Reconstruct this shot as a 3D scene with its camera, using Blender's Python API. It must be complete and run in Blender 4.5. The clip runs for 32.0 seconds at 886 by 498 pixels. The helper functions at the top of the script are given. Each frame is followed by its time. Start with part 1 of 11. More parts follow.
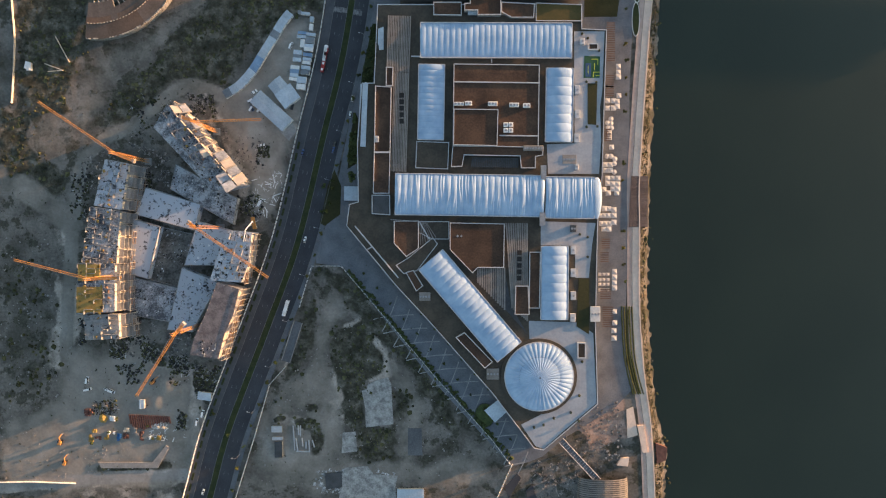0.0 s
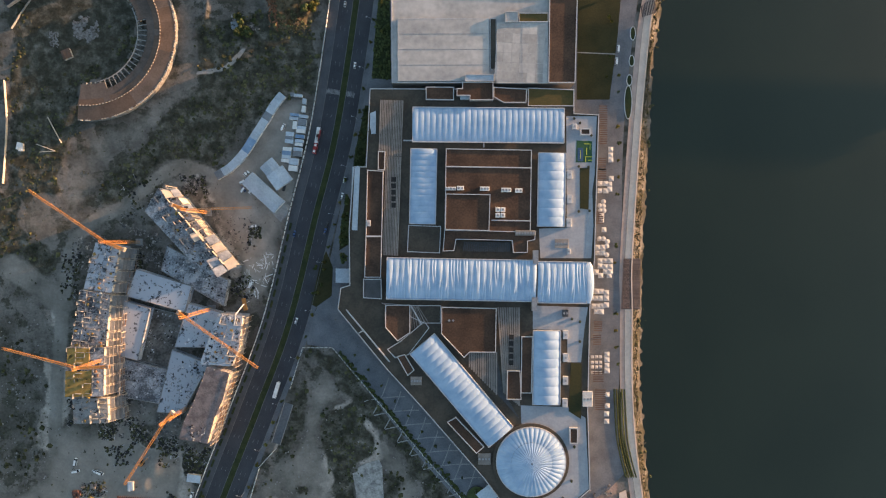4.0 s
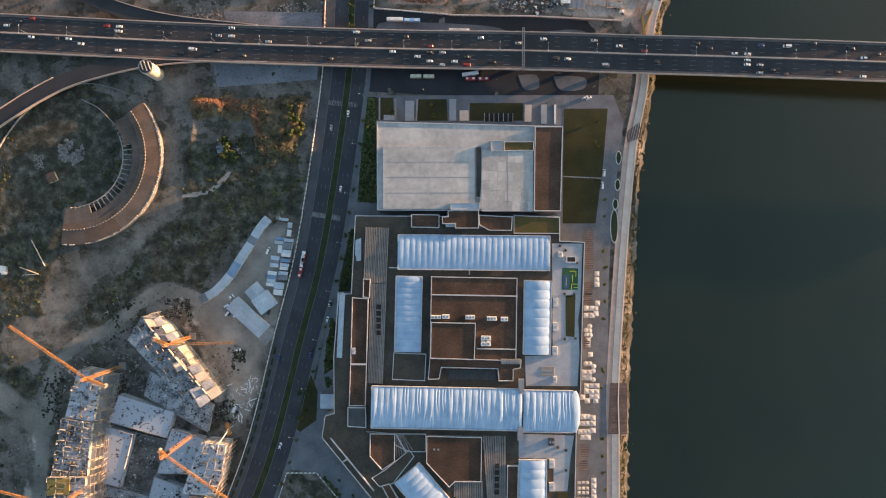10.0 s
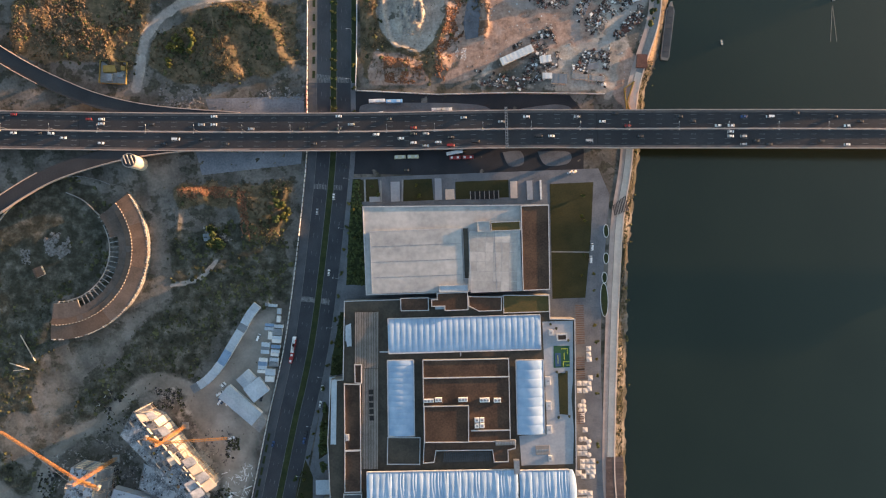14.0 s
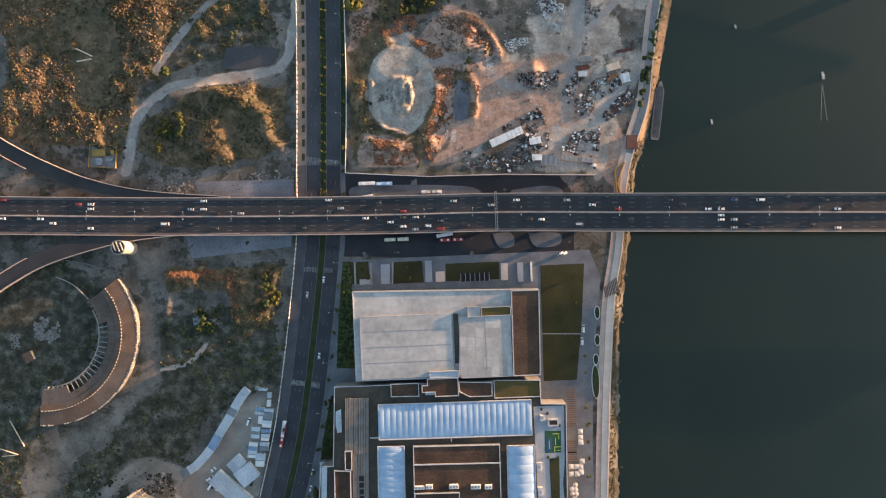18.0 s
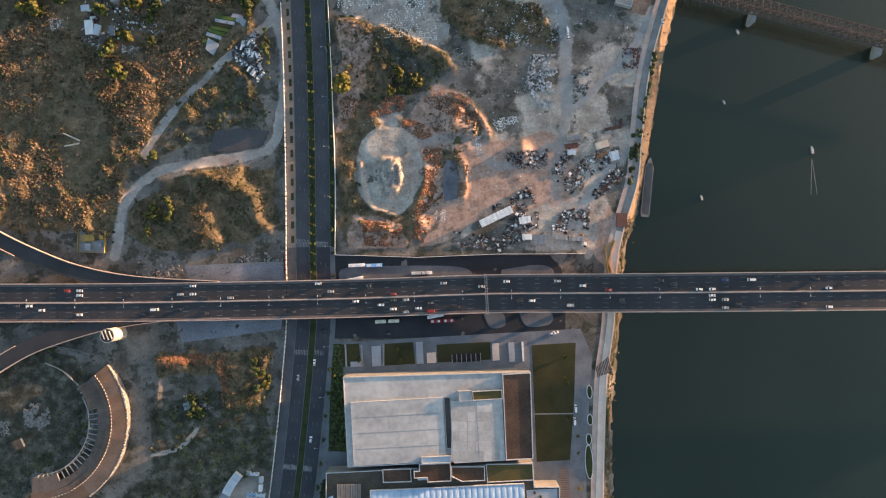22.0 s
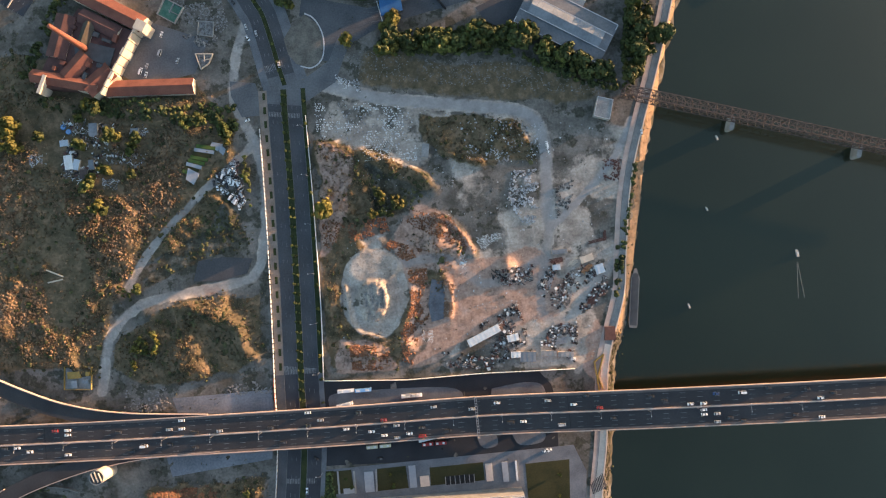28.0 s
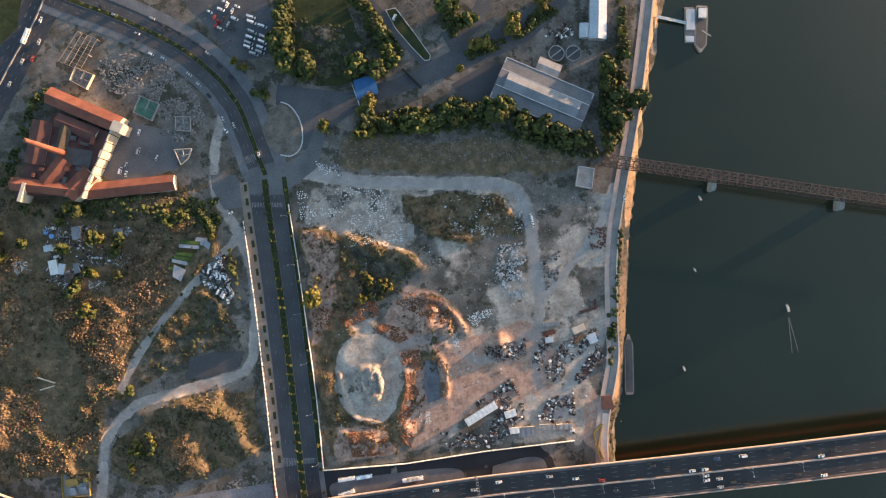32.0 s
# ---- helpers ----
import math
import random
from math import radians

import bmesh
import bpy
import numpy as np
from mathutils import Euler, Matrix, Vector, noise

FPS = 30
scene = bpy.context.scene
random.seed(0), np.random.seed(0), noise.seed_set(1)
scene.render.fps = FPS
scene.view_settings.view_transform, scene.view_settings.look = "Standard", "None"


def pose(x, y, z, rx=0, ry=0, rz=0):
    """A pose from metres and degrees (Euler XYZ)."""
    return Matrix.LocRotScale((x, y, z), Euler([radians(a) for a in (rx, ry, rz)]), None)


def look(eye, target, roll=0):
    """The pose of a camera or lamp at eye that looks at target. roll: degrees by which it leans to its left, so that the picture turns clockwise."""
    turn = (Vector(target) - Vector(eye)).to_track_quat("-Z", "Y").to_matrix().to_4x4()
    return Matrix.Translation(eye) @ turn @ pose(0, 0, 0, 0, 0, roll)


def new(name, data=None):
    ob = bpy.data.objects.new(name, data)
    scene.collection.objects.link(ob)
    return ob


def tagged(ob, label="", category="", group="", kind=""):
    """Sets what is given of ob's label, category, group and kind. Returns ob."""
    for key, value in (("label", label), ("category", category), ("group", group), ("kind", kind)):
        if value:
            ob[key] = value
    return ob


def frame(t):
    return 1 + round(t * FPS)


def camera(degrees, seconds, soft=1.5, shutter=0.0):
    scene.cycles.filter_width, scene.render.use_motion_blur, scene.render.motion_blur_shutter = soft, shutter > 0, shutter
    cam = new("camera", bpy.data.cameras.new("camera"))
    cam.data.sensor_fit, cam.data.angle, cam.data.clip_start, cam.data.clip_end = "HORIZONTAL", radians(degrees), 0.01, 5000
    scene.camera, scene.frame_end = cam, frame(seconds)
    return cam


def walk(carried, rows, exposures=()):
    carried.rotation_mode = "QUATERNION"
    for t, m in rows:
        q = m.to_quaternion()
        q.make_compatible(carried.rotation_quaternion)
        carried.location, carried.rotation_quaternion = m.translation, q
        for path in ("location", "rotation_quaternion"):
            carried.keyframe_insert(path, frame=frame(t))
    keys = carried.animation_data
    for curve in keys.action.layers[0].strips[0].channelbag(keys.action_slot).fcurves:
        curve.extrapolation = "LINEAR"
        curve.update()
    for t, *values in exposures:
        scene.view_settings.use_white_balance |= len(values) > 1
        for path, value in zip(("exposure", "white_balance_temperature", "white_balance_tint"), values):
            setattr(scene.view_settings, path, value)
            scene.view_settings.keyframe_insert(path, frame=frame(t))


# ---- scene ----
cam = camera(72.00, 32.0, soft=1.15)
PATH = [
    (0, pose(0.00, 0.00, 452.74, -1.492, 0.042, -0.000)),
    (1, pose(1.26, 13.54, 451.93, -1.311, 0.006, 0.067)),
    (2, pose(2.53, 27.17, 451.18, -1.119, -0.020, 0.091)),
    (3, pose(3.88, 40.70, 450.56, -0.916, -0.033, 0.149)),
    (3.5, pose(4.55, 47.43, 450.29, -0.810, -0.031, 0.168)),
    (5.5, pose(7.32, 74.31, 449.29, -0.385, -0.062, 0.251)),
    (6, pose(7.95, 81.07, 449.05, -0.281, -0.083, 0.266)),
    (7, pose(9.22, 94.75, 448.61, -0.083, -0.151, 0.315)),
    (8, pose(10.55, 108.57, 448.27, 0.093, -0.202, 0.339)),
    (9, pose(12.03, 122.61, 447.98, 0.255, -0.238, 0.364)),
    (9.5, pose(12.84, 129.67, 447.86, 0.322, -0.245, 0.360)),
    (10, pose(13.70, 136.75, 447.75, 0.369, -0.247, 0.288)),
    (10.5, pose(14.58, 143.87, 447.64, 0.403, -0.243, 0.103)),
    (11, pose(15.52, 151.03, 447.56, 0.420, -0.252, -0.169)),
    (11.5, pose(16.49, 158.21, 447.50, 0.439, -0.263, -0.530)),
    (12, pose(17.46, 165.36, 447.46, 0.462, -0.268, -0.925)),
    (12.5, pose(18.49, 172.42, 447.44, 0.482, -0.287, -1.277)),
    (13, pose(19.52, 179.44, 447.42, 0.511, -0.292, -1.546)),
    (13.5, pose(20.61, 186.37, 447.39, 0.536, -0.301, -1.713)),
    (14, pose(21.75, 193.37, 447.34, 0.593, -0.308, -1.792)),
    (14.5, pose(22.89, 200.33, 447.27, 0.648, -0.299, -1.813)),
    (16.5, pose(27.67, 228.25, 447.02, 0.915, -0.237, -1.737)),
    (17, pose(28.94, 235.30, 446.98, 0.988, -0.226, -1.758)),
    (18, pose(31.43, 249.36, 446.91, 1.105, -0.211, -2.070)),
    (19, pose(33.78, 263.50, 446.85, 1.211, -0.199, -2.457)),
    (20, pose(36.08, 277.49, 446.79, 1.277, -0.206, -2.702)),
    (21, pose(38.25, 291.29, 446.72, 1.360, -0.229, -2.781)),
    (22, pose(40.36, 305.03, 446.72, 1.500, -0.249, -2.776)),
    (23, pose(42.63, 318.66, 446.84, 1.671, -0.257, -2.785)),
    (24, pose(44.99, 332.13, 447.01, 1.849, -0.248, -2.875)),
    (25, pose(47.42, 345.41, 447.18, 1.986, -0.232, -3.054)),
    (25.5, pose(48.65, 352.06, 447.29, 2.042, -0.232, -3.257)),
    (27.5, pose(53.73, 378.86, 447.74, 2.287, -0.259, -4.763)),
    (28, pose(55.11, 385.61, 447.88, 2.369, -0.276, -5.215)),
    (29, pose(57.98, 398.92, 448.23, 2.507, -0.304, -6.233)),
    (30, pose(60.96, 412.14, 448.69, 2.656, -0.334, -7.290)),
    (31, pose(64.08, 425.28, 449.24, 2.835, -0.389, -8.298)),
    (32, pose(67.09, 438.20, 449.83, 2.987, -0.443, -9.045)),
]
walk(cam, PATH, exposures=[(0, 1.78, 6000, 13), (9, 1.85, 5950, 13), (14, 1.92, 5950, 13), (21, 2.0, 5900, 13), (32, 2.04, 5820, 13)])

# ---- light: low sun over the river, clear sky ----
SUN_EL, SUN_AZ = 3.9, 21.0
world = bpy.data.worlds.new("sky")
scene.world = world
world.use_nodes = True
sky = world.node_tree.nodes.new("ShaderNodeTexSky")
sky.sky_type = "NISHITA"
sky.sun_disc = False
sky.sun_elevation = radians(SUN_EL)
sky.sun_rotation = radians(90 - SUN_AZ)
world.node_tree.nodes["Background"].inputs[1].default_value = 0.15
world.node_tree.links.new(sky.outputs[0], world.node_tree.nodes["Background"].inputs[0])
sun = new("sun", bpy.data.lights.new("sun", "SUN"))
sun.data.energy = 4.8
sun.data.angle = radians(0.6)
sun.data.color = (1.0, 0.56, 0.27)
ce = math.cos(radians(SUN_EL))
sun.matrix_world = look((0, 0, 300), (-ce * math.cos(radians(SUN_AZ)), -ce * math.sin(radians(SUN_AZ)), 300 - math.sin(radians(SUN_EL))))


# ---- materials ----
def mat(name, a, b, scale=0.3, rough=0.85, metal=0.0, fine=2.0, bump=0.0, vary=0.0, spec=0.3, contrast=0.5, island=False):
    """Two colours mixed by noise at two sizes in metres, with relief and a shade of its own for each piece."""
    m = bpy.data.materials.new(name)
    m.use_nodes = True
    nt = m.node_tree
    N, L = nt.nodes, nt.links
    bs = N["Principled BSDF"]
    bs.inputs["Roughness"].default_value = rough
    bs.inputs["Metallic"].default_value = metal
    bs.inputs["Specular IOR Level"].default_value = spec
    geo = N.new("ShaderNodeNewGeometry")
    n1 = N.new("ShaderNodeTexNoise")
    n1.inputs["Scale"].default_value = scale
    n1.inputs["Detail"].default_value = 5
    n2 = N.new("ShaderNodeTexNoise")
    n2.inputs["Scale"].default_value = fine
    n2.inputs["Detail"].default_value = 4
    L.new(geo.outputs["Position"], n1.inputs["Vector"])
    L.new(geo.outputs["Position"], n2.inputs["Vector"])
    add = N.new("ShaderNodeMath")
    add.operation = "MULTIPLY_ADD"
    add.inputs[1].default_value = 0.6
    L.new(n1.outputs[0], add.inputs[0])
    mul = N.new("ShaderNodeMath")
    mul.operation = "MULTIPLY"
    mul.inputs[1].default_value = 0.4
    L.new(n2.outputs[0], mul.inputs[0])
    L.new(mul.outputs[0], add.inputs[2])
    rmp = N.new("ShaderNodeValToRGB")
    rmp.color_ramp.elements[0].position = 0.5 - 0.25 * (1.0 - contrast) - 0.02
    rmp.color_ramp.elements[1].position = 0.5 + 0.25 * (1.0 - contrast) + 0.02
    rmp.color_ramp.elements[0].color = (*a, 1)
    rmp.color_ramp.elements[1].color = (*b, 1)
    L.new(add.outputs[0], rmp.inputs[0])
    out = rmp.outputs[0]
    if vary:
        info = N.new("ShaderNodeObjectInfo")
        hs = N.new("ShaderNodeHueSaturation")
        mr = N.new("ShaderNodeMapRange")
        mr.inputs[3].default_value = 1 - vary
        mr.inputs[4].default_value = 1 + vary
        L.new(geo.outputs["Random Per Island"] if island else info.outputs["Random"], mr.inputs[0])
        L.new(mr.outputs[0], hs.inputs["Value"])
        L.new(out, hs.inputs["Color"])
        out = hs.outputs[0]
    L.new(out, bs.inputs["Base Color"])
    if bump:
        bp = N.new("ShaderNodeBump")
        bp.inputs["Strength"].default_value = 0.6
        bp.inputs["Distance"].default_value = bump
        L.new(n2.outputs[0], bp.inputs["Height"])
        L.new(bp.outputs[0], bs.inputs["Normal"])
    return m


M_ASPHALT = mat("asphalt", (0.033, 0.036, 0.043), (0.062, 0.065, 0.074), 0.06, 0.85, fine=1.2)
M_ASPHALT_OLD = mat("old_asphalt", (0.085, 0.09, 0.098), (0.155, 0.16, 0.168), 0.05, 0.9, fine=0.8)
# darker copy of the asphalt, with the shade below the bridge in its colour
M_ASPHALT_SHADED = mat("shaded_asphalt", (0.021, 0.023, 0.027), (0.038, 0.04, 0.046), 0.06, 0.88, fine=1.2)
M_ASPHALT_AGED = mat("aged_asphalt", (0.06, 0.064, 0.071), (0.112, 0.117, 0.126), 0.05, 0.9, fine=0.8)
M_ASPHALT_MID = mat("grey_asphalt", (0.05, 0.052, 0.058), (0.085, 0.088, 0.095), 0.05, 0.88, fine=0.9)
M_HARD = mat("hardstanding", (0.12, 0.13, 0.15), (0.25, 0.26, 0.285), 0.05, 0.85, fine=0.7)
M_TAN_PAVE = mat("tan_pavers", (0.17, 0.14, 0.115), (0.27, 0.225, 0.19), 0.15, 0.85, fine=1.0)
M_DECK = mat("bridge_asphalt", (0.029, 0.029, 0.032), (0.05, 0.05, 0.054), 0.05, 0.85, fine=1.0)
M_PAVE = mat("pavers", (0.1, 0.106, 0.118), (0.172, 0.18, 0.194), 0.1, 0.85, fine=1.0, vary=0.12)
M_PAVE_DARK = mat("dark_pavers", (0.06, 0.064, 0.072), (0.1, 0.104, 0.112), 0.1, 0.85, fine=1.0, vary=0.15)
M_WALK = mat("pinkish_walkway", (0.1, 0.085, 0.08), (0.17, 0.145, 0.135), 0.15, 0.85, fine=1.0)
M_CONC = mat("concrete", (0.2, 0.2, 0.2), (0.36, 0.355, 0.34), 0.15, 0.9, fine=0.9, bump=0.03, vary=0.1)
M_CONC_NEW = mat("fresh_concrete", (0.22, 0.235, 0.26), (0.5, 0.52, 0.55), 0.11, 0.9, fine=0.6, vary=0.12, contrast=0.45)
M_CONC_STAIN = mat("stained_concrete", (0.09, 0.095, 0.105), (0.4, 0.415, 0.44), 0.14, 0.9, fine=0.9, vary=0.1, contrast=0.72)
M_CONC_PATCH = mat("patchy_concrete", (0.17, 0.17, 0.165), (0.44, 0.44, 0.42), 0.22, 0.9, fine=0.8, contrast=0.55)
# courtyard floor, darker and browner than the podium decks
M_COURT = mat("dark_court_concrete", (0.055, 0.052, 0.045), (0.2, 0.19, 0.17), 0.12, 0.9, fine=0.7, contrast=0.6)
M_DECK_STAIN = mat("stained_deck", (0.085, 0.09, 0.1), (0.43, 0.455, 0.5), 0.2, 0.9, fine=0.55, vary=0.1)
for nd in M_DECK_STAIN.node_tree.nodes:
    if nd.type == "VALTORGB":
        nd.color_ramp.elements[0].position, nd.color_ramp.elements[1].position = 0.385, 0.45
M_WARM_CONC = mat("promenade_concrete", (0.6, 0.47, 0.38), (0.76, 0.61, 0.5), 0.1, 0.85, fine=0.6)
M_PROM = mat("dusty_roadway", (0.17, 0.165, 0.16), (0.29, 0.275, 0.262), 0.12, 0.9, fine=0.8)
M_REVET = mat("stained_revetment", (0.16, 0.11, 0.068), (0.33, 0.235, 0.15), 0.25, 0.9, fine=0.9, vary=0.1, contrast=0.45)
M_KERB = mat("kerb_stone", (0.1, 0.1, 0.1), (0.18, 0.18, 0.178), 0.2, 0.85)
M_WHITE = mat("white_paint", (0.62, 0.62, 0.6), (0.8, 0.8, 0.78), 0.3, 0.6)
M_WORN = mat("worn_line_paint", (0.08, 0.08, 0.08), (0.3, 0.3, 0.3), 0.4, 0.7, fine=3)
M_ROOF_DARK = mat("roof_felt", (0.055, 0.048, 0.038), (0.095, 0.08, 0.062), 0.09, 0.95, fine=0.7, contrast=0.6)
M_ROOF_RUST = mat("sedum_roof", (0.042, 0.027, 0.02), (0.098, 0.06, 0.04), 0.06, 0.95, fine=0.8, vary=0.14, bump=0.08, contrast=0.6)
M_ROOF_OLIVE = mat("green_roof", (0.06, 0.06, 0.02), (0.13, 0.09, 0.035), 0.07, 0.95, fine=1.1, bump=0.08)
M_ROOF_WHITE = mat("white_membrane", (0.3, 0.3, 0.297), (0.54, 0.525, 0.5), 0.045, 0.6, fine=0.25, vary=0.06, contrast=0.45)
M_TERRACE = mat("terrace_slabs", (0.28, 0.3, 0.33), (0.37, 0.39, 0.42), 0.1, 0.7, fine=0.6)
M_PARAPET = mat("parapet_cap", (0.4, 0.4, 0.41), (0.55, 0.55, 0.56), 0.3, 0.5)
M_FACADE = mat("facade_panel", (0.2, 0.19, 0.18), (0.3, 0.29, 0.28), 0.2, 0.6)
M_GLASS = mat("dark_glass", (0.02, 0.025, 0.03), (0.03, 0.035, 0.04), 0.3, 0.08, spec=0.8)
M_SLAT = mat("grey_slats", (0.17, 0.155, 0.14), (0.27, 0.25, 0.23), 0.2, 0.7, vary=0.15)
M_SLAT_DARK = mat("dark_slats", (0.05, 0.052, 0.055), (0.09, 0.092, 0.095), 0.2, 0.6)
M_GRASS = mat("lawn", (0.02, 0.026, 0.01), (0.06, 0.053, 0.021), 0.05, 0.95, fine=1.4, bump=0.1)
M_LEAF_DARK = mat("dark_leaves", (0.028, 0.042, 0.013), (0.08, 0.096, 0.029), 0.3, 0.7, vary=0.3)
M_LEAF = mat("leaves", (0.034, 0.053, 0.014), (0.105, 0.118, 0.03), 0.25, 0.7, vary=0.35)
M_LEAF_GOLD = mat("autumn_leaves", (0.075, 0.074, 0.015), (0.165, 0.15, 0.032), 0.25, 0.7, vary=0.25)
M_DRY = mat("dry_grass", (0.115, 0.09, 0.05), (0.295, 0.215, 0.128), 0.07, 0.9, fine=0.5, vary=0.4, island=True, contrast=0.6)
M_REED = mat("dry_reeds", (0.13, 0.092, 0.056), (0.29, 0.195, 0.12), 0.05, 0.9, fine=0.6, vary=0.35, island=True, contrast=0.6)
M_RUSSET = mat("russet_bushes", (0.13, 0.062, 0.035), (0.27, 0.13, 0.07), 0.08, 0.9, fine=0.7, vary=0.4, island=True, contrast=0.6)
M_SCRUB = mat("scrub_leaves", (0.023, 0.029, 0.012), (0.092, 0.089, 0.038), 0.06, 0.85, fine=0.5, vary=0.45, island=True, contrast=0.6)
M_STONES = mat("loose_stone", (0.22, 0.22, 0.22), (0.55, 0.55, 0.55), 0.2, 0.9, vary=0.45, island=True)
M_JUNK = mat("mixed_scrap", (0.06, 0.06, 0.06), (0.3, 0.27, 0.24), 0.35, 0.8, fine=0.8, vary=0.5, island=True, contrast=0.8)
M_BARK = mat("bark", (0.05, 0.04, 0.03), (0.1, 0.08, 0.06), 1.0, 0.95)
M_STEEL_Y = mat("yellow_crane_paint", (0.42, 0.19, 0.05), (0.55, 0.27, 0.08), 0.4, 0.5)
M_STEEL = mat("galvanised_steel", (0.25, 0.26, 0.27), (0.4, 0.41, 0.42), 0.4, 0.45, 0.6)
M_TRUSS = mat("weathered_girder_paint", (0.055, 0.043, 0.041), (0.115, 0.092, 0.086), 0.3, 0.8)
M_RUSTY = mat("rusty_steel", (0.08, 0.04, 0.034), (0.15, 0.078, 0.064), 0.4, 0.85)
M_BRIDGE_RED = mat("red_girder_paint", (0.35, 0.09, 0.05), (0.5, 0.16, 0.1), 0.2, 0.6)
M_RAIL = mat("parapet_concrete", (0.36, 0.28, 0.24), (0.5, 0.4, 0.35), 0.2, 0.8)
M_TILE_RED = mat("red_roof_tiles", (0.13, 0.05, 0.036), (0.235, 0.096, 0.066), 0.12, 0.8, fine=2, bump=0.05, vary=0.12)
M_TILE_OLD = mat("weathered_roof_sheet", (0.06, 0.032, 0.03), (0.13, 0.065, 0.055), 0.1, 0.8, fine=1.4)
M_SHEET = mat("grey_roof_sheet", (0.16, 0.18, 0.2), (0.27, 0.29, 0.31), 0.08, 0.5, 0.2, fine=0.6, vary=0.1)
M_SHEET_PALE = mat("pale_roof_sheet", (0.36, 0.42, 0.48), (0.53, 0.59, 0.64), 0.1, 0.5, 0.1, fine=0.8, vary=0.12)
M_BLUE = mat("blue_sheet", (0.03, 0.1, 0.25), (0.05, 0.16, 0.36), 0.2, 0.5)
M_BROWN_SHEET = mat("brown_roof", (0.085, 0.06, 0.046), (0.15, 0.108, 0.084), 0.08, 0.9, fine=0.8, vary=0.1)
M_WOOD = mat("timber", (0.2, 0.11, 0.06), (0.36, 0.21, 0.11), 0.4, 0.8, vary=0.2)
M_FORM = mat("yellow_formwork", (0.24, 0.165, 0.045), (0.38, 0.26, 0.08), 0.2, 0.8, vary=0.15)
M_CREAM = mat("cream_wall", (0.5, 0.42, 0.33), (0.66, 0.57, 0.46), 0.2, 0.85)
M_CLOTH = mat("cream_canvas", (0.46, 0.44, 0.42), (0.6, 0.58, 0.55), 0.5, 0.9, vary=0.08)
M_DECKING = mat("brown_decking", (0.085, 0.065, 0.06), (0.15, 0.112, 0.1), 0.3, 0.8, vary=0.2)
M_GRAVEL = mat("gravel_heap", (0.2, 0.19, 0.18), (0.32, 0.3, 0.28), 0.2, 0.95, fine=1.5, bump=0.15)
M_RUBBLE = mat("rubble", (0.12, 0.11, 0.1), (0.3, 0.29, 0.28), 0.5, 0.95, fine=1.0)
M_STONE = mat("cut_stone", (0.2, 0.2, 0.2), (0.38, 0.37, 0.36), 0.4, 0.9)
M_SOIL_RED = mat("reddish_soil", (0.17, 0.1, 0.065), (0.27, 0.17, 0.11), 0.2, 0.95, bump=0.15)
M_SOIL_BARE = mat("trodden_earth", (0.09, 0.085, 0.072), (0.19, 0.175, 0.15), 0.15, 0.95, fine=0.9, contrast=0.55)
M_MEDIAN = mat("median_planting", (0.016, 0.026, 0.009), (0.045, 0.055, 0.019), 0.15, 0.9, fine=0.8, bump=0.15)
M_THICKET = mat("thicket_leaves", (0.02, 0.031, 0.01), (0.07, 0.08, 0.025), 0.1, 0.8, fine=0.8, vary=0.4, island=True, contrast=0.6)
M_RIB = mat("ribbed_slab", (0.11, 0.1, 0.105), (0.2, 0.18, 0.185), 0.2, 0.9, fine=0.9, contrast=0.7)
M_BLACK = mat("black_rubber", (0.015, 0.015, 0.016), (0.03, 0.03, 0.03), 1, 0.8)


# ---- geometry helpers ----
def box(bm, c, s, rz=0.0, m=None):
    """A box with centre c and size s, turned by rz radians."""
    g = bmesh.ops.create_cube(bm, size=1)["verts"]
    t = Matrix.Translation(c) @ Matrix.Rotation(rz, 4, "Z") @ Matrix.Diagonal((*s, 1))
    bmesh.ops.transform(bm, matrix=(m @ t) if m else t, verts=g)


def prism(bm, pts, z0, z1):
    """Upright prism over a plan polygon."""
    a = sum(pts[i][0] * pts[(i + 1) % len(pts)][1] - pts[(i + 1) % len(pts)][0] * pts[i][1] for i in range(len(pts)))
    if a < 0:
        pts = pts[::-1]
    lo = [bm.verts.new((x, y, z0)) for x, y in pts]
    hi = [bm.verts.new((x, y, z1)) for x, y in pts]
    bm.faces.new(hi)
    bm.faces.new(lo[::-1])
    n = len(pts)
    for i in range(n):
        bm.faces.new((lo[i], lo[(i + 1) % n], hi[(i + 1) % n], hi[i]))


def beam(bm, a, b, w, h=None):
    """A straight bar of section w x h from a to b."""
    a, b = Vector(a), Vector(b)
    d = b - a
    q = d.to_track_quat("Y", "Z").to_matrix().to_4x4()
    g = bmesh.ops.create_cube(bm, size=1)["verts"]
    bmesh.ops.transform(bm, matrix=Matrix.Translation((a + b) / 2) @ q @ Matrix.Diagonal((w, d.length, h or w, 1)), verts=g)


def cyl(bm, c, r, h, n=12, r2=None):
    g = bmesh.ops.create_cone(bm, cap_ends=True, segments=n, radius1=r, radius2=r if r2 is None else r2, depth=h)["verts"]
    bmesh.ops.translate(bm, vec=(c[0], c[1], c[2] + h / 2), verts=g)


def mesh_of(name, bm, material):
    me = bpy.data.meshes.new(name)
    bm.to_mesh(me)
    bm.free()
    me.materials.append(material)
    return me


def part(name, bm, material, parent, label="", smooth=False):
    ob = new(name, mesh_of(name, bm, material))
    if smooth:
        for p in ob.data.polygons:
            p.use_smooth = True
    ob.parent = parent
    if label:
        ob["label"] = label
    return ob


def solid(name, bm, material, label="", category="", group="", kind="", smooth=False):
    ob = new(name, mesh_of(name, bm, material))
    if smooth:
        for p in ob.data.polygons:
            p.use_smooth = True
    return tagged(ob, label, category, group, kind)


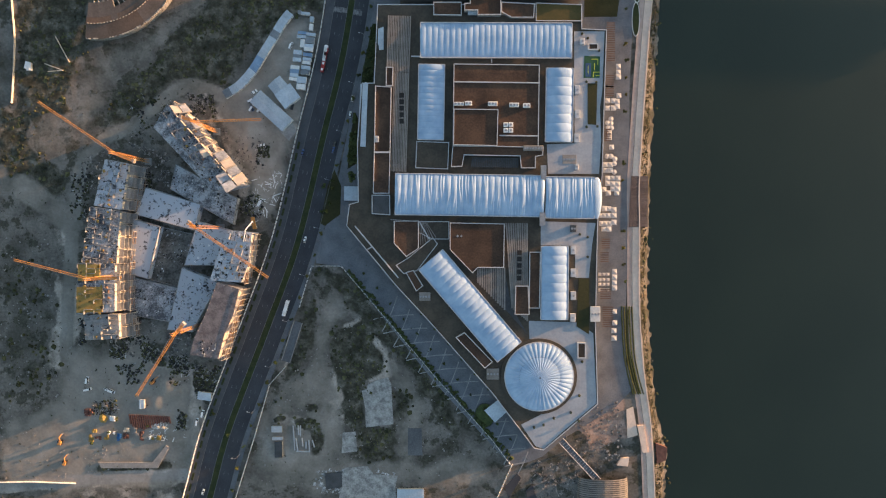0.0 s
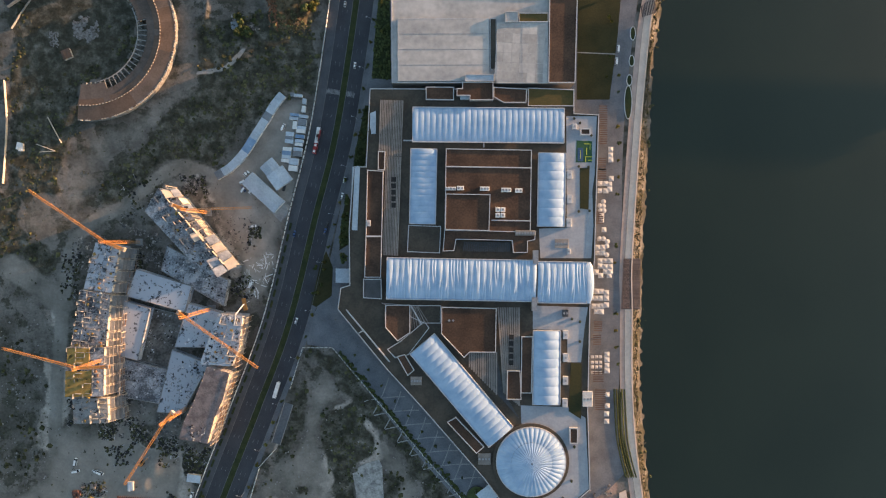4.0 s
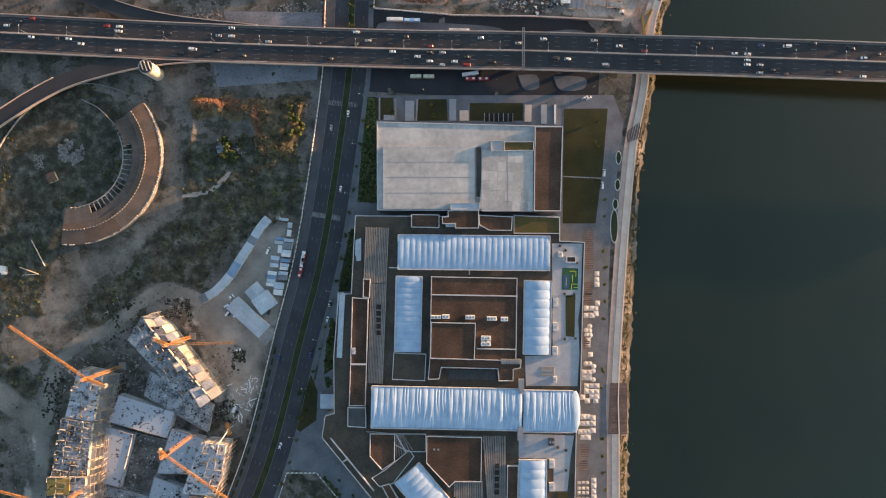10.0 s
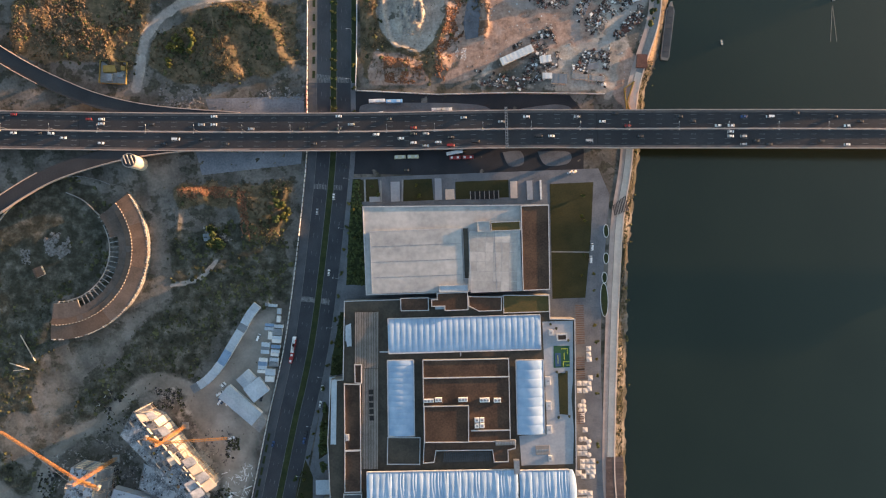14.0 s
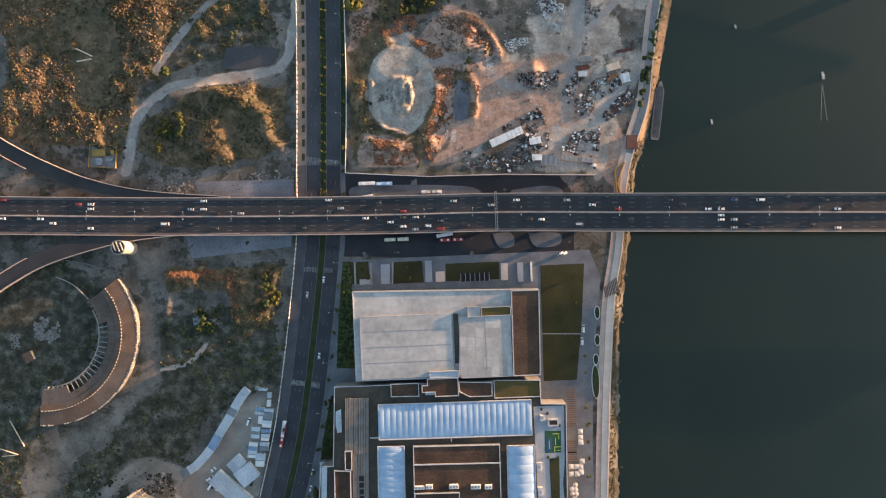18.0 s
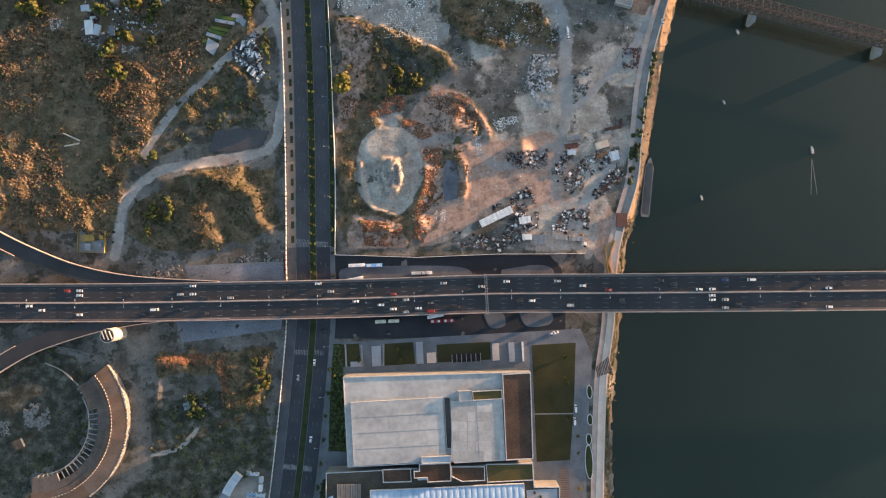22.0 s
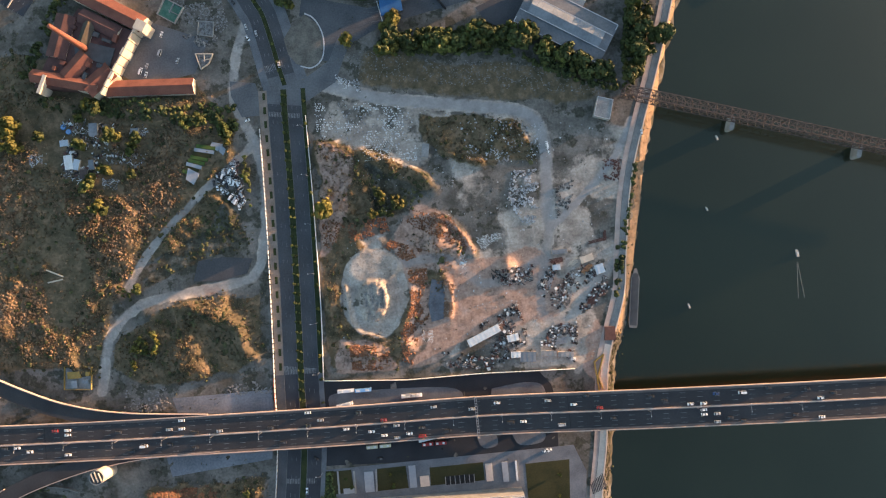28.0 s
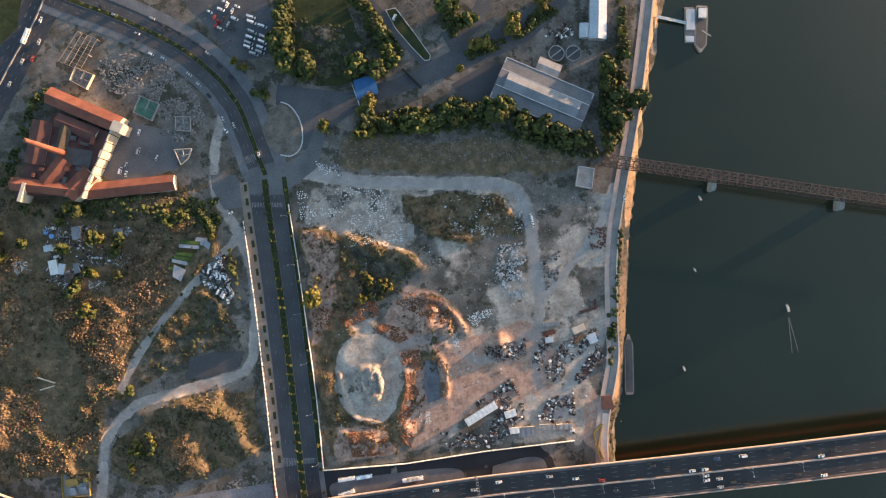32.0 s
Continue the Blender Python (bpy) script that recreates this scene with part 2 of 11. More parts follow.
def thing(name, label, category, at=(0, 0, 0), group="", kind=""):
    ob = new(name)
    ob.location = at
    return tagged(ob, label, category, group, kind)


def shared(me, name, parent, m):
    ob = new(name, me)
    ob.parent = parent
    ob.matrix_basis = m
    return ob


def plate(name, pts, z0, z1, material, label="", category="", kind="structure"):
    bm = bmesh.new()
    prism(bm, pts, z0, z1)
    return solid(name, bm, material, label, category, kind=kind)


def smooth_line(pts, step=4.0):
    """Points along a rounded line through the given ones."""
    out = []
    n = len(pts)
    for i in range(n - 1):
        p0, p1, p2, p3 = (Vector(pts[max(0, min(n - 1, j))]) for j in (i - 1, i, i + 1, i + 2))
        k = max(1, int((p2 - p1).length / step))
        for j in range(k):
            t = j / k
            out.append(0.5 * ((2 * p1) + (p2 - p0) * t + (2 * p0 - 5 * p1 + 4 * p2 - p3) * t * t + (3 * p1 - p0 - 3 * p2 + p3) * t ** 3))
    out.append(Vector(pts[-1]))
    return [(v.x, v.y) for v in out]


def normals(line):
    res = []
    for i in range(len(line)):
        a, b = Vector(line[max(0, i - 1)]), Vector(line[min(len(line) - 1, i + 1)])
        d = (b - a).normalized()
        res.append((-d.y, d.x))
    return res


def ribbon(bm, line, left, right, z0, z1):
    """A strip along a line, from left to right of it (metres, left positive), with a thickness."""
    nn = normals(line)
    rows = []
    for k, ((x, y), (u, v)) in enumerate(zip(line, nn)):
        a = left[k] if isinstance(left, list) else left
        b = right[k] if isinstance(right, list) else right
        rows.append([bm.verts.new((x + u * o, y + v * o, z)) for o, z in ((b, z0), (a, z0), (a, z1), (b, z1))])
    for a, b in zip(rows, rows[1:]):
        for i in range(4):
            bm.faces.new((a[i], a[(i + 1) % 4], b[(i + 1) % 4], b[i]))
    bm.faces.new(rows[0][::-1])
    bm.faces.new(rows[-1])
    bmesh.ops.recalc_face_normals(bm, faces=bm.faces[:])


def along(line, step, start=0.0):
    """Places and headings (radians) every step metres along a line."""
    out, want, run = [], start, 0.0
    for a, b in zip(line, line[1:]):
        d = math.hypot(b[0] - a[0], b[1] - a[1])
        while want <= run + d and d > 0:
            t = (want - run) / d
            out.append((a[0] + (b[0] - a[0]) * t, a[1] + (b[1] - a[1]) * t, math.atan2(b[1] - a[1], b[0] - a[0])))
            want += step
        run += d
    return out


def offset(line, d):
    return [(x + u * d, y + v * d) for (x, y), (u, v) in zip(line, normals(line))]


def ring(bm, pts, w, z0, z1):
    """A low wall along the inside of a closed plan."""
    n = len(pts)
    a = sum(pts[i][0] * pts[(i + 1) % n][1] - pts[(i + 1) % n][0] * pts[i][1] for i in range(n))
    if a < 0:
        pts = pts[::-1]
    inner = []
    for i in range(n):
        p0, p1, p2 = Vector(pts[i - 1]), Vector(pts[i]), Vector(pts[(i + 1) % n])
        d1, d2 = (p1 - p0).normalized(), (p2 - p1).normalized()
        n1, n2 = Vector((-d1.y, d1.x)), Vector((-d2.y, d2.x))
        m = (n1 + n2)
        m = m / max(0.3, m.length_squared / 2) if m.length > 1e-3 else n1
        inner.append(p1 + m * w)
    vs = [[bm.verts.new((x, y, z)) for x, y in loop] for loop, z in ((pts, z0), (pts, z1), (inner, z1), (inner, z0))]
    for k in range(4):
        A, B = vs[k], vs[(k + 1) % 4]
        for i in range(n):
            bm.faces.new((A[i], A[(i + 1) % n], B[(i + 1) % n], B[i]))
    bmesh.ops.recalc_face_normals(bm, faces=bm.faces[:])



# ---- plan lines ----
def thin(pts, d):
    """Points in order of y, none nearer than d to the one before."""
    out = []
    for q in sorted(pts, key=lambda r: r[1]):
        if not out or q[1] - out[-1][1] >= d:
            out.append(q)
    return out


BOULEVARD = smooth_line(thin([(-187.1, -241.1), (-173.8, -193.0), (-160.7, -146.8), (-132.6, -73.7), (-108.6, -8.4), (-88.9, 70.9), (-71.9, 142.6)] + [(-55.0, 260.6), (-52.4, 318.6), (-50.1, 389.0), (-48.8, 453.7)] + [(-48.4, 459.7), (-48.7, 510.4), (-48.4, 532.6)], 22))
BEND = smooth_line([(-47.1, 535.8), (-50.6, 550.0), (-52.2, 559.3), (-59.0, 588.8), (-63.3, 597.7), (-69.3, 609.5), (-79.0, 622.3), (-92.3, 637.0), (-109.2, 650.5), (-130.2, 664.8), (-146.0, 674.7), (-166.6, 686.2), (-188.4, 698.8)])
WALL_EDGE = thin([(159.9, -241.5), (158.6, -199.3), (155.6, -147.1), (149.3, -100.2), (145.9, -53.6), (145.4, 5.4), (145.1, 42.3), (150.2, 130.5)] + [(149.2, 142.6), (154.4, 184.3), (164.9, 255.3), (171.8, 309.7)] + [(157.9, 218.3), (169.0, 275.9), (188.2, 358.7), (204.5, 450.8)] + [(193.2, 391.7), (208.9, 457.0), (235.4, 539.0), (261.1, 622.9), (279.1, 687.2)], 24)
WATER_EDGE = thin([(167.7, -243.7), (166.0, -201.1), (169.1, -165.6), (160.3, -135.4), (156.5, -96.8), (152.8, -54.0), (153.1, 5.5), (153.6, 43.5), (157.9, 131.6)] + [(155.9, 142.8), (159.9, 184.9), (170.5, 256.6), (177.8, 311.4)] + [(164.8, 217.6), (176.1, 275.8), (193.7, 359.4), (213.7, 452.1)] + [(186.8, 333.5), (212.7, 456.7), (239.4, 539.5), (268.4, 623.7), (287.4, 688.4)], 20)


# ---- ground: one sheet with mounds, pits, river bank ----
def axis(lo, hi, step):
    core = list(np.arange(lo, hi, step))
    far, d, x = [], step, hi
    while x < 4000:
        far.append(x)
        d *= 1.35
        x += d
    near, d, x = [], step * 1.35, lo - step * 1.35
    while x > -4000:
        near.append(x)
        d *= 1.35
        x -= d
    return np.array(near[::-1] + core + far)


def lattice(ix, iy, seed):
    h = (ix * 374761393 + iy * 668265263 + seed * 974634777) & 0xFFFFFFFF
    h = ((h ^ (h >> 13)) * 1274126177) & 0xFFFFFFFF
    return ((h ^ (h >> 16)) & 0xFFFF) / 65535.0


def vnoise(x, y, seed=0):
    ix, iy = np.floor(x).astype(np.int64), np.floor(y).astype(np.int64)
    fx, fy = x - ix, y - iy
    fx, fy = fx * fx * (3 - 2 * fx), fy * fy * (3 - 2 * fy)
    a, b = lattice(ix, iy, seed), lattice(ix + 1, iy, seed)
    c, d = lattice(ix, iy + 1, seed), lattice(ix + 1, iy + 1, seed)
    return (a + (b - a) * fx) * (1 - fy) + (c + (d - c) * fx) * fy


def fbm(x, y, size, seed=0, octaves=4):
    s, a, t = 0.0, 1.0, 0.0
    for k in range(octaves):
        s = s + a * vnoise(x / size, y / size, seed + 17 * k)
        t += a
        a *= 0.5
        size *= 0.5
    return s / t


def inside(X, Y, pts):
    res = np.zeros(X.shape, bool)
    n = len(pts)
    for i in range(n):
        (x1, y1), (x2, y2) = pts[i], pts[(i + 1) % n]
        if y1 == y2:
            continue
        c = ((y1 > Y) != (y2 > Y)) & (X < (x2 - x1) * (Y - y1) / (y2 - y1) + x1)
        res ^= c
    return res


def line_dist(X, Y, pts):
    best = np.full(X.shape, 1e9)
    for (x1, y1), (x2, y2) in zip(pts, pts[1:]):
        dx, dy = x2 - x1, y2 - y1
        t = np.clip(((X - x1) * dx + (Y - y1) * dy) / (dx * dx + dy * dy + 1e-9), 0, 1)
        best = np.minimum(best, np.hypot(X - x1 - t * dx, Y - y1 - t * dy))
    return best


def ramp(v, a, b):
    t = np.clip((v - a) / (b - a), 0, 1)
    return t * t * (3 - 2 * t)


def soften(m, n=2):
    m = m.astype(float)
    for _ in range(n):
        m = (m + np.roll(m, 1, 0) + np.roll(m, -1, 0) + np.roll(m, 1, 1) + np.roll(m, -1, 1)) / 5
    return m


ZONES_DRY = [  # wild ground under dry scrub
    [(-279.9, 576.1), (-121.1, 569.7), (-86.4, 487.7), (-109.0, 438.1), (-159.8, 415.0), (-185.8, 382.6), (-199.8, 333.2), (-236.7, 343.1), (-286.2, 349.3)],
    [(-182.3, 361.6), (-148.5, 381.0), (-102.6, 385.4), (-77.8, 382.2), (-79.5, 336.4), (-104.8, 325.0), (-162.7, 327.4), (-187.1, 341.0)],
    [(-171.2, 248.3), (-84.1, 251.1), (-88.0, 215.7), (-117.0, 211.4), (-125.5, 236.2), (-169.0, 231.7)],
    [(-27.8, 494.4), (1.0, 489.8), (10.0, 437.8), (-21.0, 343.2), (-32.3, 336.8)],
    [(45.8, 506.1), (120.7, 496.4), (137.3, 468.2), (81.5, 464.3), (50.5, 482.0)],
    [(-25.5, 368.6), (40.2, 416.2), (59.2, 429.9), (81.2, 409.6), (17.0, 320.7), (-27.4, 327.8)],
    [(-243.1, 545.5), (-161.4, 530.4), (-82.5, 524.3), (-83.0, 490.4), (-129.0, 459.9), (-178.8, 397.3), (-266.3, 354.2)]]
YARDS = [[(-118.5, 500.2), (-91.5, 497.8), (-91.0, 487.2), (-119.2, 462.3), (-131.1, 469.7)], [(-241.3, 536.7), (-201.5, 537.3), (-192.9, 511.1), (-177.3, 494.9), (-183.0, 472.3), (-211.8, 477.0), (-235.2, 500.2), (-259.3, 515.0)], [(-102.3, 476.0), (-87.4, 485.6), (-81.8, 450.6), (-88.5, 444.9), (-108.7, 463.9)], [(-232.9, 439.2), (-209.7, 445.4), (-200.1, 403.0), (-219.2, 363.4), (-235.3, 369.0)], [(-307.5, 230.7), (-241.6, 256.1), (-218.6, 223.1), (-236.8, 185.6), (-273.9, 168.8), (-306.9, 168.5)]]
ZONES_DRY.append([(-19.1, 491.7), (6.4, 486.4), (38.6, 466.2), (57.3, 450.1), (51.4, 444.8), (35.4, 458.0), (8.1, 471.9), (-16.7, 450.9), (-21.7, 460.2)])
ZONES_GREEN = [[(-311.7, 234.8), (-245.8, 260.2), (-212.4, 227.3), (-228.5, 181.5), (-265.6, 164.7), (-311.1, 168.5)], [(-179.2, 219.2), (-96.4, 228.1), (-87.6, 161.7), (-120.8, 163.6), (-153.6, 128.1), (-227.9, 111.1), (-211.6, 131.9), (-174.7, 169.4)], [(-137.2, 461.2), (-87.1, 461.6), (-84.7, 419.5), (-123.5, 409.1), (-158.6, 394.1)], [(-0.5, 479.5), (55.5, 460.0), (42.8, 432.5), (9.3, 433.7), (-5.2, 448.6)], [(-22.3, 648.9), (64.5, 626.6), (38.9, 599.9), (-12.4, 599.3)], [(-172.5, 361.2), (-124.3, 379.7), (-95.9, 363.8), (-88.8, 334.4), (-142.7, 328.7), (-179.6, 334.6)]]
# traced edges of the weeds: building site, triangular lot, small patches
WEEDS_SITE = [[(-188.0, 153.0), (-171.0, 161.0), (-142.0, 168.0), (-123.0, 166.0), (-130.0, 156.0), (-142.0, 140.0), (-154.0, 121.0), (-163.0, 109.0), (-188.0, 113.0), (-206.0, 109.0), (-217.0, 97.0), (-228.0, 86.0), (-245.0, 78.0), (-250.0, 87.0), (-240.0, 103.0), (-221.0, 120.0), (-212.0, 128.0)], [(-312.0, 186.0), (-262.0, 186.0), (-263.0, 149.0), (-267.0, 132.0), (-276.0, 112.0), (-279.0, 89.0), (-301.0, 91.0), (-313.0, 95.0)], [(-326.0, 91.0), (-305.0, 91.0), (-305.0, 62.0), (-281.0, 45.0), (-285.0, 26.0), (-310.0, 43.0), (-327.0, 39.0)], [(-327.0, -14.0), (-311.0, -22.0), (-288.0, -64.0), (-288.0, -102.0), (-304.0, -123.0), (-329.0, -128.0)], [(-167.0, 186.0), (-117.0, 186.0), (-109.0, 170.0), (-125.0, 166.0), (-146.0, 170.0), (-163.0, 178.0)]]
WEEDS_LOT = [[(-84.0, -73.0), (-59.0, -64.0), (-42.0, -102.0), (-59.0, -111.0), (-75.0, -124.0), (-82.0, -102.0)], [(-94.0, -27.0), (-75.0, -27.0), (8.0, -128.0), (8.0, -155.0), (-5.0, -144.0), (-19.0, -112.0), (-38.0, -91.0), (-59.0, -63.0), (-76.0, -47.0)], [(-76.0, -124.0), (-60.0, -114.0), (-59.0, -145.0), (-71.0, -146.0), (-77.0, -140.0)], [(-64.0, -145.0), (-38.0, -145.0), (-38.0, -170.0), (-64.0, -170.0)], [(-39.0, -108.0), (-26.0, -119.0), (-29.0, -144.0), (-37.0, -141.0)], [(-134.0, -136.0), (-118.0, -103.0), (-99.0, -47.0), (-94.0, -30.0), (-96.0, -81.0), (-108.0, -101.0)]]
WEEDS_SMALL = [[(-128.0, -138.0), (-123.0, -135.0), (-117.0, -137.0), (-118.0, -142.0), (-127.0, -143.0)], [(-113.0, -138.0), (-99.0, -137.0), (-91.0, -144.0), (-88.0, -157.0), (-93.0, -166.0), (-100.0, -166.0), (-98.0, -149.0), (-112.0, -145.0)], [(-104.0, -127.0), (-93.0, -128.0), (-91.0, -132.0), (-102.0, -134.0)], [(-260.0, -174.0), (-218.0, -174.0), (-212.0, -170.0), (-203.0, -170.0), (-203.0, -178.0), (-216.0, -181.0), (-260.0, -179.0)], [(-221.0, -81.0), (-207.0, -83.0), (-206.0, -102.0), (-218.0, -98.0)], [(-189.0, -102.0), (-174.0, -106.0), (-172.0, -121.0), (-186.0, -121.0)], [(-249.0, -79.0), (-235.0, -77.0), (-236.0, -89.0), (-249.0, -89.0)]]
DIRT_SITE = [[(-161.0, 101.0), (-142.0, 116.0), (-130.0, 133.0), (-117.0, 153.0), (-100.0, 159.0), (-97.0, 153.0), (-105.0, 104.0), (-113.0, 66.0), (-118.0, 45.0), (-126.0, 20.0), (-137.0, 12.0), (-143.0, 20.0), (-143.0, 41.0), (-151.0, 58.0), (-159.0, 79.0), (-167.0, 93.0)], [(-280.0, -81.0), (-244.0, -87.0), (-234.0, -66.0), (-209.0, -70.0), (-207.0, -85.0), (-190.0, -98.0), (-186.0, -106.0), (-190.0, -132.0), (-186.0, -161.0), (-203.0, -191.0), (-305.0, -191.0), (-330.0, -187.0), (-330.0, -145.0), (-304.0, -134.0), (-287.0, -123.0)], [(-204.0, 161.0), (-187.0, 182.0), (-158.0, 186.0), (-162.0, 177.0), (-179.0, 165.0), (-196.0, 149.0), (-213.0, 132.0), (-230.0, 124.0), (-246.0, 108.0), (-251.0, 95.0), (-263.0, 78.0), (-272.0, 74.0), (-276.0, 91.0), (-267.0, 103.0), (-263.0, 116.0), (-259.0, 132.0), (-229.0, 141.0)]]
DIRT_LOT = [[(-93.0, -68.0), (-84.0, -70.0), (-83.0, -85.0), (-86.0, -102.0), (-80.0, -115.0), (-75.0, -140.0), (-75.0, -166.0), (-59.0, -171.0), (-34.0, -169.0), (-9.0, -175.0), (29.0, -161.0), (34.0, -191.0), (-144.0, -191.0), (-140.0, -170.0), (-133.0, -134.0), (-123.0, -115.0), (-106.0, -102.0), (-97.0, -98.0)], [(-86.0, -47.0), (-76.0, -41.0), (-70.0, -60.0), (-84.0, -68.0), (-95.0, -64.0)], [(-55.0, -72.0), (-37.0, -98.0), (-29.0, -106.0), (-16.0, -123.0), (-15.0, -144.0), (-21.0, -166.0), (-34.0, -166.0), (-37.0, -144.0), (-37.0, -121.0), (-38.0, -106.0)]]
DIRT_YARD = [[(-194.0, 275.0), (-169.0, 275.0), (-171.0, 257.0), (-175.0, 240.0), (-177.0, 207.0), (-173.0, 190.0), (-160.0, 184.0), (-150.0, 188.0), (-133.0, 199.0), (-132.0, 195.0), (-148.0, 182.0), (-157.0, 179.0), (-168.0, 167.0), (-187.0, 153.0), (-203.0, 138.0), (-222.0, 130.0), (-243.0, 125.0), (-253.0, 111.0), (-259.0, 107.0), (-261.0, 123.0), (-245.0, 140.0), (-216.0, 146.0), (-195.0, 169.0), (-187.0, 190.0), (-188.0, 223.0), (-192.0, 248.0), (-200.0, 261.0)], [(-305.0, 85.0), (-280.0, 87.0), (-277.0, 62.0), (-287.0, 53.0), (-303.0, 58.0)]]
DIRT_LINES = [([(-283.0, -191.0), (-280.0, -132.0), (-281.0, -81.0), (-278.0, -30.0), (-274.0, 12.0), (-271.0, 41.0), (-263.0, 58.0), (-251.0, 69.0), (-230.0, 80.0), (-215.0, 92.0), (-204.0, 101.0), (-188.0, 108.0), (-171.0, 105.0), (-158.0, 98.0)], 5.0), ([(-327.0, 43.0), (-302.0, 28.0), (-277.0, 7.0)], 9.0)]
ZONES_PALE = [
    [(-17.7, 520.4), (208.7, 486.8), (192.1, 391.9), (127.7, 385.5), (60.5, 438.1), (8.0, 480.2), (-22.3, 489.3)],
    [(-10.7, 411.8), (32.0, 417.5), (66.3, 395.3), (157.9, 414.2), (202.2, 449.4), (156.3, 306.4), (33.8, 322.0), (31.4, 359.4)],
    [(79.2, 503.0), (142.1, 497.3), (208.7, 486.8), (200.7, 441.2), (138.7, 400.5), (73.0, 410.9)],
    [(-267.8, -95.8), (-183.4, -95.8), (-179.9, -163.9), (-193.0, -199.0), (-269.4, -199.0), (-277.1, -146.8)],
    [(-168.9, 97.1), (-118.7, 109.5), (-101.7, 163.2), (-93.5, 155.0), (-119.2, 34.7), (-148.6, 26.3), (-177.3, 88.8)],
    [(-120.1, -95.8), (-60.9, -61.9), (-35.8, -95.8), (-61.2, -146.8), (-95.2, -163.9), (-129.1, -163.9)],
    [(-291.5, 5.4), (-270.5, 5.4), (-272.0, -95.8), (-289.4, -121.3)]]
# reddish soil; the warmth of sunlit ground on the lot is coloured in too
ZONES_RED = [[(29.3, 394.5), (47.9, 392.8), (46.3, 351.4), (32.1, 332.1), (18.4, 341.6), (30.7, 363.2)], [(13.3, 396.8), (48.8, 401.9), (89.3, 389.0), (119.4, 398.8), (142.6, 380.0), (127.0, 348.2), (84.6, 339.7), (41.6, 323.0), (24.9, 320.4), (43.5, 343.4), (64.1, 387.1), (22.6, 389.3)], [(-22.6, 345.4), (14.0, 337.9), (16.6, 321.2), (-24.5, 322.9)], [(35.1, 435.8), (63.9, 431.0), (82.9, 410.5), (81.4, 393.9), (66.4, 412.0), (42.3, 422.5)], [(130.2, 381.1), (150.1, 371.0), (139.4, 347.0), (118.0, 340.7)], [(164.1, 344.8), (174.8, 327.2), (162.9, 291.3), (156.7, 312.4)]]
ZONES_RED += [[(29.8, 430.4), (74.3, 419.1), (87.4, 396.1), (62.2, 396.0), (44.6, 390.5), (58.6, 346.8), (37.0, 342.0), (34.5, 379.6), (25.4, 401.8)], [(-23.7, 493.7), (-0.2, 481.5), (-10.5, 441.0), (-28.8, 402.2), (-31.3, 427.6)], [(99.4, 392.1), (112.0, 392.2), (111.7, 377.6), (97.4, 379.9)], [(93.1, -134.0), (116.3, -127.6), (133.1, -121.2), (135.5, -155.3), (108.0, -163.8)], [(-121.0, 394.5), (-110.5, 396.2), (-108.8, 387.7), (-119.2, 386.1)]]
TRACKS = [([(-15.8, 533.0), (22.4, 519.7), (88.5, 507.9), (129.5, 498.5), (140.8, 476.2), (138.7, 438.3), (138.7, 413.0)], 5.0), ([(140.7, 412.7), (165.5, 434.1), (191.2, 459.7), (206.6, 487.2)], 3.0), ([(-196.7, 322.7), (-187.5, 361.8), (-164.2, 382.6), (-126.3, 388.9), (-96.8, 392.4), (-76.8, 401.6), (-67.8, 450.2), (-70.7, 488.5), (-84.5, 524.6), (-81.9, 558.4), (-71.6, 586.9)], 3.6), ([(-172.8, 396.3), (-154.8, 422.4), (-121.4, 454.5), (-90.9, 479.0), (-74.2, 493.3)], 3.0), ([(24.5, 395.8), (62.2, 396.0), (88.2, 375.2), (128.4, 389.5)], 4.0)]
TRACKS += [([(-174.7, 177.7), (-154.1, 182.0), (-141.7, 194.6)], 1.5), ([(-332.9, -190.5), (-269.2, -185.3), (-192.8, -181.0)], 5.0), ([(138.0, 409.0), (126.4, 352.4), (146.2, 345.1), (167.4, 370.8), (186.6, 384.4)], 4.0)]

gx, gy = axis(-345.0, 216.0, 1.7), axis(-215.0, 690.0, 1.7)
X, Y = np.meshgrid(gx, gy)
wx = X + 16 * (fbm(X, Y, 22, 3, 3) - 0.5)
wy = Y + 16 * (fbm(X, Y, 22, 5, 3) - 0.5)


def cover(zones, n=3):
    res = np.zeros(X.shape)
    for z in zones:
        res = np.maximum(res, inside(wx, wy, z))
    return soften(res, n)


def traced(zones, wob, n=1):
    """Cover with a true outline, roughened by wob metres."""
    u, v = X + wob * 2 * (fbm(X, Y, 9, 17, 3) - 0.5), Y + wob * 2 * (fbm(X, Y, 9, 19, 3) - 0.5)
    res = np.zeros(X.shape)
    for z in zones:
        res = np.maximum(res, inside(u, v, z))
    return soften(res, n)


dry, green, pale, red = cover(ZONES_DRY), cover(ZONES_GREEN), cover(ZONES_PALE), cover(ZONES_RED)
yard = cover(YARDS, 2)
dirt = np.maximum(np.maximum(np.maximum(1.7 * traced(DIRT_SITE[:1], 4.0, 7), 1.2 * traced(DIRT_SITE[1:2], 6.0, 9)), 0.9 * traced(DIRT_LOT, 6.0, 9)), 0.45 * traced(DIRT_SITE[2:] + DIRT_YARD, 6.0, 9))
dirt *= 0.72 + 0.28 * ramp(fbm(X, Y, 26, 29, 4), 0.38, 0.6)
for pts, w in DIRT_LINES:
    d = line_dist(X, Y, smooth_line(pts, 6)) + 2.0 * (fbm(X, Y, 8, 23, 2) - 0.5)
    dirt = np.maximum(dirt, 0.9 * (1 - ramp(d, w * 0.7, w * 1.3)))
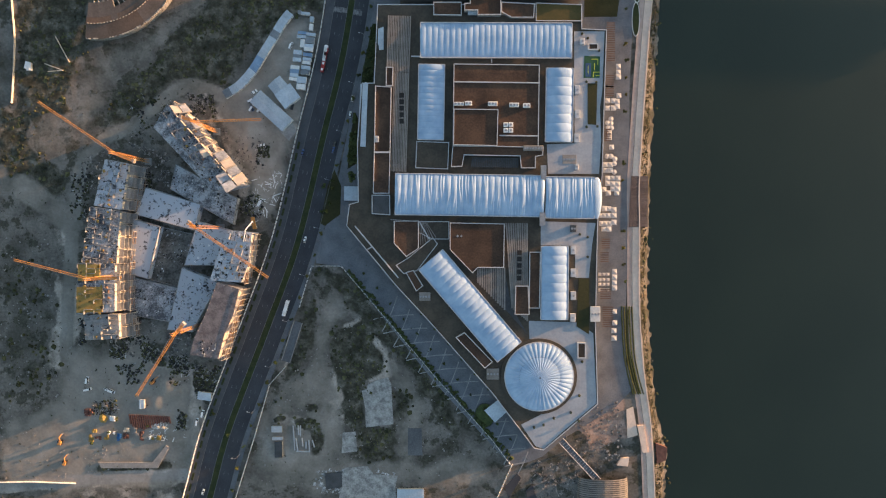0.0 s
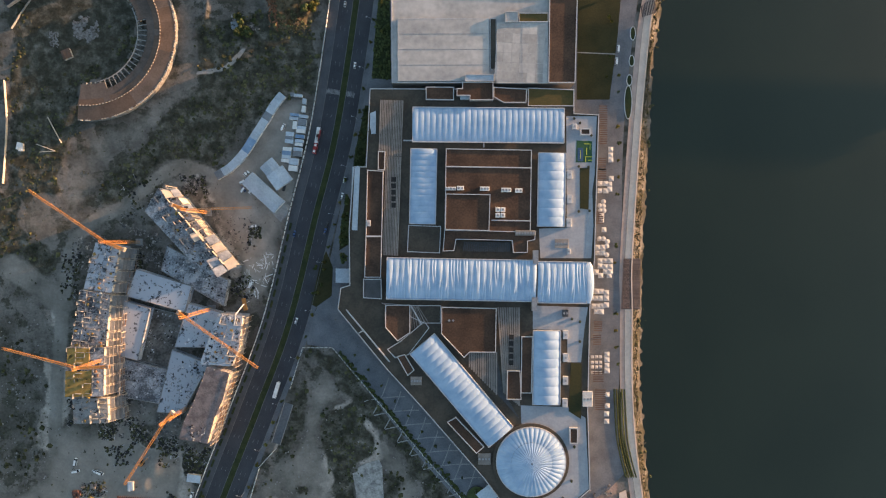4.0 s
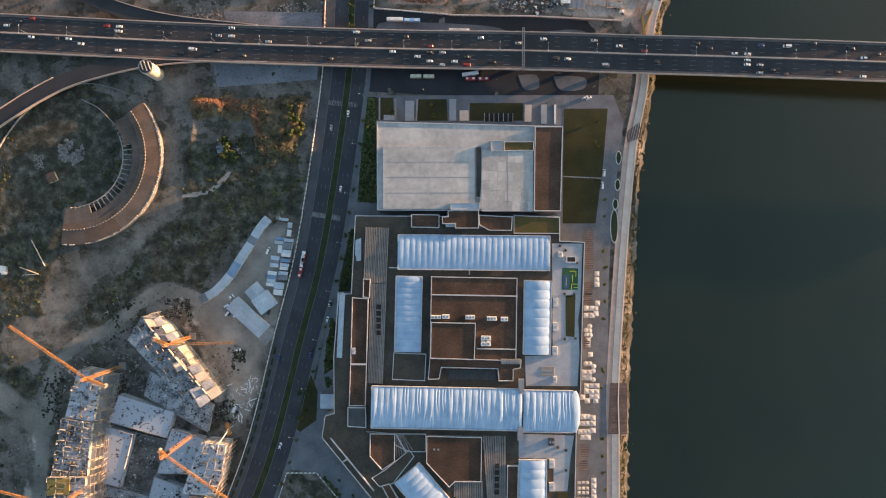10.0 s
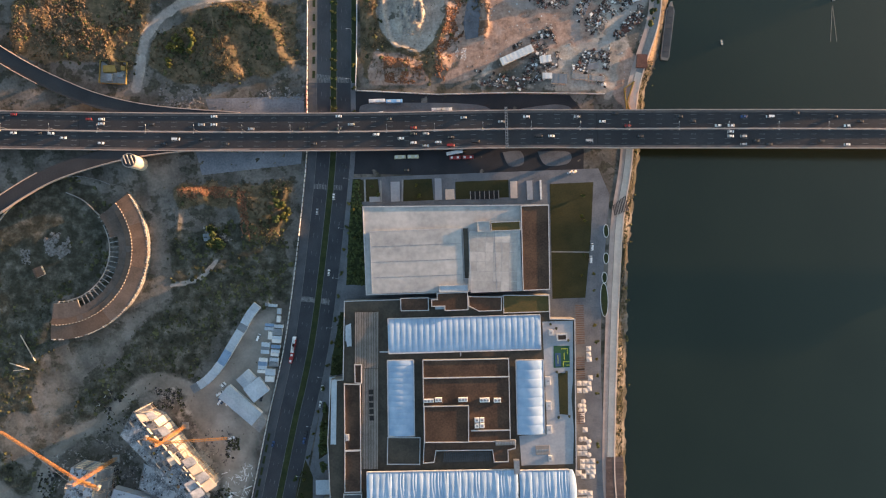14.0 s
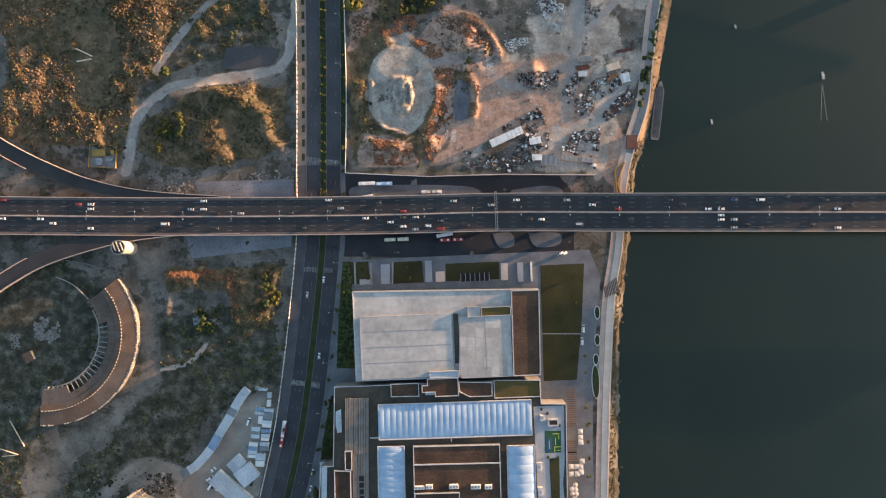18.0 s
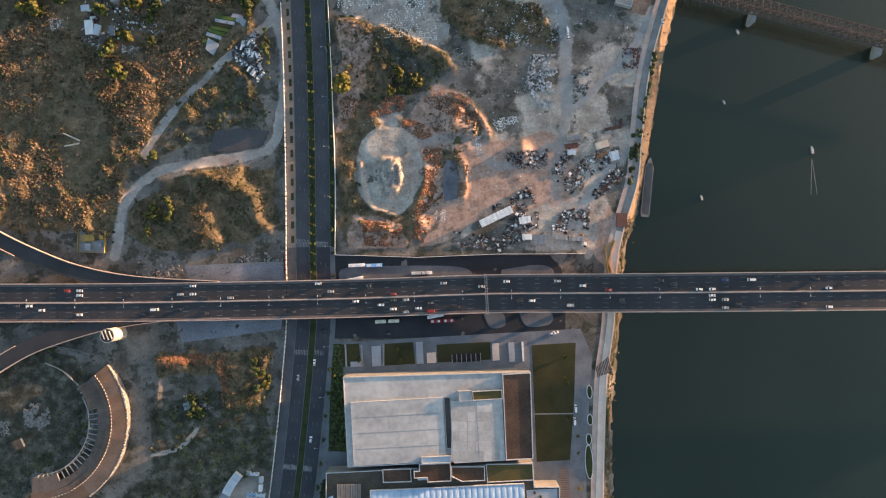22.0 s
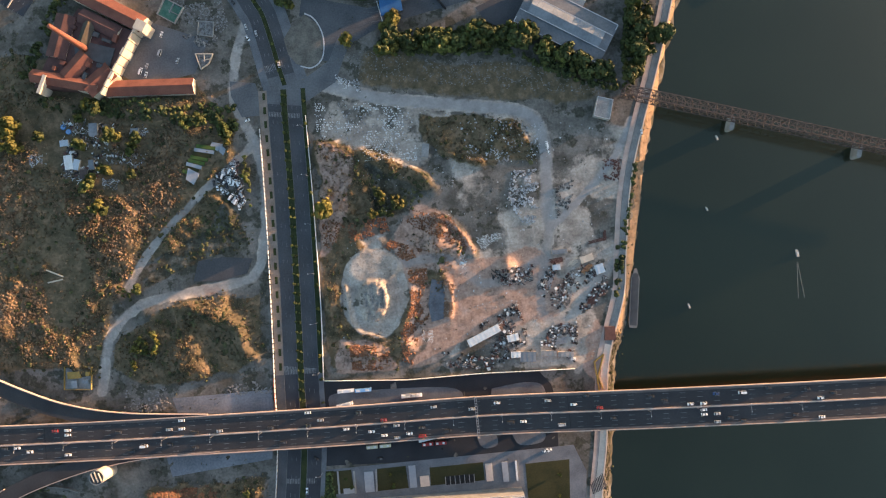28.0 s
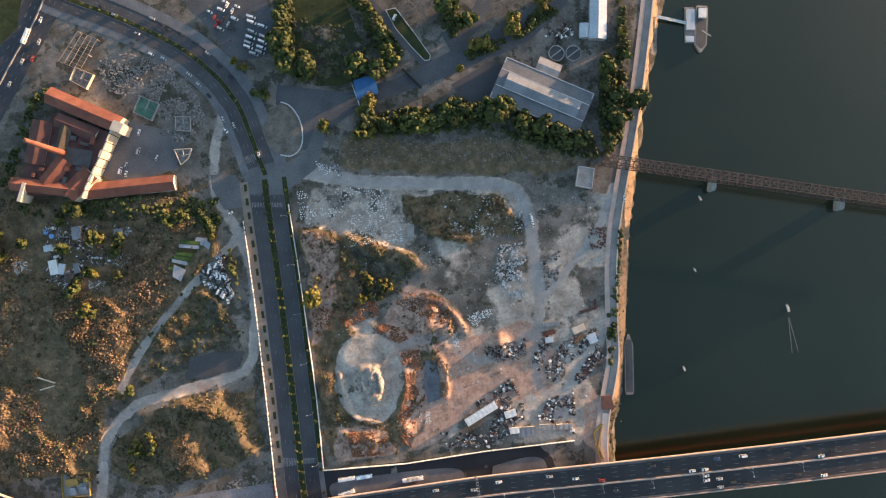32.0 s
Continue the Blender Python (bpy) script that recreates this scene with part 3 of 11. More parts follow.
weedy = np.maximum(np.maximum(traced(WEEDS_SITE[:3] + WEEDS_SITE[4:] + WEEDS_LOT, 6.0, 4), 0.5 * traced(WEEDS_SITE[3:4], 7.0, 6)), traced(WEEDS_SMALL, 1.5, 1))
dirt *= 1 - 0.9 * weedy
green = np.maximum(green, 0.9 * weedy) * (1 - np.minimum(dirt, 1))
dry = dry * (1 - np.minimum(dirt, 1))
track = np.zeros(X.shape)
for pts, w in TRACKS:
    d = line_dist(X, Y, smooth_line(pts, 6)) + 1.6 * (fbm(X, Y, 5, 11, 2) - 0.5)
    track = np.maximum(track, (0.55 + 0.45 * ramp(fbm(X, Y, 14, 13, 3), 0.35, 0.6)) * (1 - ramp(d, w * 0.6, w * 1.5)))
pale = np.maximum(pale * (0.3 + 0.7 * ramp(fbm(X, Y, 30, 91, 4), 0.35, 0.6)), 0)
PIT = (6.6, 377.4)
heap = 1 - ramp(np.hypot((X - PIT[0]) / 26, (Y - PIT[1]) / 35) + 0.25 * (fbm(X, Y, 12, 95, 3) - 0.5), 0.9, 1.05)
dry, green, pale = dry * (1 - heap), green * (1 - heap), np.maximum(pale, heap)
paved = 1 - ramp(line_dist(X, Y, BOULEVARD), 17, 24)
paved = np.maximum(paved, 1 - ramp(line_dist(X, Y, BEND), 14, 18))
for q in ([(-142.3, 595.9), (-96.5, 575.7), (-109.0, 545.5), (-153.6, 541.9), (-179.0, 556.6), (-162.0, 590.3)], [(-236.0, 569.8), (-207.7, 629.9), (-186.9, 626.6), (-109.0, 545.5), (-115.1, 531.6), (-231.1, 541.4)]):
    paved = np.maximum(paved, soften(inside(X, Y, q), 2))
MOUND_DRY = ramp(fbm(X, Y, 22, 21, 4), 0.4, 0.7)
rough = (1 - 0.93 * yard) * np.clip(dry + 0.55 * green + 0.25 * pale, 0, 1) * (1 - paved) * (1 - 0.9 * track)
Z = rough * (4.0 * MOUND_DRY * dry + 1.4 * (fbm(X, Y, 7, 31, 3) - 0.45) + 2.2 * green * (fbm(X, Y, 11, 33, 4) - 0.45)) + 0.25 * (fbm(X, Y, 5, 41, 3) - 0.5) * (1 - paved) * (1 - track)


def mound(pts, h, w, noise_size=6.0):
    """A ridge of loose earth along a line."""
    global Z
    d = line_dist(X, Y, smooth_line(pts, 4)) + 2.5 * (fbm(X, Y, noise_size, 51, 3) - 0.5)
    Z = Z + h * np.exp(-(np.maximum(d, 0) / w) ** 2)


def basin(c, rx, ry, depth):
    global Z
    d = np.hypot((X - c[0]) / rx, (Y - c[1]) / ry) + 0.12 * (fbm(X, Y, 8, 61, 3) - 0.5)
    Z = Z - depth * (1 - ramp(d, 0.72, 1.0))


basin((6.5, 394.5), 23, 17, -1.6)
basin((7.4, 367.4), 25, 25, 0.5)
mound([(-14.5, 382.7), (-13.6, 369.3), (-11.8, 355.9), (-5.8, 348.0), (8.7, 343.7)], 2.2, 1.8, 4.0)
mound([(27.4, 391.3), (32.6, 379.6), (30.3, 363.2), (22.4, 348.7)], 0.9, 2.2, 4.0)
for o in (0, 9, 17, 26):
    p, q = (0.9, 383.3), (-0.1, 357.3)
    mound([(p[0] + o * 0.42, p[1]), (p[0] + o * 0.42 + 2, (p[1] + q[1]) / 2), (q[0] + o * 0.42, q[1] + 3)], 1.8 + 0.075 * o, 1.5, 3.0)
# eroded fingers of the heap in the pit's middle
fin = 1 - ramp(np.hypot((X - 4.5) / 14, (Y - 369.9) / 18) + 0.2 * (fbm(X, Y, 7, 97, 3) - 0.5), 0.7, 1.0)
Z = Z + fin * (1.0 + 1.9 * np.abs(np.sin(math.pi * (X + 0.12 * Y + 5.0 * (fbm(X, Y, 10, 98, 3) - 0.5)) / 5.6)) ** 0.8)
mound([(14.6, 411.2), (24.2, 407.4), (40.3, 401.0), (48.5, 399.0)], 1.6, 4.0, 4.0)
mound([(38.8, 430.4), (60.2, 426.8), (74.0, 413.8), (80.0, 397.4)], 2.6, 2.6, 5.0)
mound([(36.9, 385.5), (30.9, 365.3), (25.5, 351.3)], 1.6, 5.0, 4.0)
mound([(60.0, 379.2), (62.0, 364.5), (58.6, 354.4)], 2.6, 2.0, 4.0)
mound([(3.9, 480.9), (20.0, 476.2), (39.7, 466.7), (55.9, 449.4)], 1.7, 3.0)
mound([(-17.6, 338.5), (2.1, 331.3), (27.6, 335.3)], 2.8, 5.0)
mound([(-108.0, 371.5), (-95.0, 361.2), (-91.4, 342.2), (-84.0, 337.0)], 3.5, 4.5)
mound([(-161.3, 374.0), (-131.7, 379.5), (-112.3, 370.2)], 2.8, 5.0)
mound([(-104.6, 456.0), (-95.2, 448.2), (-94.6, 437.7)], 2.6, 3.0)
mound([(-167.0, 244.2), (-129.7, 243.7), (-123.4, 232.1), (-119.1, 211.3)], 2.6, 2.4)
mound([(-166.9, 238.0), (-168.5, 225.5), (-170.0, 213.0)], 1.8, 2.0)
mound([(-88.2, 244.8), (-91.4, 232.3), (-96.3, 221.9)], 2.0, 3.0)
mound([(8.9, 478.2), (25.2, 469.0), (45.7, 461.7), (53.6, 450.8)], 2.6, 4.0)
for px, py, hh, ww in [(*(-206.0, -113.0), 3.0, 7.5), (*(-215.0, -127.0), 1.8, 4.5), (*(104.0, 384.3), 4.2, 5.5), (*(-77.8, -61.9), 1.0, 5.0), (*(191.5, 449.0), 2.5, 4.0)]:
    mound([(px, py), (px + 1, py + 2)], hh, ww)
bankx = np.interp(gy, *zip(*sorted((p[1], p[0]) for p in WALL_EDGE)))[:, None]
shorex = np.interp(gy, *zip(*sorted((p[1], p[0]) for p in WATER_EDGE)))[:, None]
near_bank = 1 - ramp(X, bankx - 24, bankx - 8)
Z = Z * near_bank
Z = Z - 5.0 * np.clip((X - bankx) / (shorex - bankx + 0.1), 0, 1) - 4.0 * ramp(X, shorex, shorex + 15)
Z = Z + 0.8 * (fbm(X, Y, 4, 71, 3) - 0.5) * ramp(X, bankx - 1, bankx + 3)
Z = Z + 14.0 * ramp(X, 560, 640)
dry_ground = dry
dry = np.maximum(dry * (0.35 + 0.65 * MOUND_DRY), 0.35 * ramp(X, bankx - 1, bankx + 1))
red = np.maximum(red * (1 - 0.6 * heap), 0.2 * heap)
gravel = np.zeros(X.shape)
for k, (pts, w) in enumerate(TRACKS):
    d = line_dist(X, Y, smooth_line(pts, 6)) + 0.8 * (fbm(X, Y, 6, 15, 2) - 0.5)
    gravel = np.maximum(gravel, (1.0 if k < 2 else 0.6) * (1 - ramp(d, w * 0.72, w * 0.98)))
waste = soften(inside(wx, wy, [(6.9, 557.3), (168.7, 528.4), (192.8, 506.5), (130.6, 505.1), (48.3, 522.4), (7.3, 531.5)]), 3)
dry_ground = np.maximum(dry_ground, 0.6 * waste)
dirt = np.maximum(dirt, 0.35 * waste)
grid_green, grid_dry, grid_pale = green * (1 - 0.8 * track), np.maximum(dry, dry_ground) * (1 - track), np.maximum(pale * 0.8, track)

nx, ny = len(gx), len(gy)
co = np.stack([X.ravel(), Y.ravel(), Z.ravel()], 1).astype(np.float32)
idx = np.arange(nx * ny).reshape(ny, nx)
quads = np.stack([idx[:-1, :-1], idx[:-1, 1:], idx[1:, 1:], idx[1:, :-1]], -1).reshape(-1, 4)
me = bpy.data.meshes.new("ground")
me.vertices.add(len(co))
me.vertices.foreach_set("co", co.ravel())
me.loops.add(quads.size)
me.loops.foreach_set("vertex_index", quads.ravel().astype(np.int32))
me.polygons.add(len(quads))
me.polygons.foreach_set("loop_start", np.arange(0, quads.size, 4, dtype=np.int32))
me.update(calc_edges=True)
bare = me.attributes.new("dirt", "FLOAT", "POINT")
bare.data.foreach_set("value", dirt.ravel().astype(np.float32))
drv = me.attributes.new("gravel", "FLOAT", "POINT")
drv.data.foreach_set("value", gravel.ravel().astype(np.float32))
att = me.color_attributes.new("cover", "FLOAT_COLOR", "POINT")
att.data.foreach_set("color", np.stack([grid_green.ravel(), grid_dry.ravel(), grid_pale.ravel(), red.ravel()], 1).astype(np.float32).ravel())


def ground_material():
    m = bpy.data.materials.new("bare_ground")
    m.use_nodes = True
    N, L = m.node_tree.nodes, m.node_tree.links
    bs = N["Principled BSDF"]
    bs.inputs["Roughness"].default_value = 0.95
    bs.inputs["Specular IOR Level"].default_value = 0.1
    geo = N.new("ShaderNodeNewGeometry")
    at = N.new("ShaderNodeAttribute")
    at.attribute_name = "cover"
    sep = N.new("ShaderNodeSeparateColor")
    L.new(at.outputs["Color"], sep.inputs[0])

    def nz(scale, detail=6):
        n = N.new("ShaderNodeTexNoise")
        n.inputs["Scale"].default_value = scale
        n.inputs["Detail"].default_value = detail
        n.inputs["Roughness"].default_value = 0.62
        L.new(geo.outputs["Position"], n.inputs["Vector"])
        return n.outputs[0]

    def cr(fac, stops):
        r = N.new("ShaderNodeValToRGB")
        e = r.color_ramp.elements
        while len(e) < len(stops):
            e.new(0.5)
        for k, (p, c) in zip(e, stops):
            k.position = p
            k.color = (*c, 1)
        L.new(fac, r.inputs[0])
        return r.outputs[0]

    def mix(f, a, b):
        x = N.new("ShaderNodeMix")
        x.data_type = "RGBA"
        L.new(f, x.inputs[0])
        L.new(a, x.inputs[6])
        L.new(b, x.inputs[7])
        return x.outputs[2]

    def edge(weight, noise_out, k=1.4, soft=0.14):
        """Breaks a soft border up into patches."""
        a = N.new("ShaderNodeMath")
        a.operation = "MULTIPLY_ADD"
        L.new(weight, a.inputs[0])
        a.inputs[1].default_value = k
        L.new(noise_out, a.inputs[2])
        r = N.new("ShaderNodeMapRange")
        r.inputs[1].default_value = 1.0 - soft
        r.inputs[2].default_value = 1.0 + soft
        L.new(a.outputs[0], r.inputs[0])
        return r.outputs[0]

    soil = cr(nz(0.045, 10), [(0.36, (0.085, 0.079, 0.066)), (0.47, (0.125, 0.115, 0.1)), (0.55, (0.17, 0.156, 0.138)), (0.7, (0.235, 0.215, 0.192))])
    palec = cr(nz(0.08, 9), [(0.32, (0.24, 0.21, 0.18)), (0.52, (0.385, 0.34, 0.292)), (0.68, (0.51, 0.455, 0.395))])
    greenc = cr(nz(0.12, 11), [(0.3, (0.024, 0.025, 0.017)), (0.48, (0.058, 0.056, 0.042)), (0.58, (0.105, 0.1, 0.08)), (0.7, (0.2, 0.187, 0.158))])
    dryc = cr(nz(0.11, 9), [(0.32, (0.062, 0.056, 0.033)), (0.5, (0.125, 0.1, 0.062)), (0.68, (0.23, 0.165, 0.104))])
    mid = nz(0.2)
    # weeds in sharp-edged patches, thinner where the ground is driven over
    weeds = cr(nz(0.5, 6), [(0.3, (0.022, 0.024, 0.015)), (0.7, (0.082, 0.079, 0.059))])
    thin_ = N.new("ShaderNodeMath")
    thin_.operation = "MULTIPLY_ADD"
    L.new(sep.outputs[2], thin_.inputs[0])
    thin_.inputs[1].default_value = -0.13
    L.new(nz(0.085, 12), thin_.inputs[2])
    wm = N.new("ShaderNodeMapRange")
    wm.inputs[1].default_value = 0.515
    wm.inputs[2].default_value = 0.565
    wm.inputs[4].default_value = 0.8
    L.new(thin_.outputs[0], wm.inputs[0])
    c = mix(edge(sep.outputs[2], mid, 1.1), soil, palec)
    # driven, dusty dirt with faint lighter and darker sweeps
    dat = N.new("ShaderNodeAttribute")
    dat.attribute_name = "dirt"
    c = mix(wm.outputs[0], c, weeds)
    c = mix(edge(dat.outputs["Fac"], nz(0.1, 10), 1.1, 0.3), c, cr(nz(0.04, 9), [(0.32, (0.115, 0.106, 0.092)), (0.46, (0.195, 0.18, 0.156)), (0.56, (0.25, 0.23, 0.2)), (0.68, (0.32, 0.295, 0.26))]))
    dusty = N.new("ShaderNodeMapRange")
    dusty.inputs[1].default_value = 0.8
    dusty.inputs[2].default_value = 1.6
    L.new(dat.outputs["Fac"], dusty.inputs[0])
    c = mix(dusty.outputs[0], c, cr(nz(0.06, 9), [(0.32, (0.225, 0.205, 0.175)), (0.5, (0.315, 0.287, 0.25)), (0.66, (0.39, 0.355, 0.31))]))
    c = mix(edge(sep.outputs[0], nz(0.09), 1.0), c, greenc)
    c = mix(edge(sep.outputs[1], mid, 1.1), c, dryc)
    redc = cr(nz(0.15), [(0.3, (0.22, 0.15, 0.115)), (0.5, (0.36, 0.25, 0.195)), (0.72, (0.48, 0.35, 0.285))])
    c = mix(edge(at.outputs["Alpha"], mid, 1.0), c, redc)
    gat = N.new("ShaderNodeAttribute")
    gat.attribute_name = "gravel"
    gmul = N.new("ShaderNodeMath")
    gmul.operation = "MULTIPLY"
    gmul.inputs[1].default_value = 0.85
    L.new(gat.outputs["Fac"], gmul.inputs[0])
    c = mix(gmul.outputs[0], c, cr(nz(0.12, 8), [(0.32, (0.23, 0.225, 0.222)), (0.68, (0.36, 0.352, 0.347))]))
    hs = N.new("ShaderNodeHueSaturation")
    mr = N.new("ShaderNodeMapRange")
    mr.inputs[1].default_value = 0.3
    mr.inputs[2].default_value = 0.7
    mr.inputs[3].default_value = 0.74
    mr.inputs[4].default_value = 1.26
    fine = nz(0.55, 9)
    L.new(fine, mr.inputs[0])
    calm = N.new("ShaderNodeMath")
    calm.operation = "MAXIMUM"
    L.new(gat.outputs["Fac"], calm.inputs[0])
    L.new(dat.outputs["Fac"], calm.inputs[1])
    worn = N.new("ShaderNodeMapRange")
    worn.inputs[3].default_value = 1.0
    worn.inputs[4].default_value = 0.35
    L.new(calm.outputs[0], worn.inputs[0])
    even = N.new("ShaderNodeMix")
    even.data_type = "FLOAT"
    even.inputs[2].default_value = 1.0
    L.new(worn.outputs[0], even.inputs[0])
    L.new(mr.outputs[0], even.inputs[3])
    L.new(even.outputs[0], hs.inputs["Value"])
    L.new(c, hs.inputs["Color"])
    L.new(hs.outputs[0], bs.inputs["Base Color"])
    bp = N.new("ShaderNodeBump")
    bp.inputs["Distance"].default_value = 0.16
    rel = N.new("ShaderNodeMath")
    rel.operation = "MULTIPLY"
    rel.inputs[1].default_value = 0.7
    L.new(worn.outputs[0], rel.inputs[0])
    L.new(rel.outputs[0], bp.inputs["Strength"])
    L.new(fine, bp.inputs["Height"])
    L.new(bp.outputs[0], bs.inputs["Normal"])
    return m


me.materials.append(ground_material())
ground = tagged(new("ground", me), "bare earth, dry scrub and rubble lots with mounds and pits", "ground", kind="structure")


def level(x, y):
    """Height of the ground at a place."""
    i = min(max(int(np.searchsorted(gx, x)) - 1, 0), nx - 2)
    j = min(max(int(np.searchsorted(gy, y)) - 1, 0), ny - 2)
    u, v = (x - gx[i]) / (gx[i + 1] - gx[i]), (y - gy[j]) / (gy[j + 1] - gy[j])
    return float((Z[j, i] * (1 - u) + Z[j, i + 1] * u) * (1 - v) + (Z[j + 1, i] * (1 - u) + Z[j + 1, i + 1] * u) * v)


def water_material():
    m = bpy.data.materials.new("river_water")
    m.use_nodes = True
    N, L = m.node_tree.nodes, m.node_tree.links
    bs = N["Principled BSDF"]
    bs.inputs["Base Color"].default_value = (0.008, 0.014, 0.009, 1)
    bs.inputs["Roughness"].default_value = 0.2
    bs.inputs["IOR"].default_value = 1.5
    bs.inputs["Specular IOR Level"].default_value = 0.77
    bs.inputs["Specular Tint"].default_value = (0.96, 1.0, 0.8, 1)
    geo = N.new("ShaderNodeNewGeometry")
    n1 = N.new("ShaderNodeTexNoise")
    n1.inputs["Scale"].default_value = 0.35
    n1.inputs["Detail"].default_value = 6
    n2 = N.new("ShaderNodeTexNoise")
    n2.inputs["Scale"].default_value = 0.012
    n2.inputs["Detail"].default_value = 3
    for n in (n1, n2):
        L.new(geo.outputs["Position"], n.inputs["Vector"])
    r = N.new("ShaderNodeValToRGB")
    r.color_ramp.elements[0].position, r.color_ramp.elements[1].position = 0.35, 0.65
    r.color_ramp.elements[0].color = (0.0072, 0.0112, 0.0055, 1)
    r.color_ramp.elements[1].color = (0.0106, 0.0158, 0.0086, 1)
    L.new(n2.outputs[0], r.inputs[0])
    L.new(r.outputs[0], bs.inputs["Base Color"])
    bp = N.new("ShaderNodeBump")
    bp.inputs["Strength"].default_value = 0.25
    bp.inputs["Distance"].default_value = 0.12
    L.new(n1.outputs[0], bp.inputs["Height"])
    L.new(bp.outputs[0], bs.inputs["Normal"])
    return m


bm = bmesh.new()
bmesh.ops.create_grid(bm, x_segments=2, y_segments=2, size=0.5, matrix=Matrix.Translation((395, 200, -5)) @ Matrix.Diagonal((520, 7600, 1, 1)))
water = solid("water", bm, water_material(), "wide calm dark green river", "river", kind="structure")

# ---- roads and pavements ----
BLV_Y = (-52.9, 316.5)[1]
BLV_S = [q for q in BOULEVARD if q[1] < BLV_Y + 8]
BLV_N = BOULEVARD[len(BLV_S) - 1:]
road = thing("road", "four-lane dark asphalt boulevard with worn lane lines", "road", kind="structure")
for nm, a, b in (("carriageway", 12.2, 2.3), ("carriageway", -2.3, -12.6)):
    bm = bmesh.new()
    ribbon(bm, BLV_S, a, b, -0.4, 0.1)
    part(nm, bm, M_ASPHALT, road)
    bm = bmesh.new()
    ribbon(bm, BLV_N, a, b, -0.4, 0.1)
    part(nm, bm, M_ASPHALT_MID, road)
bm = bmesh.new()
ribbon(bm, BOULEVARD, 2.3, -2.3, -0.4, 0.24)
part("median", bm, M_MEDIAN, road, "planted green median strip")
for o in (2.3, -2.3, 12.3, -12.7):
    bm = bmesh.new()
    ribbon(bm, BOULEVARD, o + 0.15, o - 0.15, -0.4, 0.27)
    part("kerb", bm, M_KERB, road)
for a, b, mm in ((18.6, 12.45, M_PAVE_DARK), (-12.85, -16.2, M_PAVE)):
    bm = bmesh.new()
    ribbon(bm, BLV_S, a, b, -0.4, 0.22)
    part("footway", bm, mm, road)
    bm = bmesh.new()
    ribbon(bm, BLV_N, a, b, -0.4, 0.22)
    part("footway", bm, M_TAN_PAVE if a > 0 else M_MEDIAN, road)
# planted cells in the northern footway
for x, y, h in along(offset(BLV_N, 14.6), 10.5, 6.0):
    bm = bmesh.new()
    box(bm, (x, y, 0.3), (5.2, 2.0, 0.5), h)
    part("planter", bm, M_MEDIAN, road)
for x, y, h in along(offset(BLV_S, 16.3), 8.4, 6.0):
    if y < 70:
        bm = bmesh.new()
        box(bm, (x, y, 0.4), (5.4, 1.5, 0.9), h)
        part("planter", bm, M_MEDIAN, road)
bm = bmesh.new()
for o in (5.6, 8.9, -5.6, -9.0):
    for x, y, h in along(offset(BOULEVARD, o), 13.0):
        box(bm, (x, y, 0.105), (2.6, 0.16, 0.02), h)
tagged(part("lane_line", bm, M_WORN, road), kind="stuff")


def crossing(name, a, b, depth, z=0.11, bar=0.55, gap=1.15, parent=None):
    """Zebra bars between two kerb points."""
    a, b = Vector(a), Vector(b)
    d = b - a
    h = math.atan2(d.y, d.x)
    bm = bmesh.new()
    for k in range(int(d.length / gap)):
        p = a + d.normalized() * (k + 0.5) * gap
        box(bm, (p.x, p.y, z), (bar, depth, 0.02), h)
    return part(name, bm, M_WORN, parent or road)


for a, b in (((-80.9, 164.4), (-60.2, 162.4)), ((-72.5, 247.0), (-48.4, 245.1)), ((-83.5, 165.9), (-59.4, 161.1)), ((-64.2, 324.9), (-40.1, 323.9)),
             ((-62.7, 515.6), (-37.1, 511.6)), ((-64.7, 327.7), (-40.5, 323.8)), ((-72.8, 294.9), (-48.7, 295.0))):
    crossing("zebra_crossing", a, b, 3.6)
crossing("zebra_crossing", (-61.6, 548.3), (-46.3, 552.4), 5.0)
bend = thing("road", "curving dark asphalt avenue with a planted median", "road", kind="structure")
for a, b in ((10.5, 1.8), (-1.8, -10.0)):
    bm = bmesh.new()
    ribbon(bm, BEND, a, b, -0.4, 0.1)
    part("carriageway", bm, M_ASPHALT_MID, bend)
bm = bmesh.new()
ribbon(bm, BEND, 1.8, -1.8, -0.4, 0.24)
part("median", bm, M_MEDIAN, bend)
for a, b in ((16.0, 10.6), (-10.1, -17.5)):
    bm = bmesh.new()
    ribbon(bm, BEND, a, b, -0.4, 0.2)
    part("footway", bm, M_PAVE, bend)
for o in (1.8, -1.8, 10.55, -10.05):
    bm = bmesh.new()
    ribbon(bm, BEND, o + 0.15, o - 0.15, -0.4, 0.27)
    part("kerb", bm, M_KERB, bend)
bm = bmesh.new()
for o in (4.8, 7.6, -4.6, -7.2):
    for x, y, h in along(offset(BEND, o), 13.0):
        box(bm, (x, y, 0.11), (3.0, 0.22, 0.02), h)
tagged(part("lane_line", bm, M_WORN, bend), kind="stuff")

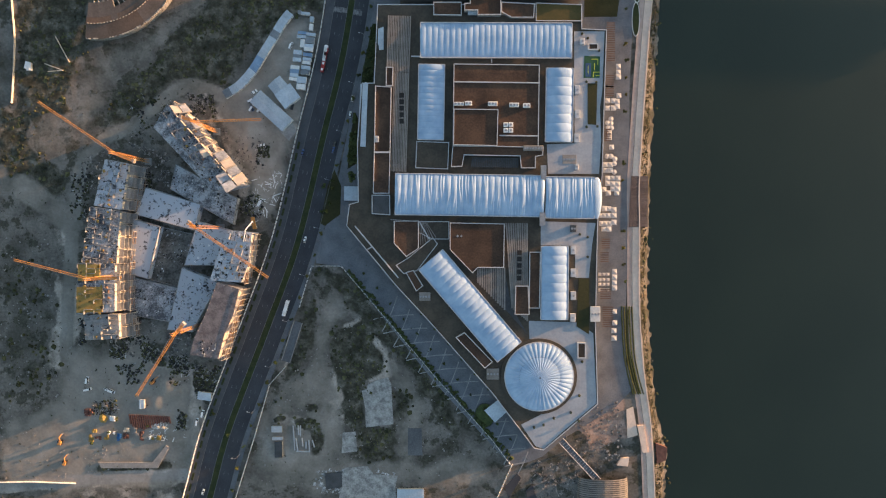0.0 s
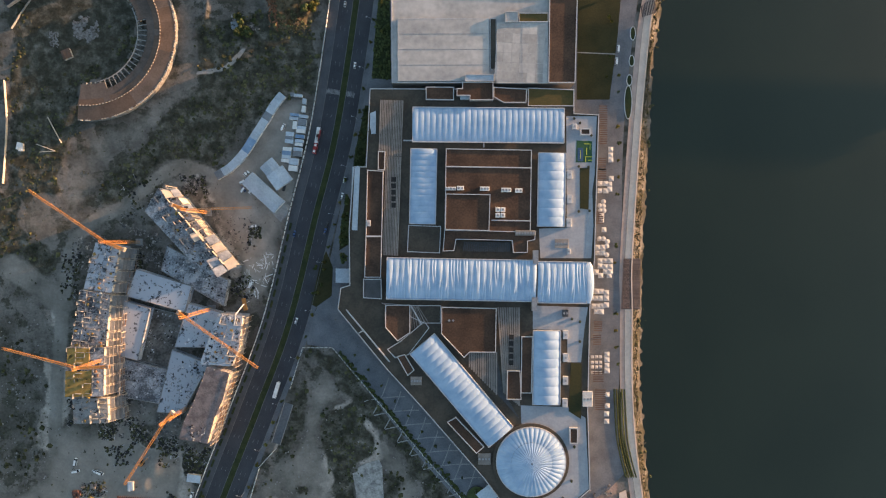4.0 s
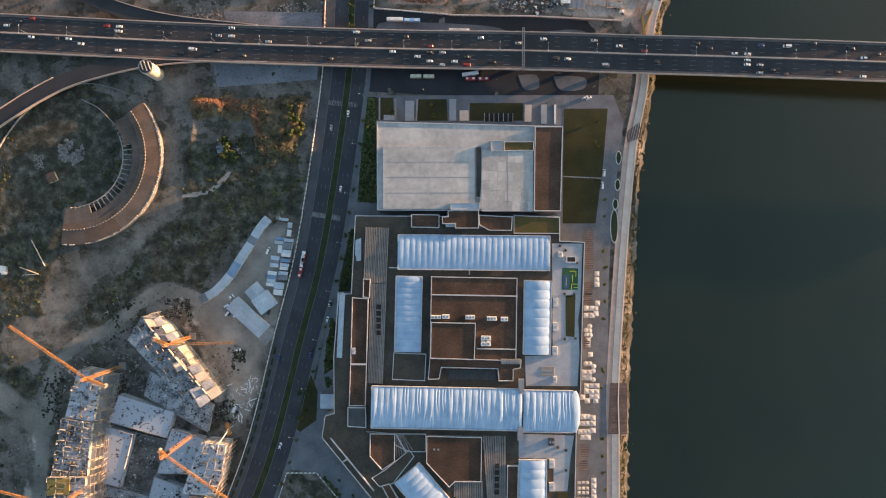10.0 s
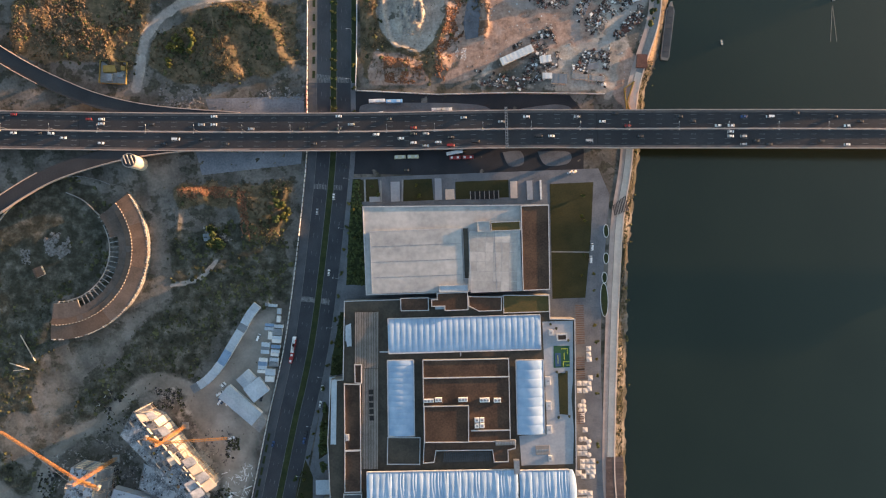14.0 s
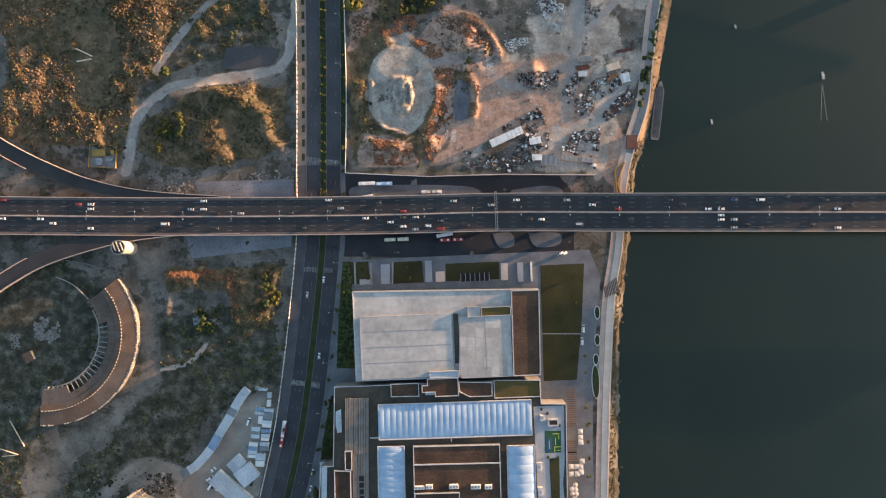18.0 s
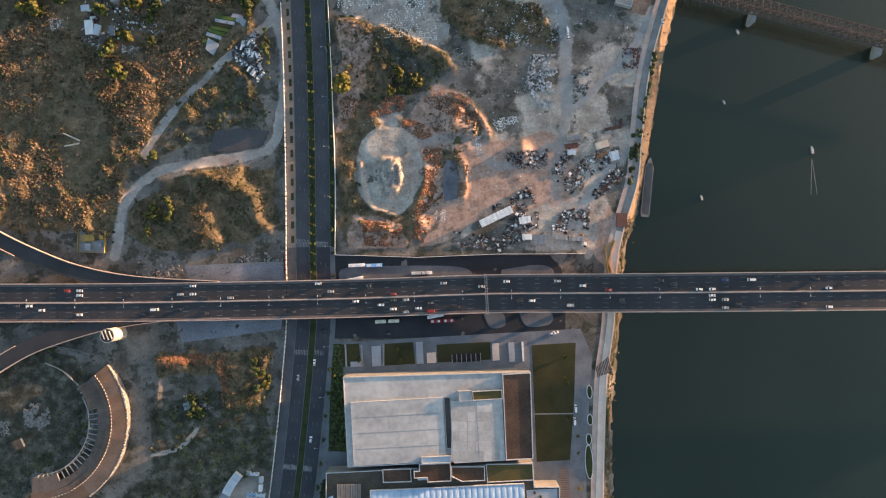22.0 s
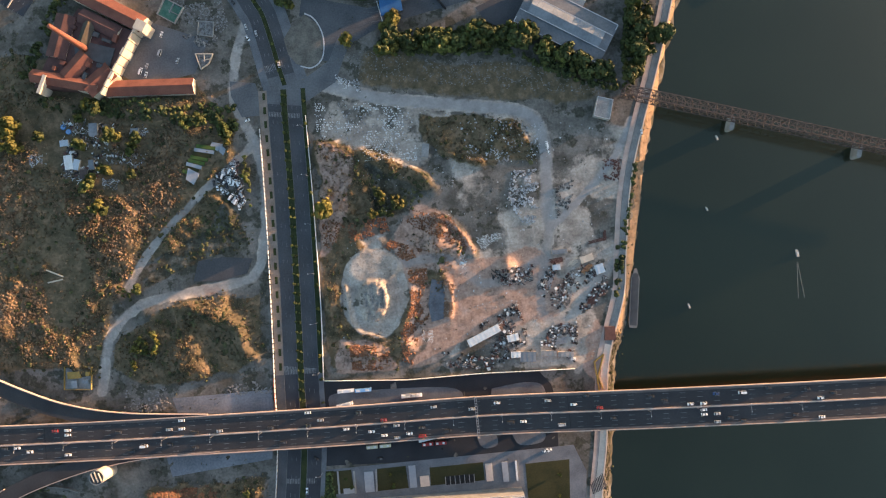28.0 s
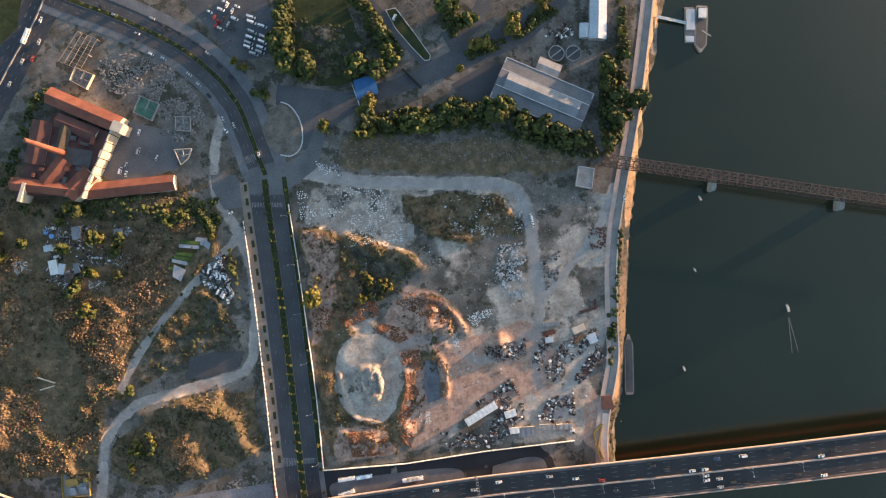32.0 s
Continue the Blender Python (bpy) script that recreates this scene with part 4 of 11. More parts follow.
# bus terminus beneath the big bridge, junctions and side roads
# terminus ground: the bridge's shade is put into the asphalt colour
plate("road", [(-70.3, 316.9), (-33.8, 315.3), (120.8, 308.3), (128.6, 298.4), (131.0, 285.8), (129.3, 250.6), (120.0, 248.1), (-41.2, 255.1), (-72.6, 256.4)], -0.4, 0.07, M_ASPHALT_SHADED, "bus turning ground below the bridge, asphalt darkened for its shade", "road")
plate("road", [(-61.6, 523.1), (-36.8, 519.2), (-9.2, 534.9), (0.7, 558.3), (-4.0, 569.8), (-13.2, 551.0), (-34.1, 538.0), (-37.3, 544.9), (-58.9, 541.9)], -0.4, 0.12, M_ASPHALT_OLD, "junction of grey asphalt", "road")
plate("road", [(-13.2, 551.0), (-3.4, 574.0), (-8.1, 585.6), (24.5, 589.2), (59.2, 592.4), (86.3, 601.3), (131.7, 616.1), (178.1, 635.3), (203.7, 658.0), (216.4, 656.0), (194.3, 628.4), (164.6, 606.6), (128.2, 594.7), (92.6, 587.2), (30.9, 575.1), (3.4, 562.2), (-8.7, 538.3)], -0.4, 0.09, M_ASPHALT_AGED, "worn grey access road", "road")
plate("road", [(37.4, 674.9), (58.7, 645.0), (86.6, 603.4), (79.6, 600.1), (63.8, 622.3), (41.9, 647.7), (24.8, 676.8)], -0.4, 0.08, M_ASPHALT_AGED, "worn grey side street", "road")
plate("road", [(98.0, 621.3), (121.1, 630.9), (144.3, 667.1), (157.0, 665.2), (128.2, 621.0), (104.1, 605.0)], -0.4, 0.1, M_ASPHALT_AGED, "worn grey side street", "road")
HIGHWAY = smooth_line([(-247.6, 612.3), (-232.4, 633.7), (-219.6, 652.1), (-202.9, 674.8), (-192.2, 692.8), (-180.5, 710.8), (-154.3, 748.9)])
hw = thing("road", "dark asphalt expressway with white lane lines", "road", kind="structure")
bm = bmesh.new()
ribbon(bm, HIGHWAY, 13.5, -13.5, -0.4, 0.16)
part("carriageway", bm, M_ASPHALT, hw)
bm = bmesh.new()
ribbon(bm, HIGHWAY, 0.4, -0.4, 0.1, 0.9)
part("crash_barrier", bm, M_CONC, hw)
bm = bmesh.new()
for o in (4, 8, -4.5, -8.5):
    for x, y, h in along(offset(HIGHWAY, o), 9):
        box(bm, (x, y, 0.17), (3, 0.22, 0.02), h)
tagged(part("lane_line", bm, M_WORN, hw), kind="stuff")
plate("road", [(-29.1, 601.9), (24.1, 587.0), (27.5, 575.7), (4.3, 568.5), (-10.3, 550.5), (-23.5, 552.6), (-18.6, 572.1), (-32.1, 587.2)], -0.4, 0.075, M_ASPHALT_AGED, "broad grey asphalt forecourt before the gate", "road")
plate("traffic_island", [(-45.1, 570.2), (-36.5, 582.9), (-28.3, 587.5), (-19.4, 579.9), (-15.5, 566.5), (-18.5, 551.8), (-26.6, 547.3), (-36.8, 550.7), (-42.3, 557.8)], 0.0, 0.28, M_SOIL_BARE, "bare earth island at the junction", "traffic island")
isl_kerb = thing("kerb", "pale curved kerb round the junction island", "kerb", kind="structure")
bm = bmesh.new()
ribbon(bm, smooth_line([(-28.2, 588.3), (-23.0, 585.5), (-18.6, 579.3), (-15.8, 570.8), (-15.6, 562.1), (-17.4, 553.8), (-21.8, 548.8), (-27.5, 546.9), (-34.0, 549.0)], 2), 0.45, -0.45, 0.0, 0.42)
part("kerb_line", bm, M_PARAPET, isl_kerb)
# park lawn takes the darker planting green, tree shade put into its colour
plate("lawn", [(-8.7, 677.5), (28.3, 671.8), (35.9, 631.0), (45.6, 609.8), (34.1, 596.3), (16.6, 593.8), (-0.1, 596.4), (-8.2, 613.8), (-11.8, 638.4)], -0.4, 0.12, M_MEDIAN, "park lawn among the trees, darkened for their shade", "lawn")
plate("lawn", [(-223.6, 706.5), (-206.1, 703.8), (-214.8, 674.4), (-228.8, 663.5)], -0.4, 0.2, M_MEDIAN, "dark overgrown verge beyond the expressway", "lawn")
plate("road", [(99.5, 581.7), (131.7, 595.0), (140.2, 589.3), (130.6, 567.3), (119.3, 561.2), (105.2, 572.1)], -0.4, 0.11, M_ASPHALT_MID, "dark asphalt yard beside the warehouse", "road")
plate("traffic_island", [(59.7, 645.7), (67.5, 646.3), (79.1, 624.2), (87.9, 606.2), (86.9, 602.4), (82.6, 602.7), (74.6, 614.4), (65.0, 630.0)], -0.2, 0.3, M_MEDIAN, "planted triangular island with a pale kerb", "traffic island")
tk = thing("kerb", "pale kerb round the planted traffic island", "kerb", kind="structure")
bm = bmesh.new()
ring(bm, [(59.7, 645.7), (67.5, 646.3), (79.1, 624.2), (87.9, 606.2), (86.9, 602.4), (82.6, 602.7), (74.6, 614.4), (65.0, 630.0)], 0.5, 0.0, 0.45)
part("kerb_line", bm, M_PARAPET, tk)
plate("pavement", [(-87.6, 542.2), (-68.6, 539.2), (-65.7, 523.8), (-62.8, 514.8), (-80.5, 514.6), (-87.4, 531.5)], -0.4, 0.13, M_ASPHALT_OLD, "grey paved lay-by", "pavement")
plate("road", [(-60.0, 624.1), (-34.4, 624.5), (-19.4, 639.6), (-34.1, 686.0), (-62.3, 699.2), (-95.9, 704.4), (-87.5, 672.2), (-73.1, 652.4)], -0.4, 0.06, M_ASPHALT_AGED, "grey car park surface", "road")
plate("road", [(-140.8, 591.3), (-100.9, 574.3), (-112.6, 550.4), (-153.4, 544.0), (-174.4, 560.1), (-160.3, 587.9)], -0.4, 0.07, M_ASPHALT_OLD, "asphalt yard beside the red-roofed works", "road")
plate("road", [(-154.8, 275.5), (-76.0, 277.3), (-78.0, 263.6), (-117.4, 260.4), (-150.5, 257.6)], -0.4, 0.06, M_HARD, "flat pale grey hardstanding", "road")
plate("road", [(-146.6, 313.5), (-74.1, 313.3), (-74.7, 297.9), (-142.9, 300.8)], -0.4, 0.06, M_HARD, "flat pale grey hardstanding", "road")
plate("road", [(-120.4, 411.3), (-101.6, 412.6), (-80.9, 409.6), (-85.5, 399.3), (-106.4, 395.2), (-125.1, 396.8)], -0.5, 0.35, M_ASPHALT_MID, "dark spread of asphalt planings", "road")

plate("pavement", [(-40.5, 252.2), (140.4, 253.6), (148.0, 234.1), (144.0, 200.7), (138.9, 150.8), (137.0, 100.9), (138.2, 42.8)] + [(137.6, 4.6), (135.9, -53.4), (139.6, -87.3), (144.9, -112.7), (128.9, -129.7), (91.0, -153.1), (74.2, -167.2), (63.6, -171.5), (50.9, -174.9), (-8.4, -109.3), (-74.3, -25.7), (-94.4, -22.3), (-96.0, -11.4), (-88.0, 3.3), (-79.0, 34.7), (-67.9, 88.8), (-56.1, 138.5)],
      -0.4, 0.16, M_PAVE, "grey paved precinct round the shopping mall", "pavement")
prom = thing("pavement", "pale concrete riverside promenade with a retaining wall", "promenade", kind="structure")
WE = smooth_line(WALL_EDGE, 6)
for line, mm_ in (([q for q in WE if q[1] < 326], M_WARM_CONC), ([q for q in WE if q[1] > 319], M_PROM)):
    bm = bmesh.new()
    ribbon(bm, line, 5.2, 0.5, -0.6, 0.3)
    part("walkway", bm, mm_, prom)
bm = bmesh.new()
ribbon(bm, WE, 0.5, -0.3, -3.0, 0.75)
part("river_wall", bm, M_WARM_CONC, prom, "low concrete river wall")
bm = bmesh.new()
ribbon(bm, WE, 9.0, 5.4, -0.6, 0.22)
part("footway", bm, M_RAIL, prom)

rev = thing("revetment", "sloping concrete river bank north of the bridge", "embankment", kind="structure")
RY = [330 + 10.0 * k for k in range(37)]
for k in range(len(RY) - 1):
    bm = bmesh.new()
    cs = []
    for yy in (RY[k], RY[k + 1] - 0.25):
        xa = float(np.interp(yy, *zip(*[(q[1], q[0]) for q in WE]))) + 0.3
        xb = float(np.interp(yy, *zip(*[(q[1], q[0]) for q in WATER_EDGE]))) + 0.2
        cs.append([bm.verts.new(v) for v in ((xa, yy, 0.1), (xb, yy, -4.6), (xb, yy, -6.2), (xa, yy, -1.6))])
    for i in range(4):
        bm.faces.new((cs[0][i], cs[0][(i + 1) % 4], cs[1][(i + 1) % 4], cs[1][i]))
    bm.faces.new(cs[0][::-1])
    bm.faces.new(cs[1])
    bmesh.ops.recalc_face_normals(bm, faces=bm.faces[:])
    part("slab", bm, M_REVET, rev)

lawn = plate("lawn", [(104.2, 243.3), (136.3, 243.6), (133.2, 204.8), (127.6, 159.0), (103.4, 158.9)], 0.0, 0.3, M_GRASS, "mown lawn with dry patches and a path", "lawn")
bm = bmesh.new()
a, b = (103.7, 193.4), (131.6, 192.3)
beam(bm, (*a, 0.31), (*b, 0.31), 0.8, 0.04)
part("path", bm, M_CONC, lawn)
for k, pts in enumerate(([(-38.4, 250.6), (-21.8, 250.7), (-20.9, 234.5), (-38.3, 234.4)], [(-3.1, 249.6), (17.7, 249.8), (18.6, 234.0), (-4.3, 233.8)], [(34.7, 247.0), (73.8, 247.3), (73.9, 234.4), (34.8, 234.1)])):
    plate("lawn", pts, 0.0, 0.28, M_GRASS, "small lawn with shrubs in the forecourt", "lawn")
plate("lawn", [(-40.3, 251.2), (-34.5, 251.2), (-33.2, 173.2), (-47.3, 173.9), (-44.6, 210.5)], 0.0, 0.26, M_MEDIAN, "dark planted strip beside the mall", "lawn")
plate("lawn", [(-80.7, 47.2), (-75.7, 34.7), (-76.6, 13.8), (-88.0, 5.4), (-91.7, 7.5), (-85.7, 34.7)], 0.0, 0.26, M_GRASS, "grass traffic island with shrubs", "lawn")
plate("lawn", [(-65.4, 88.8), (-62.9, 84.7), (-64.7, 51.4), (-71.0, 47.2), (-69.7, 68.0)], 0.0, 0.26, M_GRASS, "grass verge beside the mall", "lawn")
plate("lawn", [(135.6, -56.8), (137.7, -56.8), (137.9, -83.0), (141.4, -100.0), (147.4, -119.1), (144.9, -120.3), (136.3, -95.7)], 0.0, 0.4, M_GRASS, "curved green planting bed on the promenade", "planting bed")
for pts in ([(139.6, 169.5), (143.3, 167.4), (144.3, 150.8), (141.0, 144.5), (138.4, 148.7)], [(142.3, 211.1), (145.6, 212.4), (146.5, 204.9), (143.6, 202.4)], [(141.6, 190.3), (144.9, 191.6), (145.8, 184.9), (142.4, 183.2)], [(140.0, 176.6), (143.3, 177.4), (144.2, 170.8), (140.8, 169.1)]):
    bx0, bx1, by0, by1 = min(q[0] for q in pts), max(q[0] for q in pts), min(q[1] for q in pts), max(q[1] for q in pts)
    oval = [((bx0 + bx1) / 2 + (bx1 - bx0) / 2 * math.cos(k / 12 * math.pi), (by0 + by1) / 2 + (by1 - by0) / 2 * math.sin(k / 12 * math.pi)) for k in range(24)]
    bed = thing("planting_bed", "rounded planting bed of dark shrubs with a white rim", "planting bed")
    bm = bmesh.new()
    ring(bm, oval, 0.45, 0.0, 0.55)
    part("rim", bm, M_WHITE, bed)
    oval = [((bx0 + bx1) / 2 + ((bx1 - bx0) / 2 - 0.5) * math.cos(k / 12 * math.pi), (by0 + by1) / 2 + ((by1 - by0) / 2 - 0.5) * math.sin(k / 12 * math.pi)) for k in range(24)]
    bm = bmesh.new()
    prism(bm, oval, 0.1, 0.7)
    part("shrubs", bm, M_MEDIAN, bed)
# pale stone bands crossing the southern plaza in two curved families
PLAZA = [(-73.4, -8.4), (-39.9, -40.0), (-21.0, -61.1), (31.8, -116.1), (50.8, -143.3), (63.6, -163.8), (55.2, -198.1), (46.7, -185.2), (44.6, -170.2), (6.4, -130.6), (-35.7, -87.3), (-77.7, -32.4)]


def band(at, heading, bow):
    """One bowed band through a place, cut to the plaza's outline."""
    run_, out_ = [], []
    for k in range(-40, 41):
        s = k * 0.9
        q = (at[0] + s * math.cos(heading) - bow * s * s * math.sin(heading), at[1] + s * math.sin(heading) + bow * s * s * math.cos(heading))
        if inside(np.array([q[0]]), np.array([q[1]]), PLAZA)[0]:
            run_.append(q)
        else:
            if len(run_) > 3:
                out_.append(run_)
            run_ = []
    if len(run_) > 3:
        out_.append(run_)
    return out_


bands = thing("paving_band", "pale stone bands crossing the grey plaza paving", "paving", kind="structure")
pa, pb = Vector((-40.0, -62.0)), Vector((60.0, -172.0))
for k in range(12):
    at_ = pa.lerp(pb, k / 11)
    for hd, bow in ((radians(66), 0.004), (radians(8), -0.004)):
        for ln in band(at_, hd, bow):
            bm = bmesh.new()
            ribbon(bm, ln, 0.38, -0.38, 0.1, 0.175 if hd > 1 else 0.18)
            part("band", bm, M_CONC, bands)

# ---- shopping mall ----
def block(parent, pts, z0, z1, roof, wall=None, cap=0.55, rise=0.7, label="", capmat=None):
    """Walls, a roof surface and a raised parapet."""
    bm = bmesh.new()
    prism(bm, pts, z0, z1)
    part("wall", bm, wall or M_FACADE, parent)
    bm = bmesh.new()
    prism(bm, pts, z1 - 0.02, z1 + 0.08)
    part("roof", bm, roof, parent, label)
    if cap:
        bm = bmesh.new()
        ring(bm, pts, cap, z1 - 0.1, z1 + rise)
        part("parapet", bm, capmat or M_PARAPET, parent)


def rect(p, q):
    return [(p[0], p[1]), (q[0], p[1]), (q[0], q[1]), (p[0], q[1])]


def foil_material():
    m = bpy.data.materials.new("foil_cushion")
    m.use_nodes = True
    N, L = m.node_tree.nodes, m.node_tree.links
    bs = N["Principled BSDF"]
    bs.inputs["Roughness"].default_value = 0.24
    bs.inputs["Specular IOR Level"].default_value = 0.9
    bs.inputs["Coat Weight"].default_value = 0.6
    bs.inputs["Coat Roughness"].default_value = 0.1
    geo = N.new("ShaderNodeNewGeometry")
    n = N.new("ShaderNodeTexNoise")
    n.inputs["Scale"].default_value = 0.12
    n.inputs["Detail"].default_value = 4
    L.new(geo.outputs["Position"], n.inputs["Vector"])
    r = N.new("ShaderNodeValToRGB")
    r.color_ramp.elements[0].position, r.color_ramp.elements[1].position = 0.35, 0.65
    r.color_ramp.elements[0].color = (0.27, 0.39, 0.55, 1)
    r.color_ramp.elements[1].color = (0.39, 0.51, 0.66, 1)
    L.new(n.outputs[0], r.inputs[0])
    L.new(r.outputs[0], bs.inputs["Base Color"])
    return m


M_FOIL = foil_material()


def cushion_roof(parent, corners, ribs, z, arch, puff, wrinkle=0.0, seed=1):
    """A foil roof on a rectangle given by four corners (long side first): arched across, one puffed cushion between each pair of ribs."""
    o = Vector(corners[0])
    u, v = Vector(corners[1]) - o, Vector(corners[3]) - o
    lu, lv = u.length, v.length
    base = thing("cushion_roof", "", "")
    base.parent = parent
    base["label"] = "silvery translucent foil cushions between ribs"
    base.matrix_basis = Matrix.Translation((o.x, o.y, z)) @ Matrix.Rotation(math.atan2(u.y, u.x), 4, "Z")
    side = 1.0 if u.x * v.y - u.y * v.x > 0 else -1.0
    w = lu / ribs
    rnd = random.Random(seed)
    kinds = []
    for k in range(7 if wrinkle else 1):
        bm = bmesh.new()
        nu, nv = (13 if wrinkle else 7), (22 if wrinkle else 14)
        g = []
        amp = puff * (1 + (rnd.uniform(-0.5, 0.6) if wrinkle else 0))
        ph = rnd.uniform(0, 6)
        for j in range(nv + 1):
            t = j / nv
            row = []
            for i in range(nu + 1):
                s = i / nu
                zz = arch * (1 - (2 * t - 1) ** 2) + amp * (4 * s * (1 - s)) ** 0.8 * (0.25 + 0.75 * (4 * t * (1 - t)) ** 0.4)
                if wrinkle:
                    zz += wrinkle * (4 * s * (1 - s)) ** 0.6 * (0.5 + 0.5 * math.sin(4.2 * t + 1.7 * ph)) * (math.sin(15 * s + ph + 1.6 * math.sin(7 * t + ph)) + 0.6 * math.sin(9 * s - ph + 2.4 * math.sin(4 * t + 2 * ph)))
                row.append(bm.verts.new((s * w, side * t * lv, zz)))
            g.append(row)
        for j in range(nv):
            for i in range(nu):
                q = (g[j][i], g[j][i + 1], g[j + 1][i + 1], g[j + 1][i])
                bm.faces.new(q if side > 0 else q[::-1])
        mm = mesh_of("cushion", bm, M_FOIL)
        for p in mm.polygons:
            p.use_smooth = True
        kinds.append(mm)
    for k in range(ribs):
        shared(kinds[rnd.randrange(len(kinds))], "cushion", base, Matrix.Translation((k * w, 0, 0)))
    bm = bmesh.new()
    for a, b in (((0, 0), (lu, 0)), ((0, lv), (lu, lv)), ((0, 0), (0, lv)), ((lu, 0), (lu, lv))):
        beam(bm, (a[0], side * a[1], 0), (b[0], side * b[1], 0), 0.6, 1.6)
    part("frame", bm, M_PARAPET, base)
    return base


mall = thing("shopping_mall", "large shopping mall with rust-brown planted roofs and silvery foil skylights", "shopping mall")
ZB = 13.5
block(mall, [(-47.1, 163.1), (98.8, 163.1), (98.9, 145.9), (116.6, 145.1), (115.4, 99.0), (114.1, 40.9), (111.1, 7.3), (110.0, -66.2), (112.0, -123.8), (86.7, -145.7), (72.8, -157.7), (65.8, -156.4), (34.9, -115.5), (-10.1, -64.2), (-34.6, -37.6), (-69.9, 5.2), (-67.8, 20.7), (-61.3, 22.7), (-61.9, 63.6), (-58.5, 107.5), (-49.7, 107.5)], 0, ZB, M_ROOF_DARK, label="dark brown roof deck")
# north hall with the pale membrane roof
hall = thing("exhibition_hall", "flat-roofed hall with a pale membrane roof and a brown planted strip", "hall")
block(hall, [(-31.8, 229.7), (99.9, 227.1), (98.6, 166.8), (-31.3, 166.7)], 0, 15.5, M_ROOF_WHITE, label="pale roof membrane")
block(hall, [(-27.1, 211.8), (37.6, 212.3), (37.9, 168.3), (-26.8, 167.8)], 15.5, 16.6, M_ROOF_WHITE, cap=0.3, rise=0.15, wall=M_ROOF_WHITE)
block(hall, [(42.9, 209.5), (78.9, 209.8), (79.1, 166.5), (43.1, 166.3)], 15.5, 17.2, M_ROOF_WHITE, cap=0.3, rise=0.2, wall=M_ROOF_WHITE)
block(hall, [(80.0, 226.6), (100.0, 226.7), (98.7, 166.7), (79.5, 166.5)], 15.5, 17.2, M_ROOF_RUST, cap=0.6)
block(hall, [(48.8, 216.3), (57.6, 216.4), (57.7, 209.2), (48.9, 209.1)], 15.5, 17.8, M_ROOF_WHITE, cap=0.3)
block(hall, [(58.4, 215.6), (79.2, 215.8), (79.3, 209.4), (58.5, 209.2)], 15.5, 17.4, M_ROOF_OLIVE, cap=0.4)
block(hall, [(38.5, 212.1), (42.5, 212.1), (42.7, 176.4), (38.7, 176.4)], 15.5, 15.9, M_ROOF_DARK, cap=0.2)
M_SHEET_TILE = mat("patched_membrane", (0.33, 0.32, 0.31), (0.47, 0.455, 0.43), 0.1, 0.6, fine=0.5, vary=0.16)
for i in range(6):
    for j in range(6):
        qa, qb, qc, qd = (Vector(q) for q in ((43.1, 208.9), (77.6, 207.3), (75.6, 166.3), (41.2, 167.9)))
        cell = []
        for u, v in ((i + 0.02, j + 0.02), (i + 0.98, j + 0.02), (i + 0.98, j + 0.98), (i + 0.02, j + 0.98)):
            q = qa.lerp(qb, u / 6).lerp(qd.lerp(qc, u / 6), v / 6)
            cell.append((q.x, q.y))
        bm = bmesh.new()
        prism(bm, cell, 17.26, 17.33)
        part("roof_sheet", bm, M_SHEET_TILE, hall)
bm = bmesh.new()
for k in range(1, 4):
    a, b = Vector((-26.7, 211.9)).lerp(Vector((-26.4, 167.9)), k / 4), Vector((37.3, 212.3)).lerp(Vector((37.5, 168.3)), k / 4)
    beam(bm, (a.x, a.y, 16.7), (b.x, b.y, 16.7), 0.35, 0.1)
a, b = (60.8, 209.2), (61.1, 166.8)
beam(bm, (*a, 17.3), (*b, 17.3), 0.4, 0.1)
part("roof_joint", bm, M_STEEL, hall)
block(hall, [(20.7, 172.0), (41.1, 172.1), (41.1, 167.3), (20.7, 167.2)], 12, 18, M_SHEET_PALE, cap=0.3)

